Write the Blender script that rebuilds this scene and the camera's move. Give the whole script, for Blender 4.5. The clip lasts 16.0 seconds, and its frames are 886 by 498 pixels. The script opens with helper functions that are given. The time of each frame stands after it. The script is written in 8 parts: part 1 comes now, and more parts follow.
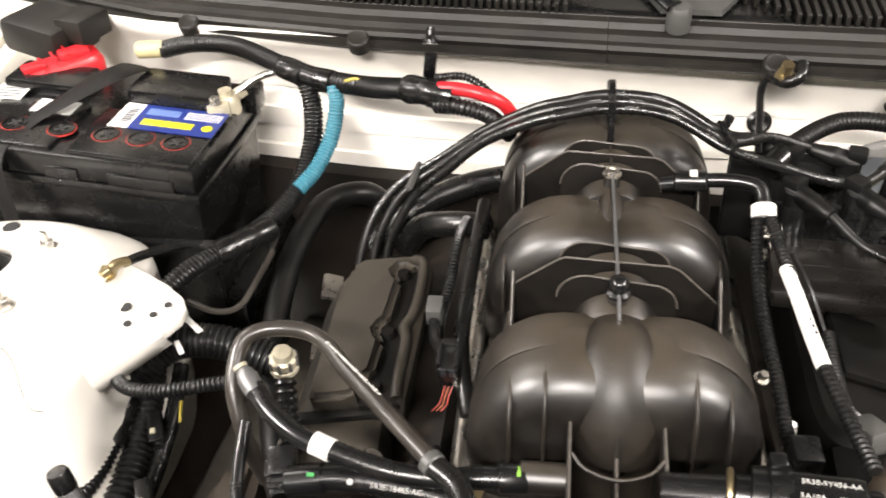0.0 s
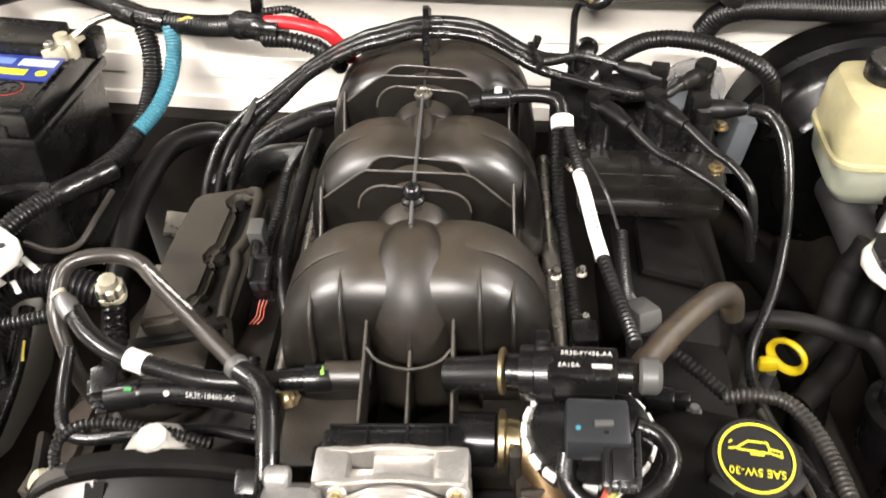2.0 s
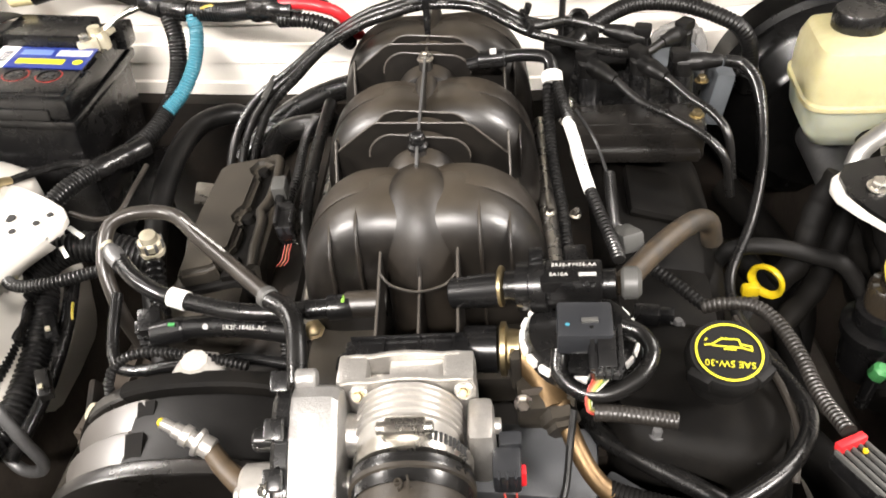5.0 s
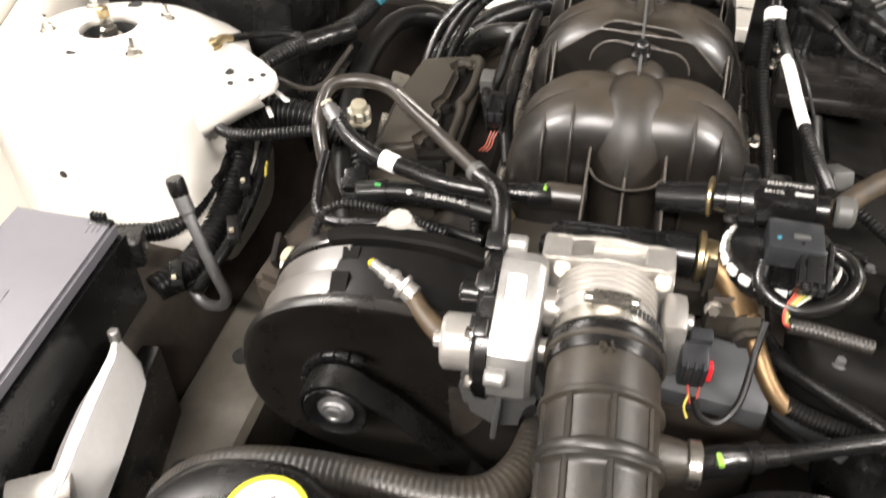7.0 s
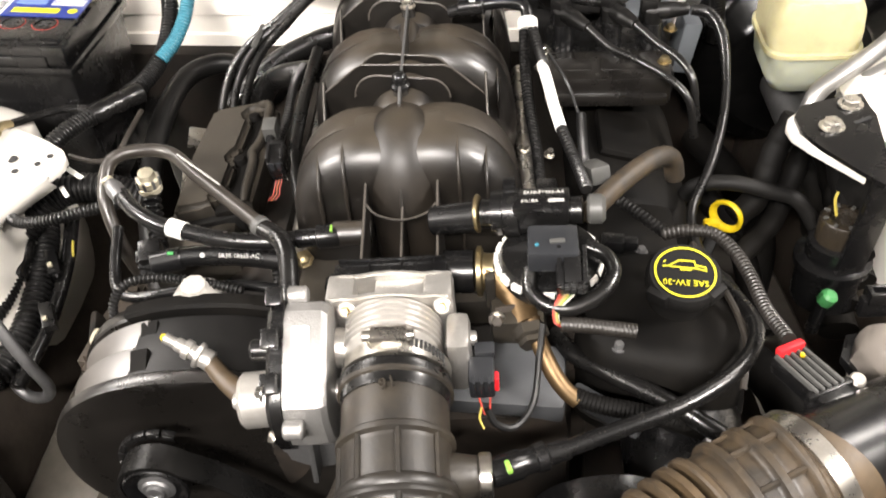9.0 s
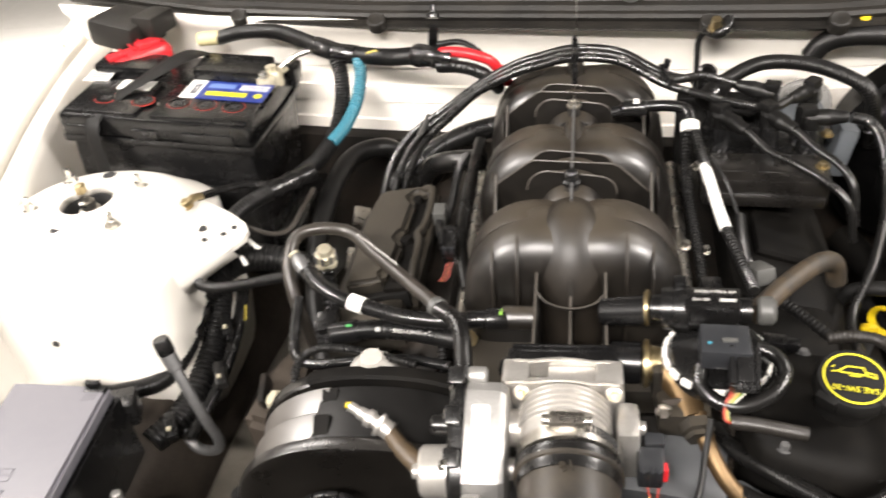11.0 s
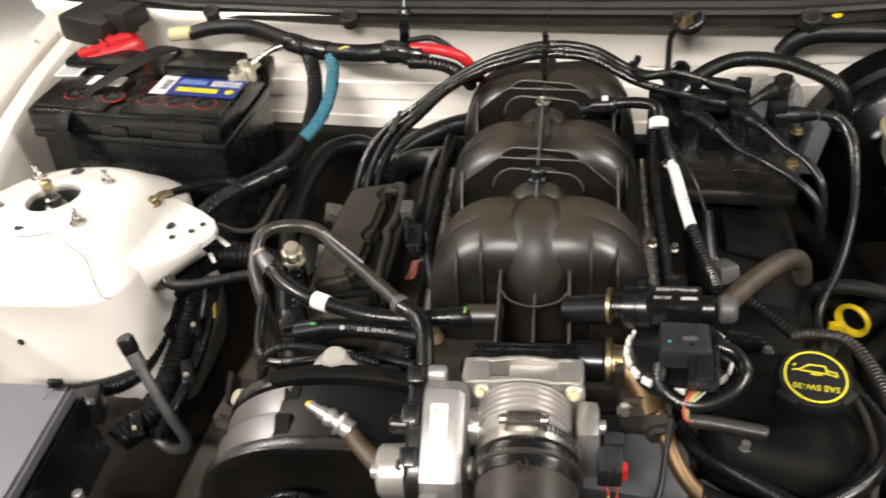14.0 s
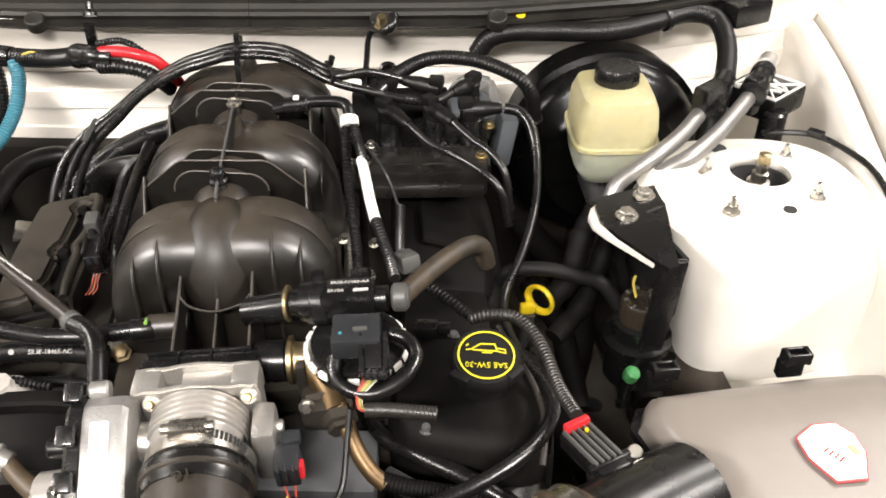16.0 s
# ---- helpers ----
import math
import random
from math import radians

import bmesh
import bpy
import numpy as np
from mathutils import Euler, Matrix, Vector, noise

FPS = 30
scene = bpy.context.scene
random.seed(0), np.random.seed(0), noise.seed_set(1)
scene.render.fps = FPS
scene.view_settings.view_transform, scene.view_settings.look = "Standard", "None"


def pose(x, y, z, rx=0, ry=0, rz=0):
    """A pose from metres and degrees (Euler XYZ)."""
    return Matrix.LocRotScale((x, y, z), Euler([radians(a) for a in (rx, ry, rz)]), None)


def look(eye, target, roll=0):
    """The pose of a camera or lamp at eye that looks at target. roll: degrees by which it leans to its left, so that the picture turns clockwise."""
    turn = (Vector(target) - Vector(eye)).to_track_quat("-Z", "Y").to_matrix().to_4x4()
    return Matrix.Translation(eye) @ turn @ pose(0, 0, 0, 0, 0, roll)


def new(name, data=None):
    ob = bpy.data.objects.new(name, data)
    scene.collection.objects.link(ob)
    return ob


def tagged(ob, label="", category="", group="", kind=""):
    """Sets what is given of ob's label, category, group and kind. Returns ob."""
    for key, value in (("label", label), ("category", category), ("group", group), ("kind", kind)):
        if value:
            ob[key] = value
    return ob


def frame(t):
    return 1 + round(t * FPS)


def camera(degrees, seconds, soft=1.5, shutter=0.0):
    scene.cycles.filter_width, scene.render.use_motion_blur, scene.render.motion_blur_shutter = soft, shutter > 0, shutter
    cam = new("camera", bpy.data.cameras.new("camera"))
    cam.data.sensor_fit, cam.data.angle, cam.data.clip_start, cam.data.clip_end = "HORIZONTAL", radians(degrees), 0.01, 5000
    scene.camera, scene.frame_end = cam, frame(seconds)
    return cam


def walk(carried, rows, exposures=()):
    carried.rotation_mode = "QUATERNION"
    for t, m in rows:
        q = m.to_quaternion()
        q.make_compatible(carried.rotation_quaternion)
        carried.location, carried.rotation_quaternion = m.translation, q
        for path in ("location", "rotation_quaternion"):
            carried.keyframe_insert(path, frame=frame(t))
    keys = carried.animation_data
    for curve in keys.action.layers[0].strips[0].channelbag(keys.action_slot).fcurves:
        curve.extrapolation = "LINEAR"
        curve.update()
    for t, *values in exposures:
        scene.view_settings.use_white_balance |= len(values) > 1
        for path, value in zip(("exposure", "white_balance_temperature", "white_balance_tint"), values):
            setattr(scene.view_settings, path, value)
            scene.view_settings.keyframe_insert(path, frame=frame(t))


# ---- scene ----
cam = camera(55.3, 16.0, soft=1.7, shutter=0.4)
PATH = [
    (0, (-0.043, -0.452, 1.323), (-0.309, 1.118, 0.113), -3.7),
    (0.5, (-0.004, -0.439, 1.313), (-0.219, 1.128, 0.089), -3.7),
    (1, (0.031, -0.445, 1.308), (-0.113, 1.117, 0.066), -3.1),
    (1.5, (0.056, -0.457, 1.305), (-0.042, 1.089, 0.04), -2.6),
    (2, (0.055, -0.493, 1.307), (-0.054, 1.04, 0.027), -3.2),
    (2.5, (0.059, -0.537, 1.304), (-0.088, 0.974, 0.001), -4.2),
    (3, (0.057, -0.571, 1.296), (-0.081, 0.911, -0.04), -3.9),
    (3.2, (0.054, -0.59, 1.292), (-0.102, 0.879, -0.056), -4.0),
    (5.3, (0.07, -0.578, 1.313), (-0.081, 0.985, 0.076), -6.5),
    (5.5, (0.07, -0.572, 1.315), (-0.078, 1.005, 0.093), -6.3),
    (6, (0.056, -0.578, 1.32), (-0.103, 1.007, 0.11), -5.3),
    (6.5, (0.016, -0.606, 1.312), (-0.237, 0.949, 0.079), -3.2),
    (7, (-0.014, -0.657, 1.287), (-0.369, 0.807, -0.028), -1.2),
    (7.5, (0.015, -0.672, 1.279), (-0.336, 0.73, -0.103), -3.7),
    (8, (0.066, -0.649, 1.272), (-0.171, 0.739, -0.148), -6.8),
    (8.5, (0.083, -0.644, 1.295), (-0.058, 0.792, -0.09), -6.4),
    (8.7, (0.081, -0.64, 1.306), (-0.045, 0.82, -0.055), -6.1),
    (10.8, (0.024, -0.665, 1.358), (-0.243, 0.932, 0.184), -6.2),
    (11, (0.016, -0.671, 1.362), (-0.325, 0.913, 0.19), -7.2),
    (11.5, (-0.003, -0.697, 1.369), (-0.491, 0.847, 0.195), -8.6),
    (12, (-0.005, -0.708, 1.365), (-0.548, 0.8, 0.169), -8.9),
    (12.5, (-0.005, -0.706, 1.366), (-0.554, 0.794, 0.161), -9.6),
    (13, (0.007, -0.69, 1.369), (-0.503, 0.837, 0.183), -9.9),
    (13.5, (0.017, -0.679, 1.365), (-0.434, 0.874, 0.189), -9.3),
    (14, (0.04, -0.663, 1.357), (-0.283, 0.919, 0.177), -6.8),
    (14.5, (0.064, -0.651, 1.353), (-0.114, 0.948, 0.165), -4.3),
    (15, (0.095, -0.653, 1.345), (0.026, 0.955, 0.157), -3.2),
    (15.5, (0.131, -0.656, 1.337), (0.201, 0.955, 0.152), -1.9),
    (16, (0.139, -0.662, 1.337), (0.288, 0.945, 0.155), -0.8),
]
EXPOSURES = [(0.0, -0.27), (1.5, -0.17), (3.0, -0.13), (5.5, -0.11), (7.0, -0.16), (7.5, -0.28), (8.0, -0.20), (8.5, -0.09), (11.0, -0.24), (11.6, -0.68), (12.2, -1.36), (13.0, -1.30), (13.5, -1.14), (14.0, -0.95), (14.5, -0.54), (15.2, -0.36), (16.0, -0.51)]
walk(cam, [(t, look(eye, target, roll)) for t, eye, target, roll in PATH], EXPOSURES)

# ---- light ----
world = bpy.data.worlds.new("world")
scene.world = world
world.use_nodes = True
world.node_tree.nodes["Background"].inputs[0].default_value = (0.9, 0.85, 0.78, 1)
world.node_tree.nodes["Background"].inputs[1].default_value = 0.01
ROOM = (4.2, 4.8, 3.1)


def strip_lamp(eye, target, wide, deep, power, color=(1.0, 0.932, 0.88)):
    data = bpy.data.lights.new("unseen_lamp", "AREA")
    data.shape, data.size, data.size_y, data.energy = "RECTANGLE", wide, deep, power
    data.color = color
    ob = new("unseen_lamp", data)
    ob.matrix_world = look(eye, target)
    return ob


strip_lamp((1.75, -0.65, 2.15), (0.0, 0.25, 0.85), 0.6, 0.14, 95)
strip_lamp((-1.75, -0.65, 2.15), (0.0, 0.25, 0.85), 0.6, 0.14, 95)
strip_lamp((-0.25, -1.9, 2.5), (0.0, 0.0, 0.85), 1.2, 0.14, 180)
for lx in (-2.3, 2.3):
    strip_lamp((lx, 0.9, 3.0), (lx * 0.9, 0.9, 0.0), 0.35, 2.0, 110)
    # Made-up narrow fill lamp, added only to whiten the floor.
    floor_fill = strip_lamp((lx, 1.0, 2.8), (lx, 1.0, 0.0), 0.5, 1.2, 260)
    floor_fill.data.spread = radians(65)

# ---- materials ----


def material(name, color, rough=0.5, metal=0.0, color2=None, scale=30.0, mix=0.6, bump=0.0, bump_scale=200.0, rough2=None, coat=0.0, spec=0.5, sub=0.0, fine=0.35, dust_toplight=None):
    """Two noise scales vary the colour and the gloss; a fine noise gives relief; upward faces are painted paler, for
    settled dirt and for light from above.
    """
    m = bpy.data.materials.new(name)
    m.use_nodes = True
    nt = m.node_tree
    b = nt.nodes["Principled BSDF"]
    color2 = color2 or tuple(c * 0.65 for c in color)
    tc = nt.nodes.new("ShaderNodeTexCoord")

    def noise_node(s, detail):
        n = nt.nodes.new("ShaderNodeTexNoise")
        n.inputs["Scale"].default_value, n.inputs["Detail"].default_value = s, detail
        nt.links.new(tc.outputs["Object"], n.inputs["Vector"])
        return n

    big, small = noise_node(scale, 4), noise_node(scale * 9, 3)
    add = nt.nodes.new("ShaderNodeMath")
    add.operation = "MULTIPLY_ADD"
    add.inputs[1].default_value = fine
    nt.links.new(small.outputs[0], add.inputs[0])
    nt.links.new(big.outputs[0], add.inputs[2])
    ramp = nt.nodes.new("ShaderNodeMapRange")
    ramp.inputs["From Min"].default_value, ramp.inputs["From Max"].default_value = 0.42 + fine * 0.4, 0.72 + fine * 0.6
    ramp.inputs["To Max"].default_value = mix
    nt.links.new(add.outputs[0], ramp.inputs["Value"])
    mx = nt.nodes.new("ShaderNodeMix")
    mx.data_type = "RGBA"
    mx.inputs[6].default_value, mx.inputs[7].default_value = (*color, 1), (*color2, 1)
    nt.links.new(ramp.outputs[0], mx.inputs[0])
    # Paler tone by face direction: dusty film, with top light put into the colour.
    if dust_toplight:
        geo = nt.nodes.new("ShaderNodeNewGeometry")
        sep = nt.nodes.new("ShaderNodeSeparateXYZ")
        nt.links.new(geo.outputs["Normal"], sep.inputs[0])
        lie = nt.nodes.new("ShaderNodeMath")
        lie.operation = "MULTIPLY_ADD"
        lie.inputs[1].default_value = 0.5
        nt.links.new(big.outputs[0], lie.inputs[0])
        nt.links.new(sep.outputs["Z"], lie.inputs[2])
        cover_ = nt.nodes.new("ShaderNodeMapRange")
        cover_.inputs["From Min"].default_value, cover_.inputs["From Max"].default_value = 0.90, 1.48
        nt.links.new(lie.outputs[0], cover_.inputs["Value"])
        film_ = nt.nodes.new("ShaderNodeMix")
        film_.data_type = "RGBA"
        film_.inputs[7].default_value = (*dust_toplight, 1)
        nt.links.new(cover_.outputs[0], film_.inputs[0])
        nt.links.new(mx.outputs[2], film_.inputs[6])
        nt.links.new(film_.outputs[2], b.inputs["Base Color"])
    else:
        nt.links.new(mx.outputs[2], b.inputs["Base Color"])
    b.inputs["Metallic"].default_value = metal
    rr = nt.nodes.new("ShaderNodeMapRange")
    rr.inputs["To Min"].default_value, rr.inputs["To Max"].default_value = rough, rough2 if rough2 is not None else min(1, rough + 0.15)
    nt.links.new(ramp.outputs[0], rr.inputs["Value"])
    nt.links.new(rr.outputs[0], b.inputs["Roughness"])
    b.inputs["Coat Weight"].default_value = coat
    b.inputs["Coat Roughness"].default_value = 0.1
    b.inputs["Specular IOR Level"].default_value = spec
    if sub:
        b.inputs["Subsurface Weight"].default_value = sub
        b.inputs["Subsurface Radius"].default_value = (0.02, 0.015, 0.006)
        b.inputs["Subsurface Scale"].default_value = 1.0
    if bump:
        bn = nt.nodes.new("ShaderNodeBump")
        bn.inputs["Strength"].default_value, bn.inputs["Distance"].default_value = bump, 0.001
        fn = noise_node(bump_scale, 4)
        nt.links.new(fn.outputs[0], bn.inputs["Height"])
        nt.links.new(bn.outputs[0], b.inputs["Normal"])
    return m


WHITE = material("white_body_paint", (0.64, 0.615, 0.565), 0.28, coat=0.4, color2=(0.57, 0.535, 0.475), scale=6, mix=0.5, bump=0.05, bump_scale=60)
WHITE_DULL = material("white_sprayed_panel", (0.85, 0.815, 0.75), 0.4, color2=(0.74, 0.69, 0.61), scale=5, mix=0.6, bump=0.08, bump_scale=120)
# Intake crests are painted paler, partly dusty film, partly light from above.
INTAKE = material("dusty_black_nylon", (0.0034, 0.0027, 0.0020), 0.37, color2=(0.012, 0.0090, 0.0058), scale=14, mix=0.7, bump=0.10, bump_scale=420, rough2=0.52, spec=0.8, dust_toplight=(0.047, 0.038, 0.027))
# Lighter copy for shoulders and necks: dusty film and painted top light.
INTAKE_DUST_LIT = material("dusty_lit_nylon", (0.0062, 0.0049, 0.0036), 0.45, color2=(0.020, 0.0150, 0.0100), scale=18, mix=0.7, bump=0.16, bump_scale=420, rough2=0.62, spec=0.45, dust_toplight=(0.047, 0.038, 0.027))
# Pale tone that paints highlights along the fin edges.
EDGE_GLINT = material("edge_highlight_nylon", (0.060, 0.053, 0.045), 0.40, color2=(0.030, 0.026, 0.021), scale=60, mix=0.6, bump=0.1, spec=0.5)
PLASTIC = material("black_plastic", (0.0034, 0.0034, 0.0036), 0.24, color2=(0.008, 0.0075, 0.007), scale=25, mix=0.5, bump=0.03, bump_scale=500)
MATTE = material("matte_black_plastic", (0.0045, 0.0044, 0.0042), 0.55, color2=(0.010, 0.009, 0.008), scale=20, mix=0.6, bump=0.25, bump_scale=500, spec=0.18)
GLOSSY = material("glossy_black_plastic", (0.0035, 0.0035, 0.0036), 0.25, color2=(0.007, 0.0065, 0.006), scale=18, mix=0.5, bump=0.05)
RUBBER = material("black_rubber", (0.0034, 0.0033, 0.0032), 0.26, color2=(0.008, 0.0075, 0.0068), scale=30, mix=0.5, bump=0.05, bump_scale=300)
DUSTY = material("dusty_rubber", (0.0195, 0.0160, 0.0120), 0.46, color2=(0.078, 0.050, 0.0225), scale=12, mix=0.85, bump=0.25, bump_scale=300)
DUCT_BLACK = material("grey_black_duct_rubber", (0.0125, 0.0112, 0.0096), 0.40, color2=(0.036, 0.028, 0.018), scale=14, mix=0.7, bump=0.2, bump_scale=300)
BROWN_DIRT = material("brown_road_dirt", (0.040, 0.032, 0.025), 0.58, color2=(0.014, 0.0113, 0.009), scale=12, mix=0.8, bump=0.4, bump_scale=120, spec=0.3)
DRUM = material("brown_black_cover_plastic", (0.0052, 0.0046, 0.0040), 0.27, spec=0.8, color2=(0.010, 0.0085, 0.007), scale=16, mix=0.6, bump=0.01, bump_scale=400)
LOOM_GREY = material("grey_brown_loom", (0.011, 0.0098, 0.0085), 0.34, color2=(0.02, 0.0175, 0.015), scale=60, bump=0.1)
LOOM = material("split_loom", (0.0030, 0.0030, 0.0030), 0.33, color2=(0.007, 0.0065, 0.006), scale=60, bump=0.04)
TAPE = material("cloth_tape", (0.0036, 0.0036, 0.0036), 0.22, color2=(0.010, 0.009, 0.0085), scale=90, bump=0.7, bump_scale=160)
SEAL = material("dusty_seal_rubber", (0.0085, 0.0078, 0.0068), 0.46, color2=(0.022, 0.019, 0.015), scale=20, mix=0.6, bump=0.2, bump_scale=500, spec=0.3)
BOOT = material("satin_boot_rubber", (0.0030, 0.0029, 0.0028), 0.38, color2=(0.007, 0.0064, 0.0058), scale=30, mix=0.5, bump=0.08, bump_scale=300, spec=0.32)
BOOSTER = material("black_lacquered_steel", (0.0018, 0.0018, 0.0018), 0.22, color2=(0.004, 0.0038, 0.0036), scale=10, mix=0.5, bump=0.02, spec=0.30)
COVER = material("grey_black_cover", (0.013, 0.0115, 0.0095), 0.5, color2=(0.034, 0.028, 0.020), scale=16, mix=0.6, bump=0.3, bump_scale=700, spec=0.3, dust_toplight=(0.040, 0.034, 0.0255))
FIN = material("dark_fin_nylon", (0.0040, 0.0033, 0.0026), 0.5, color2=(0.011, 0.0088, 0.006), scale=18, mix=0.6, bump=0.1, bump_scale=420, spec=0.28)
ALLOY = material("cast_aluminium", (0.56, 0.545, 0.515), 0.31, 0.85, color2=(0.33, 0.315, 0.29), scale=40, bump=0.45, bump_scale=600)
GEAR_CAST = material("grey_die_casting", (0.32, 0.315, 0.305), 0.40, 0.75, color2=(0.22, 0.215, 0.205), scale=40, bump=0.4, bump_scale=600)
SHINY = material("bright_aluminium_sheet", (0.80, 0.79, 0.77), 0.32, 0.5, color2=(0.62, 0.61, 0.59), scale=12, bump=0.1, bump_scale=300)
BRIGHT = material("bright_zinc_sheet", (0.58, 0.56, 0.525), 0.28, 0.75, color2=(0.40, 0.38, 0.35), scale=30, bump=0.15, bump_scale=300)
PALE_ALLOY = material("bright_folded_aluminium", (0.26, 0.255, 0.245), 0.38, 0.8, color2=(0.18, 0.175, 0.165), scale=30, bump=0.2, bump_scale=300)
PALE_CAST = material("pale_rough_casting", (0.27, 0.265, 0.255), 0.5, 0.4, color2=(0.17, 0.165, 0.155), scale=50, bump=0.5, bump_scale=350)
BOSS_CAST = material("pale_dusty_boss", (0.33, 0.315, 0.29), 0.55, 0.2, color2=(0.22, 0.205, 0.18), scale=50, bump=0.5, bump_scale=350)
SLATE = material("slate_grey_plastic", (0.016, 0.017, 0.019), 0.28, color2=(0.024, 0.025, 0.027), scale=30, mix=0.5, bump=0.08)
PIPE = material("satin_brown_black_pipe", (0.018, 0.0155, 0.013), 0.29, color2=(0.036, 0.031, 0.025), scale=40, mix=0.5, bump=0.06)
DULL_ALLOY = material("dull_cast_aluminium", (0.20, 0.20, 0.20), 0.45, 0.85, color2=(0.14, 0.14, 0.14), scale=30, bump=0.4, bump_scale=400)
STEEL = material("zinc_steel", (0.60, 0.58, 0.54), 0.26, 1.0, color2=(0.38, 0.34, 0.27), scale=60)
BRASS = material("gold_zinc", (0.44, 0.36, 0.21), 0.33, 1.0, color2=(0.28, 0.21, 0.11), scale=60)
SLEEVE = material("pale_yellow_sleeve", (0.46, 0.40, 0.22), 0.4, color2=(0.36, 0.31, 0.17), scale=60)
CLAMP = material("pale_gold_clamp", (0.50, 0.46, 0.35), 0.38, 0.45, color2=(0.30, 0.26, 0.17), scale=70, bump=0.3)
RUSTY = material("brown_steel_pipe", (0.13, 0.085, 0.042), 0.42, 0.8, color2=(0.05, 0.034, 0.02), scale=40, bump=0.3)
CAN_GREY = material("blue_grey_can", (0.075, 0.082, 0.09), 0.38, color2=(0.05, 0.054, 0.058), scale=30, mix=0.5, bump=0.08)
PLATE_GREY = material("slate_grey_casting", (0.066, 0.069, 0.073), 0.5, 0.3, color2=(0.042, 0.043, 0.045), scale=18, mix=0.6, bump=0.15, bump_scale=300)
LID = material("grey_satin_lid", (0.088, 0.086, 0.098), 0.33, color2=(0.112, 0.108, 0.118), scale=9, mix=0.6, bump=0.12, bump_scale=700)
AIRBOX = material("grey_air_box_plastic", (0.150, 0.134, 0.118), 0.30, color2=(0.19, 0.17, 0.15), scale=8, mix=0.6, bump=0.12, bump_scale=600)
MILKY = material("milky_reservoir_plastic", (0.37, 0.34, 0.195), 0.36, color2=(0.23, 0.205, 0.115), scale=14, sub=0.35, bump=0.05)
MILKY_LOW = material("milky_plastic_with_fluid", (0.33, 0.345, 0.27), 0.4, color2=(0.27, 0.29, 0.23), scale=12, sub=0.35, bump=0.05)
BLUE_TUBE = material("teal_loom", (0.035, 0.15, 0.20), 0.4, color2=(0.025, 0.11, 0.15), scale=60)
RED = material("red_plastic", (0.42, 0.012, 0.018), 0.35, color2=(0.5, 0.02, 0.02), scale=40)
RED_RING = material("red_ring_paint", (0.30, 0.022, 0.016), 0.5)
YELLOW = material("yellow_plastic", (0.50, 0.37, 0.008), 0.35, color2=(0.40, 0.29, 0.008), scale=50)
YELLOW_PRINT = material("yellow_print", (0.48, 0.44, 0.012), 0.5)
WHITE_LABEL = material("white_label", (0.64, 0.63, 0.60), 0.45, color2=(0.55, 0.535, 0.50), scale=60)
BLUE_LABEL = material("blue_label", (0.008, 0.022, 0.16), 0.35, color2=(0.007, 0.018, 0.13), scale=40)
PANEL_BLUE = material("pale_blue_print", (0.10, 0.16, 0.36), 0.4)
LABEL_INK = material("dark_ink", (0.05, 0.05, 0.06), 0.5)
PRINT_DIM = material("dim_print", (0.34, 0.335, 0.32), 0.5)
FAINT_INK = material("faint_print", (0.24, 0.24, 0.235), 0.5)
GREY_INK = material("light_ink", (0.62, 0.61, 0.58), 0.5)
GREEN = material("green_plastic", (0.055, 0.24, 0.075), 0.4, color2=(0.04, 0.17, 0.05), scale=60)
LIME = material("lime_clip", (0.17, 0.34, 0.05), 0.4)
TAN = material("tan_connector", (0.31, 0.285, 0.21), 0.45, color2=(0.22, 0.20, 0.14), scale=50)
GREY_PLASTIC = material("grey_connector", (0.055, 0.055, 0.052), 0.42, color2=(0.035, 0.035, 0.033), scale=40)
AMBER = material("smoky_amber_plastic", (0.018, 0.0140, 0.0095), 0.22, color2=(0.009, 0.0075, 0.006), scale=50, mix=0.6, spec=0.8)
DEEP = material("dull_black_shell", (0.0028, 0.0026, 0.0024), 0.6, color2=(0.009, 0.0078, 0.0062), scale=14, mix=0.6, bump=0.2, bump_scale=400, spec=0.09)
# Pale copy of the drum plastic; the facets' reflection is put into the colour.
FACET = material("drum_facet_sheen", (0.055, 0.050, 0.045), 0.40, spec=1.0, color2=(0.075, 0.068, 0.060), scale=16, mix=0.6, bump=0.03, bump_scale=400)
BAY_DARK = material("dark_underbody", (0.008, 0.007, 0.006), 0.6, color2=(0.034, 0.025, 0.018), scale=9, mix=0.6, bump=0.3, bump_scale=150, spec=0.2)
# Grey for thin panel joints and for the painted shadow in the wing gap.
GAP = material("gap_shadow_and_joint_grey", (0.20, 0.18, 0.15), 0.6, color2=(0.12, 0.105, 0.085), scale=14, mix=0.7, bump=0.3)
RAIL_GREY = material("grey_primer_steel", (0.085, 0.076, 0.063), 0.48, color2=(0.028, 0.0235, 0.018), scale=9, mix=0.8, bump=0.1)
GROUND = material("pale_floor_tile", (0.80, 0.78, 0.73), 0.3, color2=(0.68, 0.66, 0.61), scale=2, mix=0.5)
GROUT = material("grey_grout", (0.34, 0.33, 0.31), 0.8)
WALL = material("grey_wall", (0.16, 0.155, 0.145), 0.7, scale=1.5)
CEILING = material("dark_ceiling", (0.05, 0.048, 0.045), 0.8, scale=1.5)
GLASS = material("dark_windscreen", (0.03, 0.035, 0.04), 0.06, coat=1.0)
HOLE = material("hole_shadow_metal", (0.012, 0.012, 0.012), 0.8)
WIRES = {n: material(n + "_wire", c, 0.4) for n, c in dict(red=(0.30, 0.035, 0.025), orange=(0.32, 0.085, 0.03), green=(0.09, 0.17, 0.04), yellow=(0.36, 0.29, 0.05), white=(0.45, 0.43, 0.38), tan=(0.32, 0.22, 0.12), black=(0.006, 0.006, 0.006)).items()}

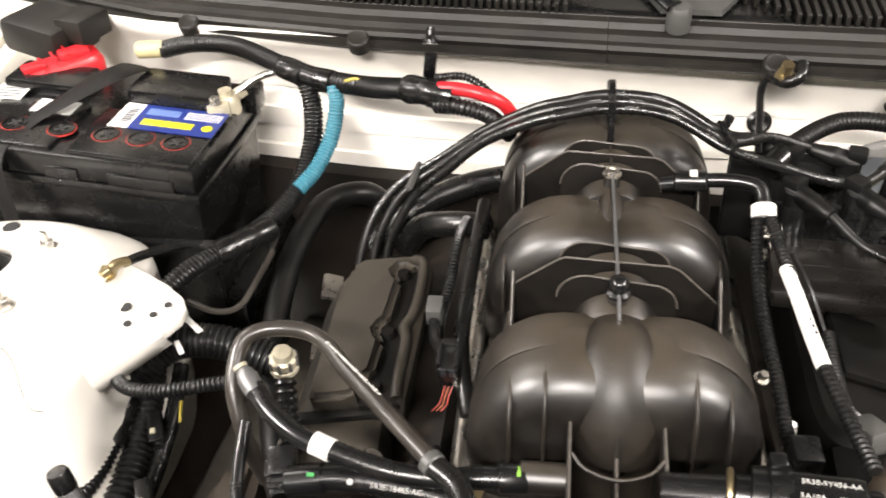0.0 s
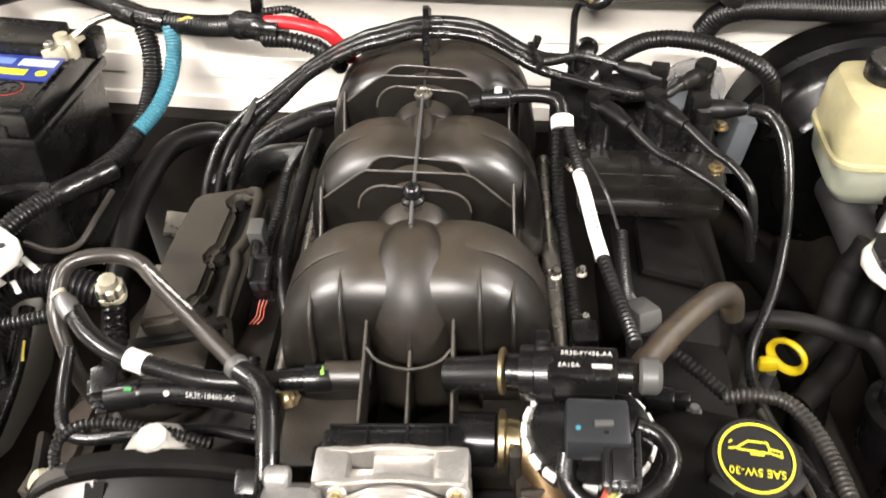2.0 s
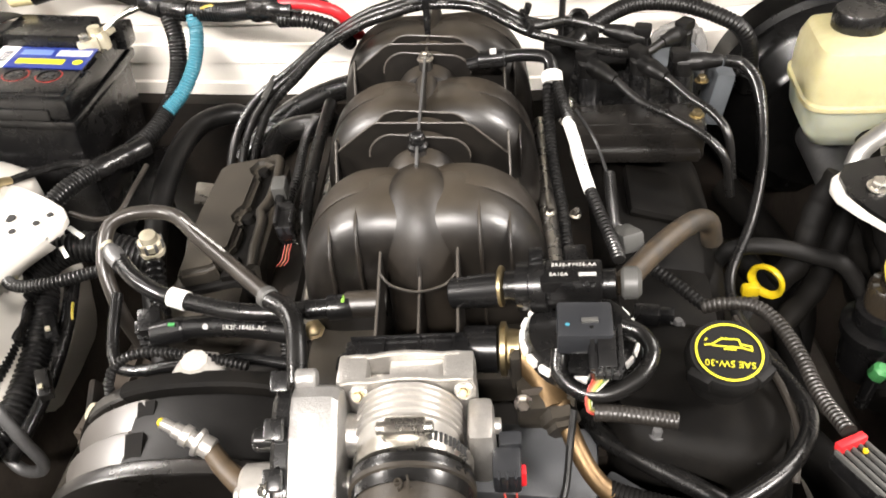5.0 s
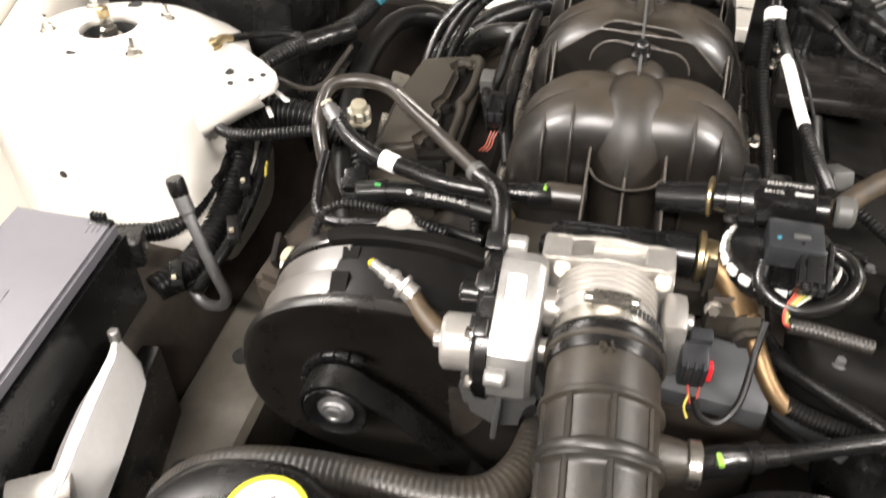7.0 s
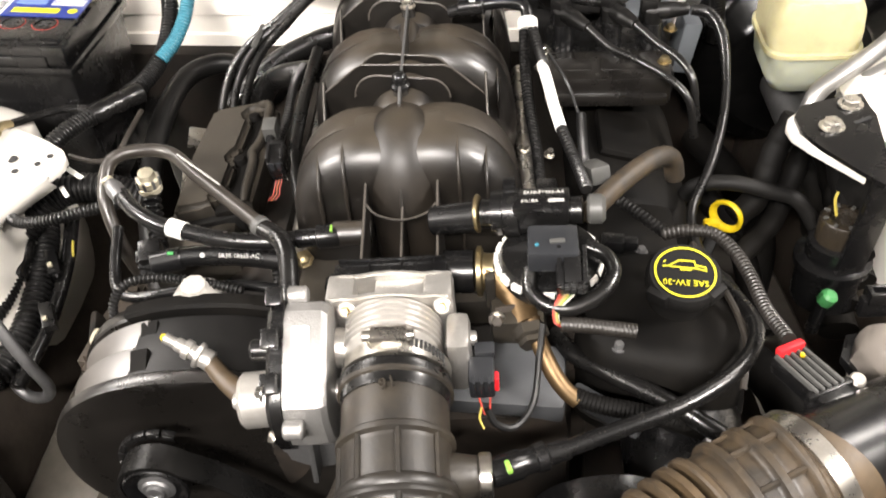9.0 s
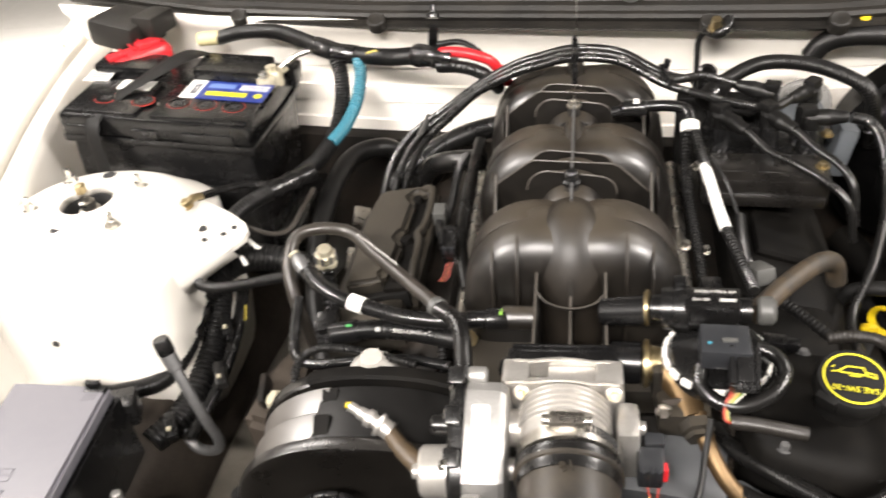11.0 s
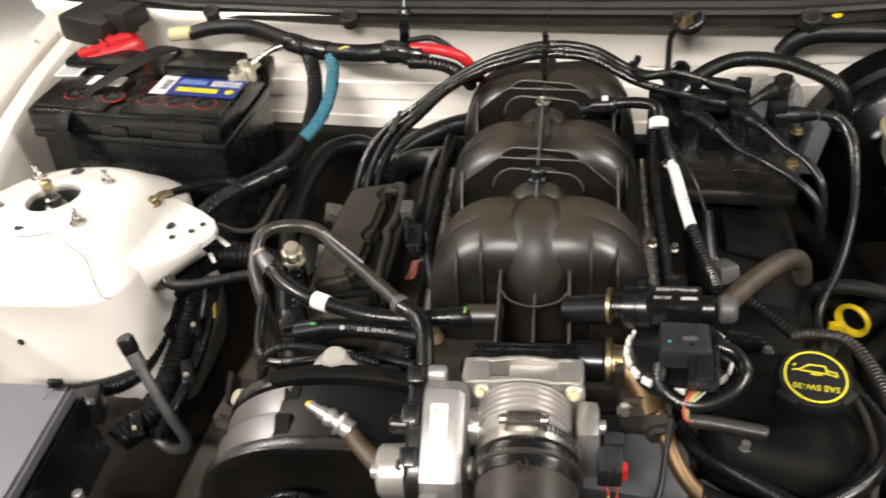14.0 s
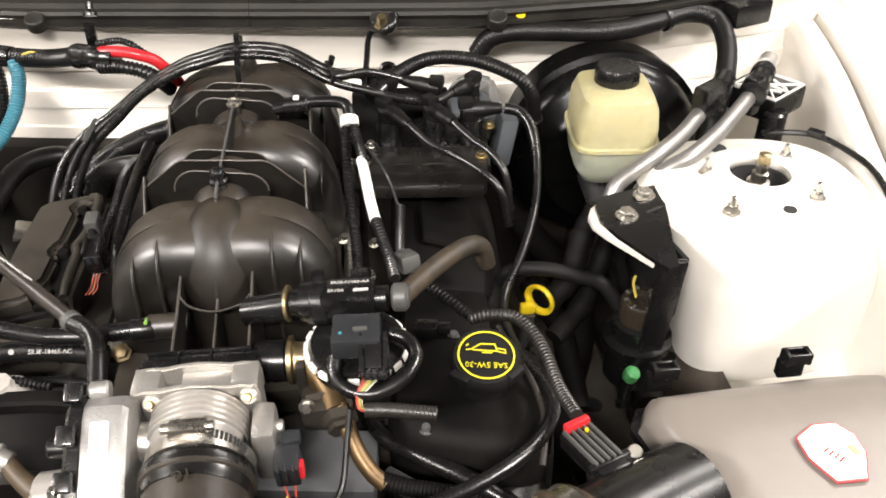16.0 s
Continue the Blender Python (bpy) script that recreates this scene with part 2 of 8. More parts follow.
# ---- builders ----
ORG = {}


def thing(name, loc, label, category, group="", kind=""):
    ob = new(name)
    ob.location = loc
    ob.empty_display_size = 0.05
    ORG[ob] = Vector(loc)
    return tagged(ob, label, category, group, kind)


def mesh_of(bm, mat, org, angle=38):
    me = bpy.data.meshes.new("mesh")
    bmesh.ops.translate(bm, verts=bm.verts, vec=-org)
    bmesh.ops.recalc_face_normals(bm, faces=bm.faces)
    bm.to_mesh(me)
    bm.free()
    me.materials.append(mat)
    me.polygons.foreach_set("use_smooth", [True] * len(me.polygons))
    me.set_sharp_from_angle(angle=radians(angle))
    return me


def part(name, bm, mat, parent, label="", angle=38):
    ob = new(name, mesh_of(bm, mat, ORG[parent], angle))
    ob.parent = parent
    ORG[ob] = ORG[parent]
    return tagged(ob, label)


def single(name, bm, mat, label, category, group="", kind="", angle=38):
    lo = [min(v.co[i] for v in bm.verts) for i in range(3)]
    hi = [max(v.co[i] for v in bm.verts) for i in range(3)]
    org = Vector(((lo[0] + hi[0]) / 2, (lo[1] + hi[1]) / 2, lo[2]))
    ob = new(name, mesh_of(bm, mat, org, angle))
    ob.location = org
    ORG[ob] = org
    return tagged(ob, label, category, group, kind)


def B():
    return bmesh.new()


def frame_z(p, d, up=(0, 0, 1)):
    """A matrix at p whose z axis is d."""
    d = Vector(d).normalized()
    x = Vector(up).cross(d)
    if x.length < 1e-4:
        x = Vector((1, 0, 0))
    x.normalize()
    y = d.cross(x)
    m = Matrix((x, y, d)).transposed().to_4x4()
    m.translation = Vector(p)
    return m


def box(bm, c, s, bev=0.0, rot=(0, 0, 0), seg=2):
    m = pose(*c, *rot)
    r = bmesh.ops.create_cube(bm, size=1.0, matrix=m @ Matrix.Diagonal((*s, 1)))
    if bev:
        es = list({e for v in r["verts"] for e in v.link_edges})
        bmesh.ops.bevel(bm, geom=es, offset=bev, segments=seg, affect="EDGES", profile=0.6)
    return bm


def lathe(bm, p, d, prof, seg=28, up=(0, 0, 1)):
    """prof: (radius, height) along d from p; the ends are closed."""
    m = frame_z(p, d, up)
    rings = []
    for r, hgt in prof:
        if r < 1e-6:
            rings.append([bm.verts.new(m @ Vector((0, 0, hgt)))])
        else:
            rings.append([bm.verts.new(m @ Vector((r * math.cos(2 * math.pi * k / seg), r * math.sin(2 * math.pi * k / seg), hgt))) for k in range(seg)])
    for a, b in zip(rings, rings[1:]):
        for k in range(seg):
            q = (k + 1) % seg
            if len(a) == 1 and len(b) == 1:
                continue
            if len(a) == 1:
                bm.faces.new((a[0], b[k], b[q]))
            elif len(b) == 1:
                bm.faces.new((a[k], a[q], b[0]))
            else:
                bm.faces.new((a[k], a[q], b[q], b[k]))
    for ring in (rings[0], rings[-1]):
        if len(ring) > 1:
            bm.faces.new(ring)
    return bm


def cyl(bm, a, b, r, r2=None, bev=0.0, seg=24):
    a, b = Vector(a), Vector(b)
    L, r2 = (b - a).length, r if r2 is None else r2
    prof = [(r - bev, 0), (r, bev), (r2, L - bev), (r2 - bev, L)] if bev else [(r, 0), (r2, L)]
    return lathe(bm, a, b - a, prof, seg)


def hexbolt(bm, p, d, r=0.006, hgt=0.005, washer=1.45):
    m = Vector(d).normalized()
    lathe(bm, p, m, [(r * washer, 0), (r * washer, 0.0012)], 20)
    lathe(bm, Vector(p) + m * 0.0012, m, [(r, 0), (r, hgt * 0.8), (r * 0.85, hgt)], 6)
    return bm


def spline(pts, ds=0.006):
    P = [Vector(p) for p in pts]
    P = [P[0] * 2 - P[1]] + P + [P[-1] * 2 - P[-2]]
    out = []
    for i in range(1, len(P) - 2):
        a, b, c, d = P[i - 1 : i + 3]
        n = max(2, int((c - b).length / ds) + 1)
        for k in range(n):
            t = k / n
            out.append(0.5 * (2 * b + (c - a) * t + (2 * a - 5 * b + 4 * c - d) * t * t + (3 * b - 3 * c + d - a) * t**3))
    out.append(P[-2])
    return out


def resample(path, step):
    out, left = [path[0]], step
    for a, b in zip(path, path[1:]):
        L, pos = (b - a).length, 0.0
        while L - pos >= left:
            pos += left
            out.append(a.lerp(b, pos / L))
            left = step
        left -= L - pos
    return out


def tube(bm, pts, r, seg=12, ds=0.006, pitch=0.0, depth=0.0, squash=1.0, caps=True, taper=None, smooth=True):
    """Sweeps a circle along a spline through pts. pitch and depth make the rings of a corrugated hose; taper(s) scales the radius."""
    path = spline(pts, ds) if smooth else [Vector(p) for p in pts]
    if pitch:
        path = resample(path, pitch / 4)
    n = len(path)
    t0 = (path[1] - path[0]).normalized()
    nrm = t0.cross(Vector((0, 0, 1)))
    if nrm.length < 1e-3:
        nrm = t0.cross(Vector((1, 0, 0)))
    nrm.normalize()
    rings = []
    for i, p in enumerate(path):
        t = (path[min(i + 1, n - 1)] - path[max(i - 1, 0)]).normalized()
        nrm = (nrm - t * nrm.dot(t)).normalized()
        bi = t.cross(nrm)
        rad = r * (taper(i / (n - 1)) if taper else 1)
        if pitch:
            rad -= depth * (1, 0.75, 0.05, 0.0)[i % 4] if i % 4 else depth
        rings.append([bm.verts.new(p + (nrm * math.cos(2 * math.pi * k / seg) + bi * math.sin(2 * math.pi * k / seg) * squash) * rad) for k in range(seg)])
    for a, b in zip(rings, rings[1:]):
        for k in range(seg):
            q = (k + 1) % seg
            bm.faces.new((a[k], a[q], b[q], b[k]))
    if caps:
        bm.faces.new(rings[0])
        bm.faces.new(rings[-1])
    return bm


def loom(bm, pts, r, pitch=0.0042, depth=0.0011, seg=12):
    return tube(bm, pts, r * 0.84, seg, pitch=pitch, depth=depth * 1.3)


def prism(bm, outline, m, hgt, bev=0.0, seg=2):
    """A closed outline (u, v) in the plane of m, raised by hgt along its z."""
    vs = [bm.verts.new(m @ Vector((u, v, 0))) for u, v in outline]
    f = bm.faces.new(vs)
    r = bmesh.ops.extrude_face_region(bm, geom=[f])
    top = [g for g in r["geom"] if isinstance(g, bmesh.types.BMVert)]
    bmesh.ops.translate(bm, verts=top, vec=m.to_3x3() @ Vector((0, 0, hgt)))
    if bev:
        es = list({e for v in vs + top for e in v.link_edges})
        bmesh.ops.bevel(bm, geom=es, offset=bev, segments=seg, affect="EDGES")
    return bm


def loft(bm, rings, caps=True):
    R = [[bm.verts.new(p) for p in ring] for ring in rings]
    n = len(R[0])
    for a, b in zip(R, R[1:]):
        for k in range(n):
            q = (k + 1) % n
            bm.faces.new((a[k], a[q], b[q], b[k]))
    if caps:
        bm.faces.new(R[0])
        bm.faces.new(R[-1])
    return bm


def rounded(cx, cy, z, hx, hy, power=4.0, n=40, turn=0.0, slope=(0, 0)):
    """A superellipse ring at height z, tilted by slope in x and y."""
    out = []
    for k in range(n):
        a = 2 * math.pi * k / n
        c, s = math.cos(a), math.sin(a)
        x = hx * math.copysign(abs(c) ** (2 / power), c)
        y = hy * math.copysign(abs(s) ** (2 / power), s)
        X, Y = x * math.cos(turn) - y * math.sin(turn), x * math.sin(turn) + y * math.cos(turn)
        out.append(Vector((cx + X, cy + Y, z + slope[0] * X + slope[1] * Y)))
    return out


def sheet(bm, grid):
    V = [[bm.verts.new(p) for p in row] for row in grid]
    for a, b in zip(V, V[1:]):
        for k in range(len(a) - 1):
            bm.faces.new((a[k], a[k + 1], b[k + 1], b[k]))
    return bm


def thicken(ob, t, offset=-1):
    mod = ob.modifiers.new("thickness", "SOLIDIFY")
    mod.thickness, mod.offset = t, offset
    return ob


def lettering(text, m, size, mat, parent, name="lettering", depth=0.0003):
    cu = bpy.data.curves.new("text", "FONT")
    cu.body, cu.size, cu.align_x, cu.align_y, cu.extrude, cu.resolution_u = text, size, "CENTER", "CENTER", depth, 2
    tmp = bpy.data.objects.new("text", cu)
    scene.collection.objects.link(tmp)
    me = bpy.data.meshes.new_from_object(tmp.evaluated_get(bpy.context.evaluated_depsgraph_get()))
    bpy.data.objects.remove(tmp)
    me.transform(Matrix.Translation(-ORG[parent]) @ m)
    me.materials.clear()
    me.materials.append(mat)
    ob = new(name, me)
    ob.parent = parent
    ORG[ob] = ORG[parent]
    return ob


def interp(tab, x):
    return float(np.interp(x, [a for a, _ in tab], [b for _, b in tab]))


# ---- setting ----
X, Y, Z = ROOM
bm = B()
box(bm, (0, 0, -0.05), (2 * X + 60, 2 * Y + 60, 0.1))
ground = single("ground", bm, GROUT, "grey grout bed under pale floor tiles", "floor", kind="structure")
bm = B()
for i in range(-7, 7):
    for j in range(-8, 8):
        box(bm, (i * 0.6 + 0.3, j * 0.6 + 0.3, 0.002), (0.596, 0.596, 0.006))
tagged(part("floor_tile", bm, GROUND, ground, "pale glossy floor tiles"), kind="stuff")
for nm, c, s in (("wall_north", (0, Y + 0.1, Z / 2), (2 * X, 0.2, Z)), ("wall_south", (0, -Y - 0.1, Z / 2), (2 * X, 0.2, Z)), ("wall_west", (-X - 0.1, 0, Z / 2), (0.2, 2 * Y + 0.4, Z)), ("wall_east", (X + 0.1, 0, Z / 2), (0.2, 2 * Y + 0.4, Z))):
    single(nm, box(B(), c, s), WALL, "plain grey painted workshop wall", "wall", kind="structure")
single("ceiling", box(B(), (0, 0, Z + 0.06), (2 * X + 0.4, 2 * Y + 0.4, 0.12)), CEILING, "plain dark ceiling", "ceiling", kind="structure")

# ---- body shell ----
COWL = [(-0.85, 0.56), (-0.516, 0.425), (-0.27, 0.372), (-0.09, 0.348), (0.03, 0.332), (0.14, 0.318), (0.28, 0.303), (0.49, 0.318), (0.85, 0.43)]
RAIL = [(-0.62, 0.49), (-0.3, 0.573), (-0.09, 0.628), (0.067, 0.669), (0.285, 0.729), (0.41, 0.755), (0.7, 0.79), (0.95, 0.80)]
RAIL_Z = [(-0.62, 0.80), (-0.3, 0.838), (0.0, 0.86), (0.25, 0.872), (0.6, 0.885), (0.95, 0.90)]


def cowl_y(x):
    return interp(COWL, x)


# firewall: leaning upper lip, pressed ridges, upright lower wall
bm = B()
rows = []
prof = [(0.03, 0.955), (0.034, 0.94), (0.045, 0.93), (0.062, 0.90), (0.070, 0.868), (0.0735, 0.866), (0.0735, 0.840), (0.070, 0.838), (0.071, 0.813), (0.0745, 0.811), (0.0745, 0.785), (0.071, 0.783), (0.075, 0.70), (0.10, 0.5), (0.13, 0.28)]
for dy, z in prof:
    rows.append([Vector((x, cowl_y(x) * 0.75 + 0.085 + dy, z)) for x in np.linspace(-0.80, 0.80, 65)])
sheet(bm, rows)
firewall = thicken(single("firewall", bm, WHITE_DULL, "white painted steel firewall with pressed ridges", "firewall", kind="structure"), 0.004)
for x, z in ((0.166, 0.866), (0.47, 0.922)):
    y = cowl_y(x) * 0.75 + 0.138
    part("grommet", lathe(B(), (x, y + 0.012, z), (0, -1, 0.25), [(0.012, 0), (0.013, 0.006), (0.009, 0.009), (0.005, 0.006), (0, 0.006)], 20), RUBBER, firewall, "black rubber grommet")


# rail and outer wing, one to each side
def wing(side):
    ys = np.linspace(-0.62, 0.95, 40)
    inner, outer = [], []
    for y in ys:
        x, z = interp(RAIL, y), interp(RAIL_Z, y)
        for lst, pr in ((inner, [(-0.03, -0.45), (-0.024, -0.16), (-0.012, -0.05), (-0.016, -0.012), (-0.013, -0.004), (-0.008, 0.001), (0.012, 0.003), (0.016, 0.001), (0.0175, -0.006), (0.018, -0.06)]), (outer, [(0.034, -0.07), (0.028, -0.004), (0.029, 0.006), (0.033, 0.010), (0.055, 0.013), (0.066, 0.012), (0.076, 0.006), (0.085, -0.006), (0.096, -0.03), (0.112, -0.09), (0.13, -0.28), (0.12, -0.5)])):
            lst.append([Vector((side * (x + u), y, z + w)) for u, w in pr])
    return inner, outer


for side, nm in ((-1, "left"), (1, "right")):
    inner, outer = wing(side)
    ap = thicken(single("inner_wing", sheet(B(), inner), WHITE, "white painted inner wing with bolted top flange", "inner wing", kind="structure"), 0.003, 0)
    thicken(single("wing_panel", sheet(B(), outer), WHITE, "white gloss outer wing panel of the car", "wing panel", kind="structure"), 0.002, 0)
    for y in (-0.36, -0.12, 0.2, 0.5):
        x, z = interp(RAIL, y), interp(RAIL_Z, y)
        part("bolt", hexbolt(B(), (side * (x + 0.044), y, z + 0.0115), (0, 0, 1), 0.0058), WHITE, ap, "painted flange bolt")
    # Grey tube along the gap paints its soft shadow line.
    part("gap_shadow", tube(B(), [(side * (interp(RAIL, y) + 0.023), y, interp(RAIL_Z, y) - 0.016) for y in np.linspace(-0.6, 0.93, 24)], 0.0060, 8), GAP, ap, "grey strip painting the shadow line in the panel gap")
    # apron shelf ahead of the strut tower, sloping in to the chassis rail
    shelf = []
    for y in np.linspace(-0.62, 0.42, 24):
        xr = interp(RAIL, y)
        shelf.append([Vector((side * x, y, z)) for x, z in ((xr + 0.02, 0.775), (xr - 0.015, 0.72), (xr - 0.05, 0.702), (0.50, 0.695), (0.455, 0.685), (0.435, 0.66), (0.43, 0.5), (0.43, 0.30))])
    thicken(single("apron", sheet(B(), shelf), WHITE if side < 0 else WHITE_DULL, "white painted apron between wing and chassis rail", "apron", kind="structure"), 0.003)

# chassis rails and the dark floor of the bay
for side in (-1, 1):
    bm = B()
    pts = [(side * x, y, z) for x, y, z in ((0.40, -0.62, 0.50), (0.385, -0.3, 0.52), (0.375, 0.0, 0.53), (0.37, 0.25, 0.50), (0.36, 0.5, 0.42))]
    path = spline(pts, 0.05)
    rings = [[p + Vector((u, 0, w)) for u, w in ((-0.045, -0.06), (0.045, -0.06), (0.045, 0.052), (0.038, 0.06), (-0.038, 0.06), (-0.045, 0.052))] for p in path]
    loft(bm, rings)
    rail = single("chassis_rail", bm, RAIL_GREY, "grey primed steel chassis rail with round holes", "chassis rail", kind="structure")
    for y in (-0.25, -0.1, 0.02, 0.12):
        part("rail_hole", lathe(B(), (side * 0.378, y, 0.589), (0, 0, 1), [(0.012, 0), (0.012, 0.0016), (0.0, 0.0017)], 20), HOLE, rail, "dark punched hole")
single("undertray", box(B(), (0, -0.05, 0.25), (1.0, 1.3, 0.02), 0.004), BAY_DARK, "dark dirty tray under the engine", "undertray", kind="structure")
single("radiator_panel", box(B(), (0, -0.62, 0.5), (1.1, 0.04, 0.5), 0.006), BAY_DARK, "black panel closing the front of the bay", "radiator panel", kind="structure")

# cowl: finned seal strip, vented cover, screen
bm = B()
seal_prof = [(0.012, 0.942), (0.004, 0.948), (0.004, 0.953), (0.011, 0.955), (0.007, 0.961), (0.010, 0.965), (0.018, 0.966), (0.020, 0.972), (0.030, 0.974), (0.033, 0.980), (0.048, 0.982), (0.052, 0.970), (0.030, 0.950)]
for xs in (np.linspace(-0.80, -0.0002, 40), np.linspace(0.0006, 0.72, 40)):
    loft(bm, [[Vector((x, cowl_y(x) + dy + 0.010, z)) for dy, z in seal_prof] for x in xs])
seal = single("cowl_seal", bm, SEAL, "black ribbed rubber seal along the cowl edge", "seal", angle=25)
for x in (-0.47, -0.262, 0.158, 0.30):
    y = cowl_y(x)
    part("clip_knob", lathe(B(), (x, y + 0.013, 0.958), (0, -0.45, 0.89), [(0.0125, -0.012), (0.0125, 0.001), (0.0115, 0.0030), (0.0100, 0.0038), (0.0085, 0.0028), (0.0, 0.0032)], 28), SEAL, seal, "round black clip knob")
bm = B()
rows = []
for dy, z in ((0.052, 0.976), (0.070, 0.984), (0.09, 0.988), (0.24, 1.012), (0.33, 1.05)):
    rows.append([Vector((x, cowl_y(x) + dy, z)) for x in np.linspace(-0.8, 0.8, 41)])
sheet(bm, rows)
cover = thicken(single("cowl_cover", bm, PLASTIC, "black plastic vented cowl cover below the windscreen", "cowl cover"), 0.003)
for x0, x1 in ((-0.36, -0.03), (0.11, 0.48)):
    n = int((x1 - x0) / 0.0088)
    for k in range(n):
        x = x0 + k * 0.0088
        y = cowl_y(x)
        cut = max(0.0, 0.055 - (x - 0.108) * 0.75) if x > 0.1 else 0.0
        part("grille_slat", box(B(), (x, y + 0.115 + cut / 2, 0.9985 + cut * 0.08), (0.0040, 0.130 - cut, 0.012), 0.0008, (9, 0, 0), 1), SEAL, cover)
bm = B()
tube(bm, [(-0.06, cowl_y(0) + 0.14, 1.055), (0.0, cowl_y(0) + 0.075, 1.035), (0.040, cowl_y(0) + 0.040, 1.016), (0.060, cowl_y(0.06) + 0.024, 1.006)], 0.010, 12, squash=0.6)
wiper = thing("wiper_arm", (0.06, cowl_y(0.06) + 0.09, 1.02), "black wiper arm with a grey pivot cap", "wiper")
part("arm", bm, PLASTIC, wiper)
part("pivot_cap", lathe(B(), (0.066, cowl_y(0.066) + 0.030, 0.982), (0, -0.2, 1), [(0.012, 0), (0.012, 0.02), (0.009, 0.025), (0, 0.026)], 20), GREY_PLASTIC, wiper)
bm = B()
tri_p = [(-0.01, cowl_y(0.0) + 0.20), (0.052, cowl_y(0.05) + 0.056), (0.110, cowl_y(0.11) + 0.056), (0.200, cowl_y(0.2) + 0.20)]
loft(bm, [[Vector((x, y, (0.986 if k in (1, 2) else 1.010) + dz)) for k, (x, y) in enumerate(tri_p)] for dz in (0.0, 0.006)])
part("smooth_panel", bm, GREY_PLASTIC, cover, "smooth grey panel at the wiper pivot")
part("ridge", tube(B(), [(x, cowl_y(x) + 0.055, 0.9805) for x in np.linspace(-0.78, 0.70, 60)], 0.0022, 6), SEAL, cover)
bm = B()
sheet(bm, [[Vector((x, cowl_y(x) + dy, z)) for x in np.linspace(-0.8, 0.8, 21)] for dy, z in ((0.31, 1.048), (0.8, 1.33), (1.1, 1.45))])
bm2 = B()
sheet(bm2, [[Vector((x, 0.64 - 0.54 * k + 0.05 * (x / 0.75) ** 2, 1.075 + 0.92 * k)) for x in np.linspace(-0.76, 0.76, 17)] for k in np.linspace(0, 1, 9)])
bonnet = thicken(single("bonnet", bm2, WHITE, "unseen open white bonnet with an added dark sheet under it", "bonnet", kind="structure"), 0.02)
# Added unseen sheet: darkens reflections; the bare strip bounces light onto the firewall.
bm2 = B()
sheet(bm2, [[Vector((x, 0.64 - 0.54 * k + 0.05 * (x / 0.75) ** 2 - 0.026, 1.075 + 0.92 * k - 0.016)) for x in np.linspace(-0.69, 0.69, 17)] for k in np.linspace(0.22, 0.95, 9)])
thicken(part("dark_underside", bm2, BAY_DARK, bonnet, "unseen dark sheet added to keep reflections black"), 0.012, 0)
thicken(single("windscreen", bm, GLASS, "dark tinted windscreen glass", "windscreen", kind="structure"), 0.005)


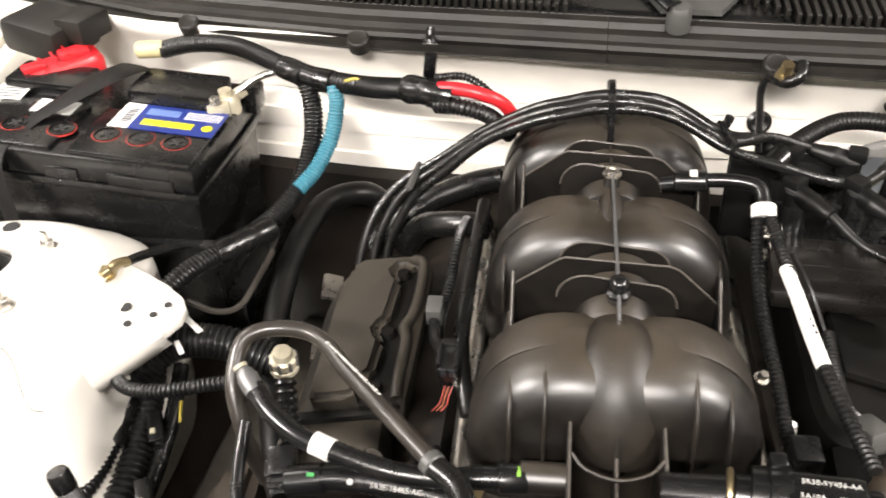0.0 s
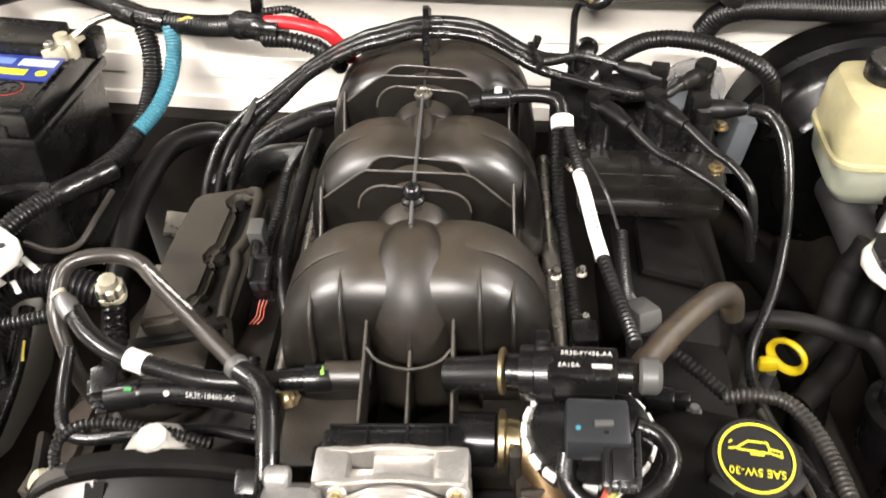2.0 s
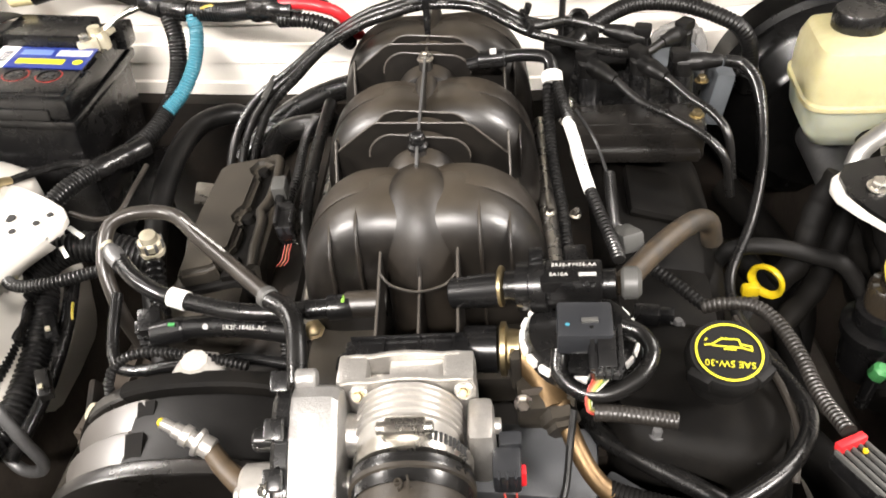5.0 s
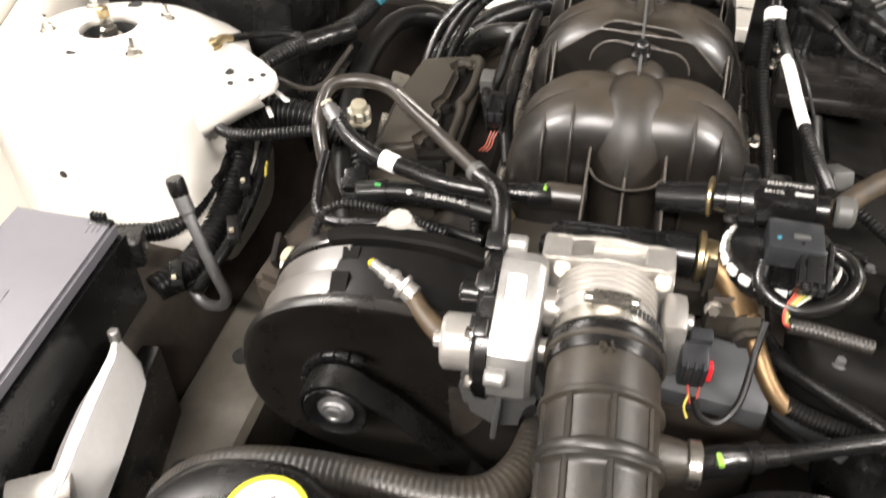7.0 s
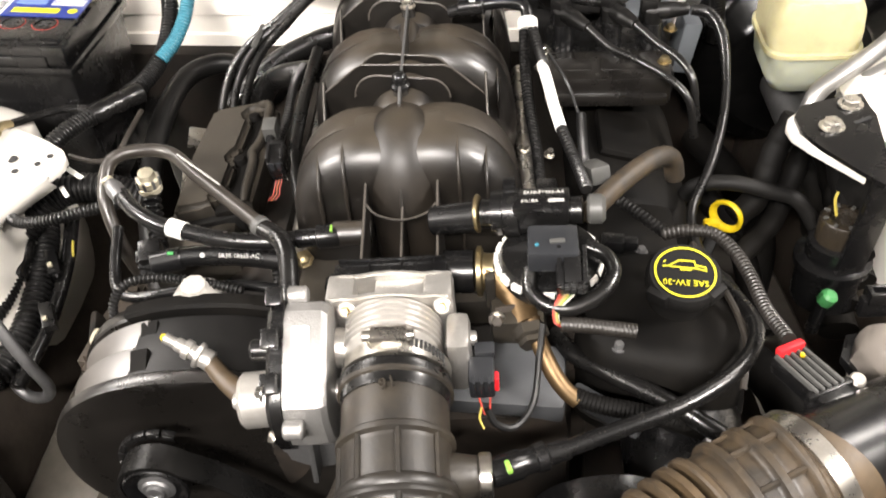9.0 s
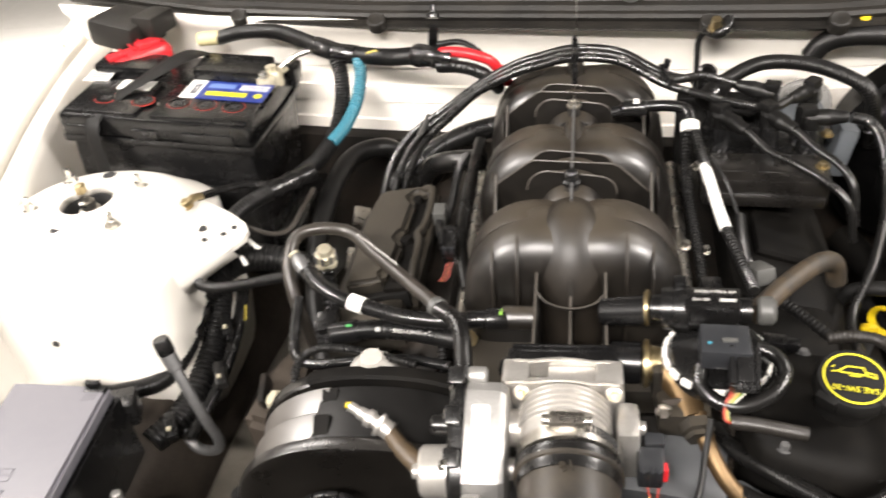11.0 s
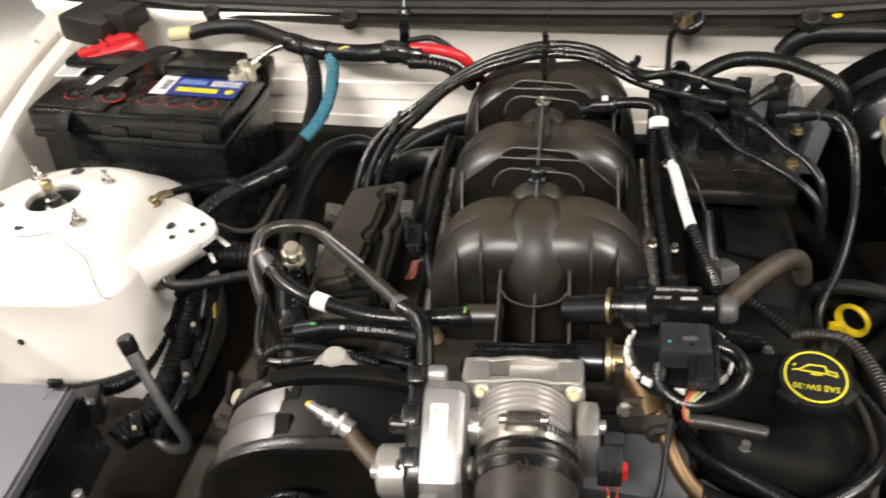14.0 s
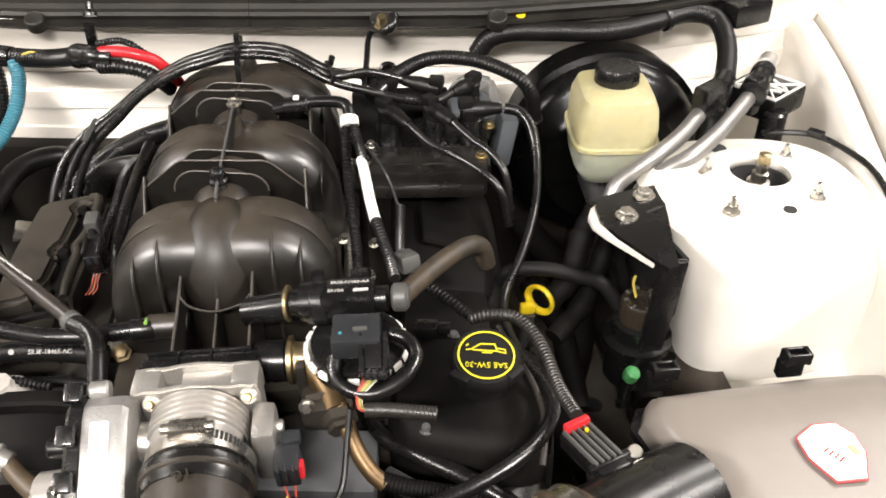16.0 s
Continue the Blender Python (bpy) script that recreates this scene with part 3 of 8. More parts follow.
# ---- strut towers ----
def tower(side):
    s = side
    ox, oy = (0.0, 0.004) if s < 0 else (-0.015, -0.014)
    t = thing("strut_tower", (s * 0.545, 0.07, 0.55), "white painted strut tower with studs and a centre strut rod", "strut tower", "strut towers", "structure")
    sl = (0.03 * s * -1, -0.05)
    bm = B()
    rings = [rounded(s * (0.552 + ox), 0.070 + oy, 0.872, 0.030, 0.030, 2, 48, slope=sl), rounded(s * (0.552 + ox), 0.070 + oy, 0.880, 0.031, 0.031, 2, 48, slope=sl), rounded(s * (0.552 + ox), 0.070 + oy, 0.8815, 0.052, 0.052, 2, 48, slope=sl), rounded(s * (0.552 + ox), 0.070 + oy, 0.8765, 0.060, 0.060, 2, 48, slope=sl), rounded(s * (0.550 + ox), 0.070 + oy, 0.876, 0.090, 0.082, 2.2, 48, slope=sl), rounded(s * (0.552 + ox), 0.070 + oy, 0.872, 0.102, 0.092, 2.3, 48, slope=sl), rounded(s * 0.556, 0.068, 0.858, 0.112, 0.103, 2.3, 48, slope=sl), rounded(s * 0.566, 0.064, 0.83, 0.124, 0.113, 2.4, 48), rounded(s * 0.576, 0.062, 0.79, 0.135, 0.118, 2.5, 48), rounded(s * 0.58, 0.062, 0.74, 0.139, 0.122, 2.6, 48), rounded(s * 0.582, 0.062, 0.712, 0.143, 0.126, 2.6, 48), rounded(s * 0.582, 0.062, 0.70, 0.16, 0.14, 2.6, 48), rounded(s * 0.582, 0.062, 0.60, 0.16, 0.14, 2.6, 48)]
    if s > 0:
        rings[5] = rounded(0.534, 0.056, 0.872, 0.106, 0.094, 2.6, 48, slope=sl)
        rings[6] = rounded(0.530, 0.050, 0.858, 0.114, 0.104, 3.2, 48, slope=sl)
        rings[7] = rounded(0.540, 0.050, 0.832, 0.113, 0.112, 4.0, 48)
        rings[-5:] = [rounded(cx, 0.056, z, hx, 0.118, 4.5, 48) for cx, z, hx in ((0.556, 0.79, 0.118), (0.562, 0.74, 0.118), (0.568, 0.712, 0.118), (0.570, 0.70, 0.120), (0.570, 0.60, 0.120))]
    else:
        rings[4:-2] = [rounded(-cx, cy, z, hx, hy, p, 64, slope=sl if z > 0.85 else (0, 0)) for cx, cy, z, hx, hy, p in ((0.552, 0.074, 0.8765, 0.074, 0.066, 2.1), (0.552, 0.074, 0.8755, 0.084, 0.076, 2.2), (0.552, 0.073, 0.8725, 0.094, 0.086, 2.3), (0.551, 0.071, 0.866, 0.102, 0.096, 2.5), (0.550, 0.068, 0.857, 0.109, 0.106, 2.9), (0.548, 0.064, 0.845, 0.115, 0.117, 3.6), (0.547, 0.063, 0.8345, 0.1195, 0.1225, 4.4), (0.547, 0.063, 0.8315, 0.1200, 0.1232, 4.6), (0.547, 0.063, 0.829, 0.1200, 0.1222, 4.8), (0.548, 0.063, 0.79, 0.1215, 0.1235, 5), (0.55, 0.063, 0.72, 0.124, 0.126, 5))]
        rings[-2:] = [rounded(-0.552, 0.063, z, 0.128, 0.129, 5, 64) for z in (0.70, 0.60)]
        rings[:4] = [rounded(-0.552, 0.074, z, q, q, 2, 64, slope=sl) for z, q in ((0.872, 0.030), (0.880, 0.031), (0.8812, 0.050), (0.8770, 0.059))]
    loft(bm, rings, caps=False)
    thicken(part("shell", bm, WHITE, t), 0.003)
    part("inner_cup", lathe(B(), (s * (0.552 + ox), 0.07 + oy, 0.845), (0, 0, 1), [(0.029, 0), (0.029, 0.026), (0.028, 0.026), (0.028, 0.001), (0, 0.001)], 28), HOLE, t, "dark hollow of the strut mount")
    bm = B()
    lathe(bm, (s * (0.552 + ox), 0.07 + oy, 0.846), (0, -0.05, 1), [(0.013, 0), (0.013, 0.018), (0.010, 0.022)], 6)
    lathe(bm, (s * (0.552 + ox), 0.07 + oy, 0.866), (0, -0.05, 1), [(0.012, 0), (0.012, 0.003), (0.0085, 0.004), (0.0085, 0.014), (0.0062, 0.015), (0.0062, 0.034), (0.004, 0.036), (0, 0.036)], 20)
    part("strut_rod", bm, STEEL, t, "zinc strut rod with lock nut")
    part("rod_tip", lathe(B(), (s * (0.552 + ox), 0.068 + oy, 0.893), (0, -0.05, 1), [(0.0066, 0), (0.0066, 0.009), (0.004, 0.0105), (0, 0.0105)], 16), BRASS, t, "rust-gold threaded rod tip")
    for dx, dy in ((-0.042, 0.033), (0.054, 0.009), (-0.037, -0.051), (0.058, -0.070)) if s > 0 else ((-0.066, -0.012), (-0.052, 0.056), (0.05, 0.034), (0.058, -0.052)):
        x, y = s * (0.552 + ox) - s * dx, 0.07 + oy + dy
        z = 0.876 + sl[0] * (x - s * (0.552 + ox)) + sl[1] * (y - 0.07 - oy)
        bm = B()
        hexbolt(bm, (x, y, z), (0, 0, 1), 0.0062, 0.007, 1.4)
        cyl(bm, (x, y, z), (x, y, z + 0.018), 0.0032, bev=0.001, seg=10)
        part("stud_nut", bm, STEEL, t, "zinc stud with flange nut")
    for dx, dy, r in ((0.022, 0.062, 0.010), (0.0, -0.072, 0.0065)) if s > 0 else ((-0.006, 0.066, 0.008), (-0.008, -0.058, 0.0062)):
        x, y = s * (0.552 + ox) - s * dx, 0.07 + oy + dy
        z = 0.8763 + sl[0] * (x - s * (0.552 + ox)) + sl[1] * (y - 0.07 - oy)
        part("drain_hole", lathe(B(), (x, y, z), (0, 0, 1), [(r, 0), (r, 0.0012), (0, 0.0013)], 20), HOLE, t, "dark round hole")
    # ear that reaches in towards the engine
    out = [(0.486, 0.134), (0.462, 0.130), (0.425, 0.120), (0.398, 0.110), (0.380, 0.099), (0.3725, 0.086), (0.3725, 0.072), (0.379, 0.053), (0.392, 0.034), (0.410, 0.016), (0.430, 0.002), (0.455, -0.006), (0.480, 0.02), (0.490, 0.08)]
    if s > 0:
        out = [(0.468, 0.100), (0.43, 0.060), (0.400, 0.057), (0.368, 0.051), (0.3555, 0.041), (0.3508, 0.029), (0.3520, 0.014), (0.3618, -0.008), (0.3780, -0.036), (0.3915, -0.060), (0.3925, -0.058), (0.400, -0.020), (0.420, 0.01)]
    bm = B()
    zt = (lambda x: 0.8335 + (x - 0.384) * 0.30) if s < 0 else (lambda x: 0.864 + (x - 0.40) * 0.10)
    mx, my = sum(x for x, y in out) / len(out), sum(y for x, y in out) / len(out)
    loft(bm, [[Vector((s * (mx + (x - mx) * g), my + (y - my) * g, zt(x) - d)) for x, y in out] for g, d in ((0.985, 0.009), (1.0, 0.007), (1.0, 0.0035), (0.985, 0.0012), (0.955, 0.0002), (0.93, 0.0))])
    part("ear", bm, WHITE, t, "white pressed steel ear")
    if s < 0:
        bm = B()
        edge = out[5:12]
        sheet(bm, [[Vector((s * x, y, zt(x) - 0.002)) for x, y in edge], [Vector((s * (x + 0.006), y + 0.002, zt(x) - 0.012)) for x, y in edge], [Vector((s * (x * 0.4 + 0.6 * 0.426), y + 0.004, 0.812)) for x, y in edge], [Vector((s * 0.432, y * 0.8 + 0.006, 0.775)) for x, y in edge]])
        thicken(part("ear_web", bm, WHITE, t), 0.003)
        # skirt that runs from the ear's front edge down to the side of the tower
        upper = [Vector((s * x, y, zt(x) - 0.0008)) for x, y in ((0.379, 0.053), (0.392, 0.034), (0.410, 0.016), (0.430, 0.002), (0.455, -0.006), (0.480, -0.004))]
        lower = [Vector((s * x, y, z)) for x, y, z in ((0.379, 0.049, 0.827), (0.395, 0.026, 0.825), (0.419, 0.006, 0.816), (0.4400, -0.006, 0.806), (0.458, -0.020, 0.797), (0.478, -0.034, 0.788))]
        rows = [[u.lerp(w, f) + Vector((0, -0.004, 0.003)) * math.sin(math.pi * f) for u, w in zip(upper, lower)] for f in (0, 0.25, 0.5, 0.75, 1)]
        thicken(part("ear_skirt", sheet(B(), rows + [[p + Vector((0.002, 0.006, -0.012)) for p in lower]]), WHITE, t, "white pressed skirt under the ear"), 0.003)
    if s < 0:
        for x, y, r in ((0.419, 0.068, 0.0060), (0.388, 0.084, 0.0034), (0.395, 0.068, 0.0034), (0.410, 0.050, 0.0036)):
            part("ear_hole", lathe(B(), (s * x, y, zt(x) - 0.0005), (0, 0, 1), [(r, 0), (r, 0.0012), (0, 0.0013)], 18), HOLE, t, "dark hole in the ear")
    # raised seam line that wraps the top
    if s < 0:
        pts = []
        for j, a in ((5, -92), (5, -80), (5, -70), (5, -62), (6, -57), (7, -53), (8, -50), (9, -48), (10, -47), (12, -46)):
            c = sum(rings[j], Vector()) / len(rings[j])
            q = min(rings[j], key=lambda v: abs(math.atan2(v.y - c.y, v.x - c.x) - radians(a)))
            pts.append(tuple(c + (q - c) * 1.004 + Vector((0, 0, 0.0006))))
        part("panel_joint", tube(B(), pts, 0.0005, 6), GAP, t, "thin grey panel joint")
        part("drain_hole", lathe(B(), (-0.556, -0.0600, 0.782), (0, -1, 0), [(0.0042, 0), (0.0042, 0.0016), (0, 0.0017)], 16), HOLE, t, "dark round hole")
    return t


tower(-1)
tower(1)

# ---- battery ----
bat = thing("battery", (-0.515, 0.32, 0.70), "black car battery with red rings and a blue and white label", "battery")
bm = B()
box(bm, (-0.522, 0.312, 0.782), (0.250, 0.172, 0.165), 0.006)
part("case", bm, PLASTIC, bat)
bm = B()
box(bm, (-0.521, 0.309, 0.872), (0.262, 0.186, 0.012), 0.004)
part("shoulder", bm, PLASTIC, bat)
bm = B()
box(bm, (-0.522, 0.311, 0.893), (0.258, 0.190, 0.028), 0.005)
part("lid", bm, PLASTIC, bat)
for x, w in ((-0.596, 0.100), (-0.463, 0.130)):
    part("cell_block", box(B(), (x, 0.266, 0.9035), (w, 0.090, 0.016), 0.004), PLASTIC, bat)
for x, y, z, sx, sy, sz in ((-0.462, 0.352, 0.915, 0.098, 0.058, 0.026), (-0.613, 0.352, 0.912, 0.09, 0.05, 0.020), (-0.395, 0.385, 0.902, 0.024, 0.03, 0.03)):
    part("raised_block", box(B(), (x, y, z), (sx, sy, sz), 0.005), PLASTIC, bat)
for x, w in ((-0.62, 0.05), (-0.535, 0.036), (-0.45, 0.07)):
    part("front_tab", box(B(), (x, 0.2165, 0.886), (w, 0.006, 0.014), 0.002), PLASTIC, bat)
for x in (-0.603, -0.551, -0.502, -0.465, -0.427):
    y, z = 0.257, 0.9118
    cap = part("vent_cap", lathe(B(), (x, y, z - 0.002), (0, 0, 1), [(0.0135, 0), (0.0135, 0.0028), (0.0115, 0.003), (0.0112, 0.0018), (0, 0.0018)], 26), PLASTIC, bat)
    part("ring_mark", lathe(B(), (x, y, z - 0.0015), (0, 0, 1), [(0.0149, 0), (0.0149, 0.0014), (0.0138, 0.0014), (0.0138, 0)], 26), RED_RING, cap, "red ring")
    bm = B()
    for a in (45, 135):
        box(bm, (x, y, z + 0.0002), (0.014, 0.003, 0.0012), 0, (0, 0, a))
    part("slot", bm, HOLE, cap)
lab = part("blue_label", box(B(), (-0.4410, 0.2970, 0.9128), (0.092, 0.050, 0.001)), BLUE_LABEL, bat, "blue printed label")
part("white_panel", box(B(), (-0.4980, 0.2970, 0.9128), (0.022, 0.050, 0.001)), WHITE_LABEL, bat, "white bar-coded label panel")
bm = B()
for k in range(7):
    box(bm, (-0.4950, 0.284 + k * 0.0042, 0.9135), (0.010, 0.003 if k % 2 else 0.0016, 0.0006))
part("bar_code", bm, LABEL_INK, lab)
bm = B()
box(bm, (-0.4495, 0.2870, 0.9135), (0.056, 0.0120, 0.0006), 0.0002)
lathe(bm, (-0.4060, 0.287, 0.9132), (0, 0, 1), [(0.006, 0), (0.006, 0.0006)], 16)
part("name_bar", bm, YELLOW_PRINT, lab, "yellow bar in place of a trade name")
bm = B()
for k in range(12):
    for j in range(4):
        box(bm, (-0.436 + k * 0.0033, 0.302 + j * 0.0040, 0.9135), (0.0021, 0.0022, 0.0006))
tagged(part("print_mark", bm, GREY_INK, lab), kind="stuff")
part("pale_panel", box(B(), (-0.4620, 0.3085, 0.9133), (0.036, 0.013, 0.0006)), PANEL_BLUE, lab, "pale blue printed panel")
part("grey_sticker", box(B(), (-0.580, 0.297, 0.9122), (0.046, 0.026, 0.001)), GREY_INK, bat, "silver sticker")
part("white_sticker", box(B(), (-0.644, 0.318, 0.9122), (0.034, 0.034, 0.001), 0, (0, 0, 6)), WHITE_LABEL, bat, "white printed sticker")
bm = B()
for k in range(5):
    box(bm, (-0.644, 0.306 + k * 0.006, 0.913), (0.026, 0.0018, 0.0005), 0, (0, 0, 6))
part("sticker_print", bm, LABEL_INK, bat)
# the battery leans slightly towards the engine
bat.matrix_world = Matrix.Translation((-0.533, 0.32, 0.70)) @ Matrix.Rotation(radians(-2.5), 4, "Z") @ Matrix.Rotation(radians(5), 4, "Y")

tray = thing("battery_tray", (-0.515, 0.32, 0.66), "black plastic battery tray with white clamp plate", "battery tray")
part("tray", box(B(), (-0.53, 0.32, 0.693), (0.29, 0.19, 0.03), 0.006), PLASTIC, tray)
part("clamp_plate", box(B(), (-0.60, 0.198, 0.785), (0.12, 0.014, 0.07), 0.003, (-12, 0, -4)), WHITE, tray, "white painted clamp plate")
part("leg", box(B(), (-0.515, 0.32, 0.65), (0.2, 0.14, 0.07), 0.005), PLASTIC, tray)
part("front_shield", box(B(), (-0.505, 0.205, 0.76), (0.22, 0.010, 0.11), 0.005), PLASTIC, tray)

bm = B()
tube(bm, [(-0.520, 0.375, 0.928), (-0.532, 0.34, 0.934), (-0.560, 0.30, 0.928), (-0.592, 0.262, 0.917), (-0.606, 0.212, 0.905), (-0.604, 0.199, 0.84), (-0.60, 0.190, 0.76)], 0.0110, 10, squash=0.12, taper=lambda q: 2.2 - 1.2 * min(1, q * 2.6))
single("battery_strap", bm, MATTE, "wide black rubber strap over the battery", "strap")
bm = B()
loft(bm, [rounded(-0.612, 0.378, z, hx, hy, 5, 28, 0.75, slope=(0.0, 0.08)) for z, hx, hy in ((0.908, 0.046, 0.020), (0.926, 0.047, 0.0215), (0.933, 0.043, 0.018), (0.935, 0.034, 0.010))])
box(bm, (-0.600, 0.392, 0.936), (0.034, 0.024, 0.012), 0.004, (0, 0, 43))
box(bm, (-0.632, 0.358, 0.934), (0.026, 0.018, 0.008), 0.003, (0, 0, 43))
for k in range(3):
    box(bm, (-0.606 - k * 0.010, 0.386 - k * 0.010, 0.942 - k * 0.003), (0.003, 0.030, 0.003), 0.001, (0, 0, 43))
single("terminal_cover", bm, RED, "red plastic cover over the positive terminal", "terminal cover")
term = thing("battery_terminal", (-0.407, 0.352, 0.905), "gold and silver negative battery clamp", "battery clamp")
bm = B()
lathe(bm, (-0.405, 0.340, 0.892), (0, 0, 1), [(0.014, 0), (0.014, 0.016), (0.011, 0.021), (0.0075, 0.021), (0.0075, 0.027), (0.0, 0.027)], 22)
box(bm, (-0.409, 0.324, 0.904), (0.024, 0.016, 0.016), 0.003, (0, 0, 20))
box(bm, (-0.396, 0.352, 0.908), (0.018, 0.012, 0.010), 0.002, (0, -20, 40))
part("clamp", bm, CLAMP, term)
bm = B()
tube(bm, [(-0.396, 0.350, 0.910), (-0.375, 0.362, 0.922), (-0.35, 0.370, 0.928)], 0.0040, 10)
hexbolt(bm, (-0.412, 0.323, 0.912), (0, 0, 1), 0.006)
part("lug", bm, STEEL, term, "bright crimped lug")

# ---- looms along the firewall ----
h = thing("main_harness", (-0.30, 0.34, 0.90), "black taped wiring harness branching along the firewall", "wiring harness")
part("loom_branch", loom(B(), [(-0.50, 0.405, 0.935), (-0.46, 0.412, 0.94), (-0.41, 0.405, 0.94), (-0.36, 0.378, 0.935), (-0.318, 0.348, 0.93)], 0.0125, 0.0036, 0.0007), LOOM, h)
part("loom_cross", loom(B(), [(-0.325, 0.36, 0.93), (-0.29, 0.344, 0.929), (-0.24, 0.328, 0.93), (-0.19, 0.295, 0.945)], 0.0135, 0.004, 0.0009), LOOM, h)
part("tape_wrap", tube(B(), [(-0.345, 0.368, 0.933), (-0.31, 0.350, 0.930), (-0.283, 0.340, 0.929)], 0.0128, 14, taper=lambda s: 0.97 + 0.04 * math.sin(s * 9)), TAPE, h, "shiny black tape")
part("tape_wrap", tube(B(), [(-0.195, 0.297, 0.944), (-0.17, 0.283, 0.948), (-0.145, 0.275, 0.947)], 0.0145, 14, taper=lambda s: 0.97 + 0.06 * math.sin(s * 14)), TAPE, h, "ragged black tape")
part("loom_drop", loom(B(), [(-0.316, 0.352, 0.925), (-0.308, 0.335, 0.90), (-0.307, 0.31, 0.87), (-0.314, 0.275, 0.845), (-0.328, 0.238, 0.832), (-0.345, 0.205, 0.829)], 0.0128, 0.0042, 0.0012), LOOM, h)
part("tape_wrap", tube(B(), [(-0.33, 0.215, 0.829), (-0.352, 0.187, 0.831), (-0.372, 0.165, 0.831)], 0.0125, 14, taper=lambda s: 0.97 + 0.05 * math.sin(s * 17)), TAPE, h, "wrinkled black tape")
part("loom_end", loom(B(), [(-0.365, 0.172, 0.831), (-0.392, 0.135, 0.83), (-0.418, 0.10, 0.815), (-0.44, 0.07, 0.79)], 0.0125, 0.0042, 0.0012), LOOM, h)
part("teal_tube", loom(B(), [(-0.282, 0.336, 0.928), (-0.279, 0.328, 0.908), (-0.284, 0.306, 0.880), (-0.297, 0.282, 0.858), (-0.313, 0.260, 0.845)], 0.0105, 0.0036, 0.0010), BLUE_TUBE, h, "teal blue corrugated tube")
part("spare_wire", tube(B(), [(-0.278, 0.337, 0.930), (-0.265, 0.330, 0.936), (-0.255, 0.329, 0.939), (-0.249, 0.330, 0.934)], 0.0018, 8), WIRES["yellow"], h, "yellow spare wire loop")
part("red_cable", tube(B(), [(-0.165, 0.279, 0.955), (-0.14, 0.272, 0.957), (-0.118, 0.268, 0.954), (-0.098, 0.272, 0.942), (-0.082, 0.285, 0.91)], 0.0064, 12), RED, h, "bright red battery cable")
part("red_cable_loom", loom(B(), [(-0.165, 0.286, 0.962), (-0.135, 0.280, 0.966), (-0.112, 0.275, 0.953), (-0.092, 0.280, 0.925)], 0.005, 0.004, 0.001), LOOM, h)
part("loom_tail", loom(B(), [(-0.165, 0.272, 0.940), (-0.138, 0.266, 0.941), (-0.112, 0.27, 0.930), (-0.092, 0.285, 0.90)], 0.0100, 0.0045, 0.0013), LOOM, h)
part("terminal_sleeve", cyl(B(), (-0.528, 0.402, 0.936), (-0.495, 0.406, 0.936), 0.0100, bev=0.002), SLEEVE, h, "pale yellow sleeve")
bm = B()
tube(bm, [(-0.372, 0.17, 0.838), (-0.40, 0.165, 0.842), (-0.425, 0.142, 0.848), (-0.438, 0.115, 0.856)], 0.0045, 8)
part("ground_lead", bm, TAPE, h)
bm = B()
tube(bm, [(-0.436, 0.118, 0.856), (-0.441, 0.108, 0.86), (-0.444, 0.098, 0.858)], 0.006, 10, squash=0.7)
hexbolt(bm, (-0.446, 0.093, 0.8575), (0, 0, 1), 0.0075, 0.007)
part("ground_lug", bm, BRASS, h, "gold ground lug and bolt")
for x in (-0.17,):
    clip = thing("harness_clip", (x, 0.285, 0.95), "black plastic push-in harness clip", "clip")
    bm = B()
    box(bm, (x, 0.292, 0.972), (0.012, 0.006, 0.03), 0.001, (20, 10, 0))
    lathe(bm, (x - 0.002, 0.312, 0.985), (0, 0.4, 0.8), [(0.008, 0), (0.008, 0.004), (0.004, 0.008), (0.004, 0.016)], 14)
    part("clip_body", bm, PLASTIC, clip)

ce = thing("cowl_end_box", (-0.62, 0.40, 0.93), "black plastic drain box at the end of the cowl", "drain box")
bm = B()
box(bm, (-0.648, 0.435, 0.945), (0.085, 0.075, 0.040), 0.010, (0, 6, -18))
box(bm, (-0.600, 0.428, 0.955), (0.040, 0.050, 0.030), 0.006, (0, 0, -18))
part("box", bm, SEAL, ce)


# ---- engine ----
eng = thing("engine_block", (0, 0.05, 0.55), "dark grey engine block and cylinder heads", "engine block")
part("block", box(B(), (0, 0.04, 0.66), (0.30, 0.46, 0.24), 0.02), BAY_DARK, eng)
for s in (-1, 1):
    part("cylinder_head", box(B(), (s * 0.165, 0.05, 0.725), (0.14, 0.46, 0.10), 0.012, (0, s * 28, 0)), BAY_DARK, eng)
part("valley_cover", box(B(), (0, 0.06, 0.80), (0.20, 0.40, 0.03), 0.008), COVER, eng)
part("front_cover", box(B(), (0.0, -0.21, 0.66), (0.26, 0.05, 0.24), 0.02), BAY_DARK, eng, "dull dirty front cover")

# intake manifold: three arched double runners, fins between them, central spine and snout
im = thing("intake_manifold", (0, 0.08, 0.80), "dusty black plastic intake manifold with three arched runner pairs", "intake manifold")


def smooth_rings(rings):
    cols = [spline([r[k] for r in rings], 0.006) for k in range(len(rings[0]))]
    n = min(len(c) for c in cols)
    return [[c[int(round(i * (len(c) - 1) / (n - 1)))] for c in cols] for i in range(n)]


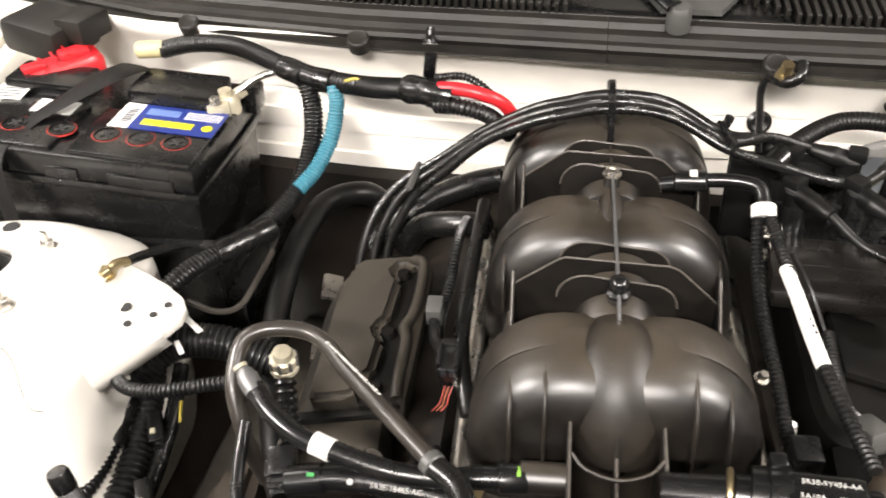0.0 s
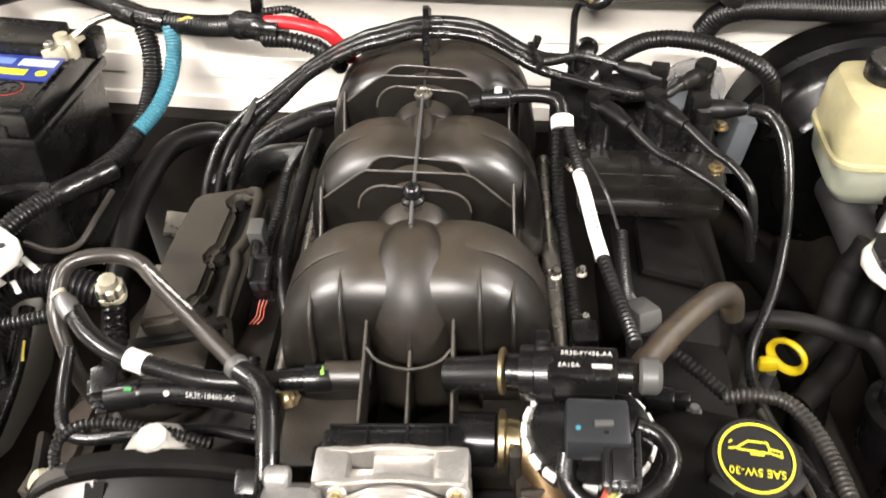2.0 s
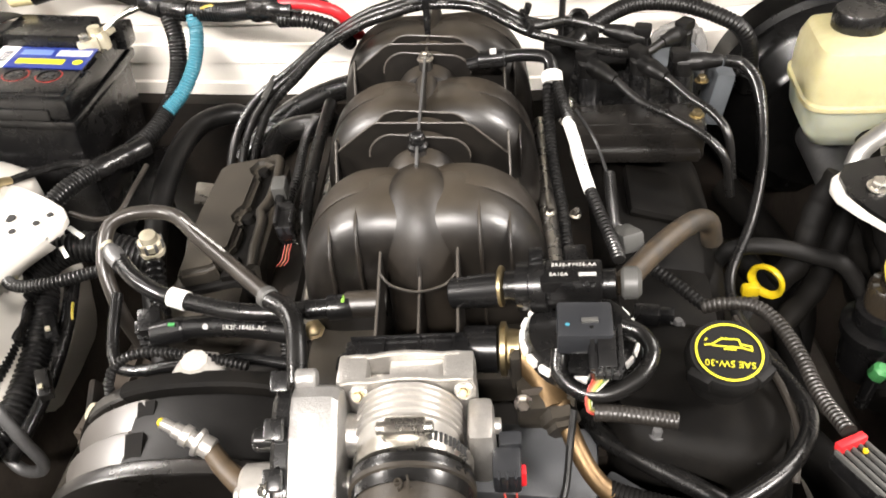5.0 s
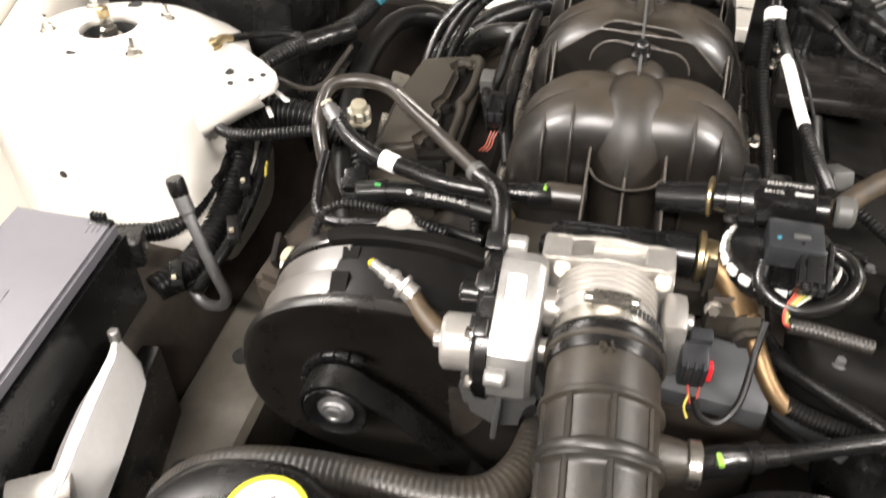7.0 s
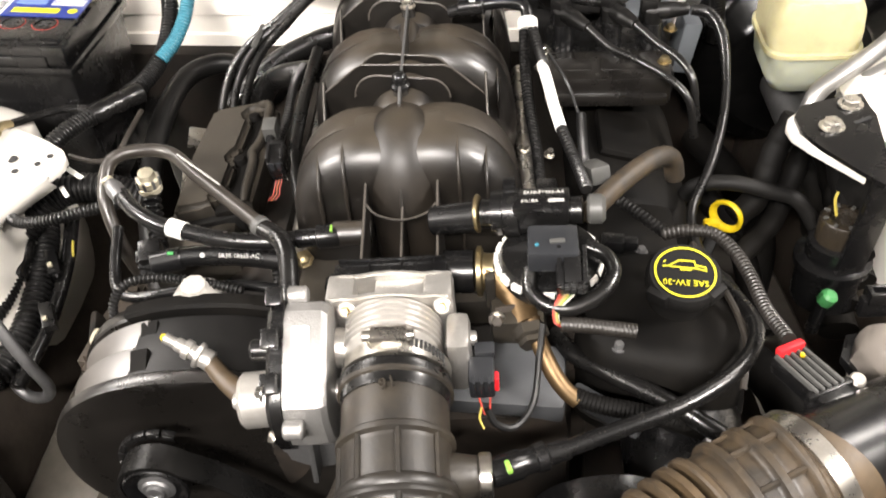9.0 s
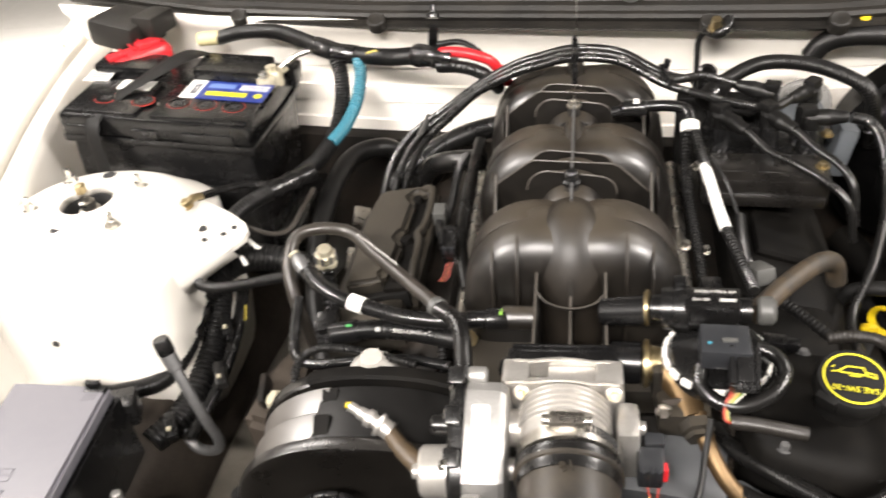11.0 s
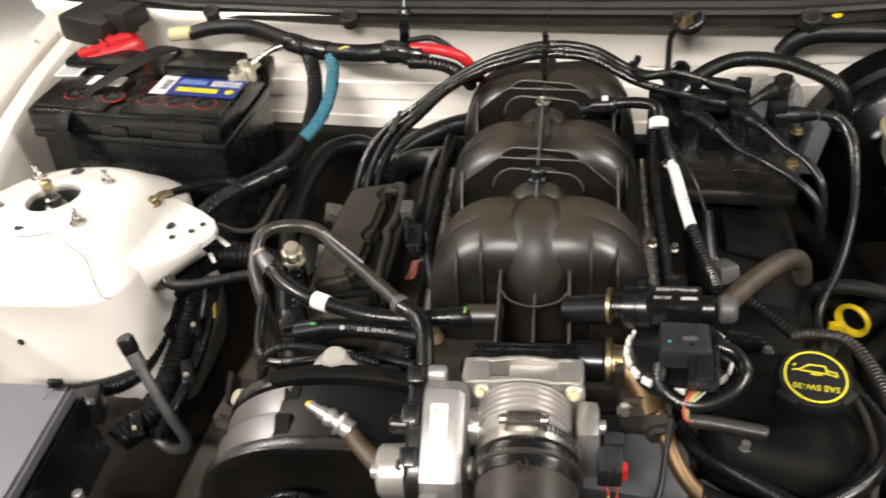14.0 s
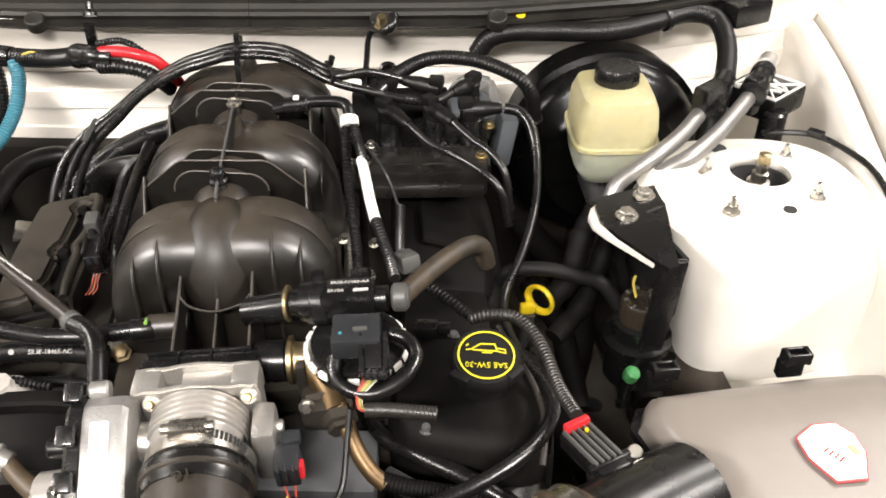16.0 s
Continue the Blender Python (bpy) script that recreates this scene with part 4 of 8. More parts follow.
def runner(yc, dz=0.0, ribs=(), Ry=0.0445):
    px = [(-0.060, 0.75), (-0.059, 0.83), (-0.056, 0.862), (-0.047, 0.881), (-0.030, 0.890), (-0.012, 0.888), (0, 0.886)]
    pts = [(x, yc, z + dz) for x, z in px] + [(-x, yc, z + dz) for x, z in reversed(px[:-1])]
    path = spline(pts, 0.004)
    n, R, pw = len(path), 0.0445, 3.0
    rings = []
    for i, p in enumerate(path):
        t = (path[min(i + 1, n - 1)] - path[max(i - 1, 0)]).normalized()
        d = Vector((-t.z, 0, t.x))
        ring = []
        for k in range(48):
            a = 2 * math.pi * k / 48
            c, s = math.cos(a), math.sin(a)
            ring.append(p + Vector((0, math.copysign(abs(c) ** (2 / pw), c) * Ry, 0)) + d * (math.copysign(abs(s) ** (2 / pw), s) * R))
        rings.append(ring)
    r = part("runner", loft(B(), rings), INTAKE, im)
    part("parting_seam", tube(B(), [(x * 1.0, yc + Ry - 0.0005, z + dz - 0.01) for x, _, z in [(p[0] * 1.25, 0, p[2] + 0.02) for p in pts[1:-1]]], 0.0022, 6), INTAKE, r)
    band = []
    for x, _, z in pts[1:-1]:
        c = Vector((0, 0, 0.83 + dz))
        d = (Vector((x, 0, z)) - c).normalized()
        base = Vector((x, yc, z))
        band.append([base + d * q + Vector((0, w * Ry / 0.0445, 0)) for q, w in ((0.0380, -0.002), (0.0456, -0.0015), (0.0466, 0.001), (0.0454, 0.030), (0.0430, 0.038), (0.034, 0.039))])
    part("shoulder_band", loft(B(), [band_ring for band_ring in smooth_rings(band)]), INTAKE_DUST_LIT, r, "flat moulded shoulder")
    for x in ribs:
        # follow the skin of the runner in the plane of the rib
        prof = []
        for k in range(14, 31):
            best = None
            for u, v in zip(rings, rings[1:]):
                p, q = u[k], v[k]
                if (p.x - x) * (q.x - x) <= 0 and abs(q.x - p.x) > 1e-6:
                    h = p.lerp(q, (x - p.x) / (q.x - p.x))
                    if best is None or h.z > best.z:
                        best = h
            if best is not None and best.z > 0.80:
                prof.append(best)
        if len(prof) < 5:
            continue
        m_ = len(prof) - 1
        outer, inner = [], []
        for k, h in enumerate(prof):
            tg = (prof[min(k + 1, m_)] - prof[max(k - 1, 0)]).normalized()
            nrm = Vector((0, tg.z, -tg.y))
            if nrm.y > 0 and nrm.z < 0:
                nrm = -nrm
            hh = 0.0080 * min(1, 1.6 * max(0, k / m_ - 0.12))
            outer.append((h.y + nrm.y * hh, h.z + nrm.z * hh))
            inner.append((h.y - nrm.y * 0.004, h.z - nrm.z * 0.004))
        m = Matrix(((0, 0, 1, x - 0.0012), (1, 0, 0, 0), (0, 1, 0, 0), (0, 0, 0, 1)))
        part("rib", prism(B(), inner + outer[::-1], m, 0.0028, 0.0009, 1), INTAKE_DUST_LIT, r)
    return r


runner(-0.040, -0.003, (-0.070, -0.047, 0.048, 0.071), 0.0405)
runner(0.112, -0.004, (0.085, -0.085), 0.0365)
runner(0.256, -0.003, (0.085, -0.085), 0.0375)


def fin_plate(y, w, zt, parent, ear=False, drop=0.0):
    """An upright plate across the spine with deeply rounded shoulders; the long ones have pointed ends."""
    zb = 0.885
    if ear:
        out = [(-w, zt - 0.026), (-w * 0.58, zt - 0.003), (-w * 0.50, zt), (w * 0.50, zt - drop), (w * 0.60, zt - 0.003 - drop), (w, zt - 0.032 - drop), (w, zb - 0.02), (-w, zb - 0.02)]
    else:
        r = 0.020
        out = [(-w, zb)] + [(-w + r - r * math.cos(radians(a)), zt - r + r * math.sin(radians(a))) for a in range(0, 91, 15)]
        out += [(w - r + r * math.sin(radians(a)), zt - drop - r + r * math.cos(radians(a))) for a in range(0, 91, 15)] + [(w, zb)]
    m = Matrix(((1, 0, 0, 0), (0, 0, -1, y), (0, 1, 0, 0), (0, 0, 0, 1)))
    fin = part("fin", prism(B(), out, m, 0.0026, 0.0009, 2), FIN, parent)
    rim = out[:6] if ear else out[1:-1]
    # Thin pale tube on the rim, a painted edge highlight.
    part("edge_glint", tube(B(), [(x, y - 0.0020, z + 0.0001) for x, z in rim], 0.0008, 6, smooth=False), EDGE_GLINT, fin, "pale strip painting the fin's edge highlight")
    return fin


for yb in (0.0, 0.147):
    bm = B()
    loft(bm, [rounded(0, yb, z, rx, ry, 2.2, 24) for z, rx, ry in ((0.86, 0.018, 0.020), (0.90, 0.0105, 0.012), (0.925, 0.0075, 0.009), (0.941, 0.0065, 0.0065), (0.946, 0.0058, 0.0058))])
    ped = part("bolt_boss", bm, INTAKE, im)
    fin_plate(yb + 0.011, 0.042, 0.949, ped, drop=0.006)
    fin_plate(yb + 0.031, 0.073, 0.949, ped, True, 0.005)
    fin_plate(yb + 0.053, 0.041, 0.947, ped, drop=0.005)
    # webs and drums that show between the plates
    for dy, rr, ln in ((-0.010, 0.0300, 0.019), (0.0130, 0.0340, 0.016), (0.0335, 0.0345, 0.017)):
        part("web_drum", lathe(B(), (0, yb + dy, 0.9055), (0, 1, 0.10), [(rr - 0.006, -0.002), (rr - 0.001, 0), (rr, 0.003), (rr, ln), (rr - 0.004, ln + 0.001)], 36), INTAKE, ped)
    bm = B()
    if yb:
        lathe(bm, (0, yb, 0.945), (0, 0, 1), [(0.0078, 0), (0.0078, 0.0012), (0.0058, 0.0018), (0.0058, 0.0055), (0.0045, 0.0062), (0.0025, 0.0062), (0.0025, 0.005), (0, 0.005)], 20)
    else:
        lathe(bm, (0, yb, 0.941), (0, 0, 1), [(0.0085, 0), (0.0088, 0.003), (0.0066, 0.005), (0.0072, 0.008), (0.0064, 0.012), (0.004, 0.0145), (0, 0.0152)], 20)
    part("manifold_bolt", bm, STEEL if yb else PLASTIC, im, "zinc bolt" if yb else "black capped bolt")
    for s in (-1, 1):
        m = Matrix(((0, 0, 1, s * 0.074 - 0.0012), (1, 0, 0, 0), (0, 1, 0, 0), (0, 0, 0, 1)))
        out = [(yb - 0.026, 0.87), (yb + 0.020, 0.917), (yb + 0.034, 0.931), (yb + 0.037, 0.931), (yb + 0.044, 0.90), (yb + 0.060, 0.82), (yb - 0.012, 0.82)]
        fin = part("ear_fin", prism(B(), out, m, 0.0026, 0.0009, 1), FIN, im)
        part("edge_glint", tube(B(), [(s * 0.074, y - 0.0004, z) for y, z in out[:3]], 0.0009, 6, smooth=False), EDGE_GLINT, fin, "pale strip painting the fin's edge highlight")
# spine along the crown
m = Matrix(((0, 0, 1, -0.0013), (1, 0, 0, 0), (0, 1, 0, 0), (0, 0, 0, 1)))
# Thin metal-coloured rod stands for the highlight on the fin's top.
part("spine_glint", tube(B(), [(0, -0.028, 0.9415), (0, 0.0, 0.9455), (0, 0.07, 0.9468), (0, 0.147, 0.9478)], 0.0013, 8), DULL_ALLOY, im, "metal strip painting the highlight along the spine")
part("spine_fin", prism(B(), [(-0.05, 0.90), (-0.035, 0.938), (0.0, 0.944), (0.14, 0.946), (0.21, 0.942), (0.23, 0.90)], m, 0.0024, 0.0006, 1), INTAKE, im)
for yb in (0.0, 0.142, 0.286):
    bm = B()
    tube(bm, [(0, yb + 0.004, 0.925), (0, yb - 0.014, 0.925), (0, yb - 0.034, 0.915), (0, yb - 0.055, 0.895), (0, yb - 0.074, 0.872)], 0.0105, 24, taper=lambda q: 1 + 1.3 * q * q)
    if yb == 0.0:
        bm.free()
        bm = tube(B(), [(0, 0.008, 0.914), (0, -0.022, 0.917), (0, -0.047, 0.912), (0, -0.0625, 0.895), (0, -0.071, 0.862), (0, -0.072, 0.79)], 0.014, 36, taper=lambda q: float(np.interp(q, [0, 0.10, 0.20, 0.29, 0.42, 0.6, 1], [1.1, 1.35, 1.85, 2.15, 2.22, 2.12, 2.0])), squash=0.86)
    part("neck", bm, INTAKE_DUST_LIT, im)
part("centre_rib", tube(B(), [(0, -0.088, 0.898), (0, -0.0965, 0.875), (0, -0.1000, 0.85), (0, -0.1010, 0.81)], 0.0020, 8), INTAKE, im)
# snout that leads down to the throttle
bm = B()
loft(bm, [[Vector((x, y, z)) for x, z in ((-hx, zt - 0.02), (-hx * 0.8, zt - 0.004), (0, zt), (hx * 0.8, zt - 0.004), (hx, zt - 0.02), (hx, 0.74), (-hx, 0.74))] for y, hx, zt in ((-0.03, 0.036, 0.925), (-0.055, 0.034, 0.917), (-0.072, 0.030, 0.86), (-0.085, 0.028, 0.775), (-0.135, 0.028, 0.765), (-0.165, 0.030, 0.77))])
part("snout", bm, INTAKE_DUST_LIT, im)
edge = [(-0.05, 0.910), (-0.066, 0.9035), (-0.085, 0.897), (-0.115, 0.888), (-0.150, 0.880), (-0.160, 0.882), (-0.160, 0.79), (-0.05, 0.79)]
for x, d in ((-0.0300, 0), (0.0300, 0), (0, -0.010)):
    m = Matrix(((0, 0, 1, x - 0.0014), (1, 0, 0, 0), (0, 1, 0, 0), (0, 0, 0, 1)))
    fin = part("snout_fin", prism(B(), [(y, z + d) for y, z in edge], m, 0.0026, 0.0007, 1), INTAKE, im)
    part("edge_glint", tube(B(), [(x, y, z + d + 0.0002) for y, z in edge[:6]], 0.0009, 6, smooth=False), EDGE_GLINT, fin, "pale strip painting the fin's edge highlight")
part("cross_web", tube(B(), [(-0.029, -0.100, 0.893), (-0.02, -0.108, 0.8875), (0, -0.113, 0.885), (0.02, -0.108, 0.8865), (0.029, -0.100, 0.891)], 0.0013, 8), INTAKE, im)
bm = B()
box(bm, (-0.006, -0.168, 0.846), (0.088, 0.016, 0.076), 0.003)
cyl(bm, (-0.044, -0.168, 0.872), (-0.044, -0.180, 0.872), 0.013, bev=0.003)
for x, w in ((-0.022, 0.0016), (0.003, 0.0016), (0.028, 0.0016)):
    box(bm, (x, -0.167, 0.884), (w, 0.015, 0.004), 0.0005)
box(bm, (-0.006, -0.160, 0.8845), (0.080, 0.0016, 0.005), 0.0005)
part("throttle_flange", bm, PLASTIC, im)
# stub to the brake vacuum hose and the stub to the purge valve
part("stub", cyl(B(), (-0.028, -0.094, 0.858), (-0.062, -0.094, 0.858), 0.011, bev=0.001), INTAKE, im)
part("stub", cyl(B(), (0.026, -0.122, 0.890), (0.064, -0.129, 0.8985), 0.0115, 0.0128, 0.001), PLASTIC, im)
part("plenum", box(B(), (0, 0.10, 0.825), (0.17, 0.36, 0.06), 0.015), INTAKE, im)

# ---- throttle body, actuator and clamp ----
tb = thing("electronic_throttle", (0, -0.21, 0.80), "bright cast aluminium electronic throttle with ribbed barrel", "throttle")
bm = B()
box(bm, (-0.005, -0.192, 0.838), (0.096, 0.022, 0.070), 0.006)
part("flange", bm, ALLOY, tb)
# crest: front and rear walls round an open pocket, with two bolt ears
bm = B()
wave = [(-0.0525, 0.862), (-0.0525, 0.880), (-0.049, 0.8865), (-0.040, 0.8880), (-0.030, 0.8872), (-0.018, 0.8895), (-0.005, 0.8905), (0.008, 0.8895), (0.020, 0.8872), (0.030, 0.8880), (0.039, 0.8865), (0.0425, 0.880), (0.0425, 0.862)]
for y0, h in ((-0.1765, 0.0045), (-0.1985, 0.0055)):
    prism(bm, wave, Matrix(((1, 0, 0, 0), (0, 0, -1, y0), (0, 1, 0, 0), (0, 0, 0, 1))), h, 0.0012)
for x, w in ((-0.0415, 0.021), (0.0315, 0.021)):
    box(bm, (x, -0.1895, 0.874), (w, 0.026, 0.0265), 0.003)
part("crest", bm, ALLOY, tb)
part("pocket_web", box(B(), (0.004, -0.189, 0.8815), (0.040, 0.016, 0.004), 0.001), ALLOY, tb)
prof = [(0.030, 0.0)]
for k in range(5):
    a = 0.004 + k * 0.0052
    prof += [(0.0342, a), (0.0365, a + 0.0009), (0.0365, a + 0.0026), (0.0342, a + 0.0036)]
prof += [(0.0345, 0.033), (0.0345, 0.055), (0.031, 0.056)]
part("barrel", lathe(B(), (-0.003, -0.203, 0.8605), (0, -1, -0.12), prof, 56), BRIGHT, tb, "ribbed machined barrel")
for x in (-0.0365, 0.0345):
    part("boss", cyl(B(), (x, -0.198, 0.874), (x, -0.208, 0.8795), 0.0064, bev=0.001), ALLOY, tb)
    part("flange_bolt", hexbolt(B(), (x, -0.2075, 0.8795), (0, -0.80, 0.60), 0.0034, 0.0050, 1.25), BRASS, tb, "gold flange bolt")
bm = B()
box(bm, (0.045, -0.222, 0.846), (0.018, 0.036, 0.050), 0.006)
cyl(bm, (0.050, -0.220, 0.858), (0.0585, -0.220, 0.858), 0.0055, bev=0.001)
part("side_boss", bm, ALLOY, tb)
bm = B()
cyl(bm, (-0.028, -0.222, 0.856), (-0.050, -0.222, 0.856), 0.0135, 0.0155, 0.002)
cyl(bm, (-0.030, -0.248, 0.838), (-0.050, -0.248, 0.838), 0.009, bev=0.002)
part("shaft_boss", bm, ALLOY, tb)
# gear housing: sloping front face that carries the label
GEAR = [(-0.196, 0.812), (-0.196, 0.868), (-0.201, 0.884), (-0.211, 0.894), (-0.222, 0.8965), (-0.232, 0.8935), (-0.272, 0.8685), (-0.281, 0.860), (-0.285, 0.848), (-0.283, 0.822), (-0.272, 0.806)]
def gear_ring(x, k):
    cy, cz = -0.240, 0.852
    return [Vector((x, cy + (y - cy) * k, cz + (z - cz) * k)) for y, z in GEAR]
gear = part("gear_housing", loft(B(), [gear_ring(-0.0445, 0.80), gear_ring(-0.0460, 0.92), gear_ring(-0.0500, 0.985), gear_ring(-0.0550, 1.0), gear_ring(-0.0765, 1.0)]), GEAR_CAST, tb, "cast gear housing", 24)
for y, z in ((-0.2895, 0.852), (-0.205, 0.899)):
    part("housing_lug", cyl(B(), (-0.062, y, z - 0.004), (-0.0765, y, z - 0.004), 0.0070, bev=0.0015), GEAR_CAST, tb)
LM = pose(-0.0640, -0.2510, 0.8821, 0, 0, 0) @ Matrix.Rotation(math.atan2(0.025, 0.040), 4, "X")
def on_label(bm, u, v, w, h, lift=0.0):
    bmesh.ops.create_cube(bm, size=1.0, matrix=LM @ Matrix.Translation((u, v, 0.0004 + lift)) @ Matrix.Diagonal((w, h, 0.0008, 1)))
    return bm
lbl = B()
loft(lbl, [[LM @ Vector((x, y, z)) for x, y in [(sx * 0.0045 + 0.0020 * math.cos(a), sy * 0.0185 + 0.0020 * math.sin(a)) for sx, sy, a0 in ((1, 1, 0), (-1, 1, 90), (-1, -1, 180), (1, -1, 270)) for a in (radians(a0), radians(a0 + 45), radians(a0 + 90))]] for z in (-0.0002, 0.0008)])
part("label", lbl, WHITE_LABEL, gear, "white printed label")
bm = B()
rng = random.Random(3)
for k in range(5):
    for j in range(5):
        if rng.random() < 0.6:
            on_label(bm, -0.0032 + j * 0.0016, 0.0165 - k * 0.0019, 0.0013, 0.0016, 0.0006)
for k in range(9):
    on_label(bm, -0.0034 + 0.0028 * (k % 3), 0.003 - (k // 3) * 0.0078, 0.0011, 0.0062 - 0.001 * (k % 2), 0.0006)
part("label_print", bm, PRINT_DIM, gear)
bm = B()
loft(bm, [gear_ring(-0.0770, 1.05), gear_ring(-0.0850, 1.05), gear_ring(-0.0885, 0.96)])
for y, z in ((-0.272, 0.877), (-0.246, 0.894), (-0.214, 0.903)):
    box(bm, (-0.084, y, z), (0.012, 0.014, 0.008), 0.002, (30, 0, 0))
cyl(bm, (-0.0885, -0.236, 0.872), (-0.104, -0.236, 0.872), 0.008, bev=0.002)
part("gear_cover", bm, GLOSSY, tb, "black gear cover")
for y, z in ((-0.278, 0.875), (-0.24, 0.888), (-0.205, 0.882), (-0.282, 0.83)):
    part("cover_screw", hexbolt(B(), (-0.087, y, z), (-1, 0, 0.2), 0.0045, 0.004), STEEL, tb)
bm = B()
cyl(bm, (-0.085, -0.258, 0.845), (-0.112, -0.260, 0.845), 0.0205, bev=0.003)
cyl(bm, (-0.112, -0.260, 0.845), (-0.118, -0.260, 0.845), 0.006, bev=0.001)
part("motor", bm, BRIGHT, tb, "bright zinc motor can")
cl = thing("hose_clamp", (0, -0.258, 0.82), "bright worm-drive hose clamp on the throttle", "hose clamp", "hose clamps")
part("band", lathe(B(), (0.001, -0.247, 0.858), (0, -1, -0.12), [(0.0375, 0), (0.0392, 0.0008), (0.0392, 0.0112), (0.0375, 0.012)], 48), STEEL, cl)
bm = B()
box(bm, (0.0, -0.252, 0.8985), (0.026, 0.012, 0.009), 0.002)
cyl(bm, (-0.018, -0.252, 0.899), (0.018, -0.252, 0.899), 0.0042, bev=0.0008)
part("worm_housing", bm, STEEL, cl)
bm = B()
for k in range(9):
    a = radians(68 - k * 5)
    box(bm, (0.001 + 0.0391 * math.cos(a), -0.2535, 0.8575 + 0.0391 * math.sin(a)), (0.0022, 0.007, 0.0012), 0, (0, 90 - math.degrees(a), 0))
part("band_slot", bm, HOLE, cl)


# ---- ribbed intake duct ----
def ribbed(name_, pts, r, rings, ring_h, half, mat, parent, seg=40, ds=0.0022, wobble=None):
    path = spline(pts, 0.004)
    total = sum((b - a).length for a, b in zip(path, path[1:]))

    def tp(s):
        d = s * total
        e = min((abs(d - q) for q in rings), default=1)
        k = 1 + ring_h / r * max(0.0, min(1.0, (half + 0.0016 - e) / 0.0016))
        return k * (wobble(d) if wobble else 1)

    return part(name_, tube(B(), [tuple(p) for p in path[::3]] + [tuple(path[-1])], r, seg, ds=ds, taper=tp), mat, parent)


def long_ribs(pts, r, angles, parent, mat, w=0.0022):
    path = resample(spline(pts, 0.004), 0.006)
    for a in angles:
        ring = []
        for i, p in enumerate(path):
            t = (path[min(i + 1, len(path) - 1)] - path[max(i - 1, 0)]).normalized()
            sd = t.cross(Vector((0, 0, 1))).normalized()
            up = sd.cross(t)
            ring.append(p + (sd * math.sin(radians(a)) + up * math.cos(radians(a))) * (r + 0.0006))
        part("long_rib", tube(B(), [tuple(q) for q in ring], w, 6), mat, parent)


duct = thing("intake_duct", (0.004, -0.40, 0.78), "dusty ribbed rubber intake duct from throttle to air box", "intake duct")
DUCT1 = [(0.001, -0.262, 0.856), (0.002, -0.295, 0.851), (0.004, -0.335, 0.842), (0.006, -0.375, 0.83), (0.010, -0.415, 0.818), (0.024, -0.452, 0.812)]
ribbed("throttle_section", DUCT1, 0.0372, [0.006 + 0.0, 0.044, 0.078, 0.084, 0.118, 0.152, 0.186], 0.0034, 0.0022, DUCT_BLACK, duct)
long_ribs([(0.0026, -0.307, 0.8484)] + DUCT1[2:], 0.0372, (-50, -8, 34, 72), duct, DUCT_BLACK)
part("cuff", lathe(B(), (0.001, -0.260, 0.8565), (0, -1, -0.13), [(0.0376, 0), (0.0405, 0.002), (0.0405, 0.008), (0.0388, 0.011), (0.0378, 0.02)], 48), RUBBER, duct)
lettering("16", look((0, -0.285, 0.97), (0.001, -0.288, 0.89)) @ Matrix.Translation((0, 0, -0.0762)), 0.012, DUCT_BLACK, duct, "moulded_number", 0.0014)
DUCT2 = [(0.010, -0.436, 0.810), (0.033, -0.460, 0.808), (0.070, -0.453, 0.812), (0.109, -0.425, 0.820), (0.150, -0.394, 0.828), (0.207, -0.360, 0.838), (0.262, -0.336, 0.846), (0.272, -0.3305, 0.8475)]
ribbed("elbow_section", DUCT2, 0.0405, [0.02, 0.06, 0.10, 0.138, 0.168, 0.2005, 0.2115, 0.2225, 0.2335, 0.251, 0.270, 0.2885], 0.0042, 0.0024, DUSTY, duct, ds=0.0016, wobble=lambda d: 0.80 if 0.200 < d < 0.234 and min(abs(d - q) for q in (0.2005, 0.2115, 0.2225, 0.2335)) > 0.0033 else 1.0)
long_ribs([(0.218, -0.3547, 0.8396), (0.236, -0.347, 0.8425), (0.252, -0.3402, 0.8448)], 0.0405, (-58, -20, 18, 52), duct, DUSTY)
long_ribs(DUCT2[1:4], 0.0405, (-45, 10, 60), duct, DUSTY)
br = part("side_port", cyl(B(), (0.030, -0.325, 0.838), (0.062, -0.324, 0.838), 0.0175, 0.0130, 0.002), DUCT_BLACK, duct)
part("port_clamp", lathe(B(), (0.0575, -0.324, 0.838), (1, 0.03, 0), [(0.0130, 0), (0.0150, 0.0008), (0.0150, 0.008), (0.0130, 0.009)], 32), STEEL, br, "bright clamp band")
cl2 = thing("hose_clamp", (0.27, -0.333, 0.80), "bright wire-wound hose clamp on the air meter", "hose clamp", "hose clamps")
part("band", lathe(B(), (0.2555, -0.3390, 0.8452), (0.87, 0.48, 0.12), [(0.0400, 0), (0.0424, 0.0006), (0.0424, 0.0125), (0.0400, 0.0131)], 64), STEEL, cl2)
part("worm_housing", box(B(), (0.2795, -0.3755, 0.841), (0.010, 0.008, 0.016), 0.002, (0, 0, 28)), STEEL, cl2)

# ---- crankcase breather tube from the duct ----
bp = thing("breather_pipe", (0.17, -0.27, 0.82), "shiny black breather pipe with quick connector", "breather pipe")
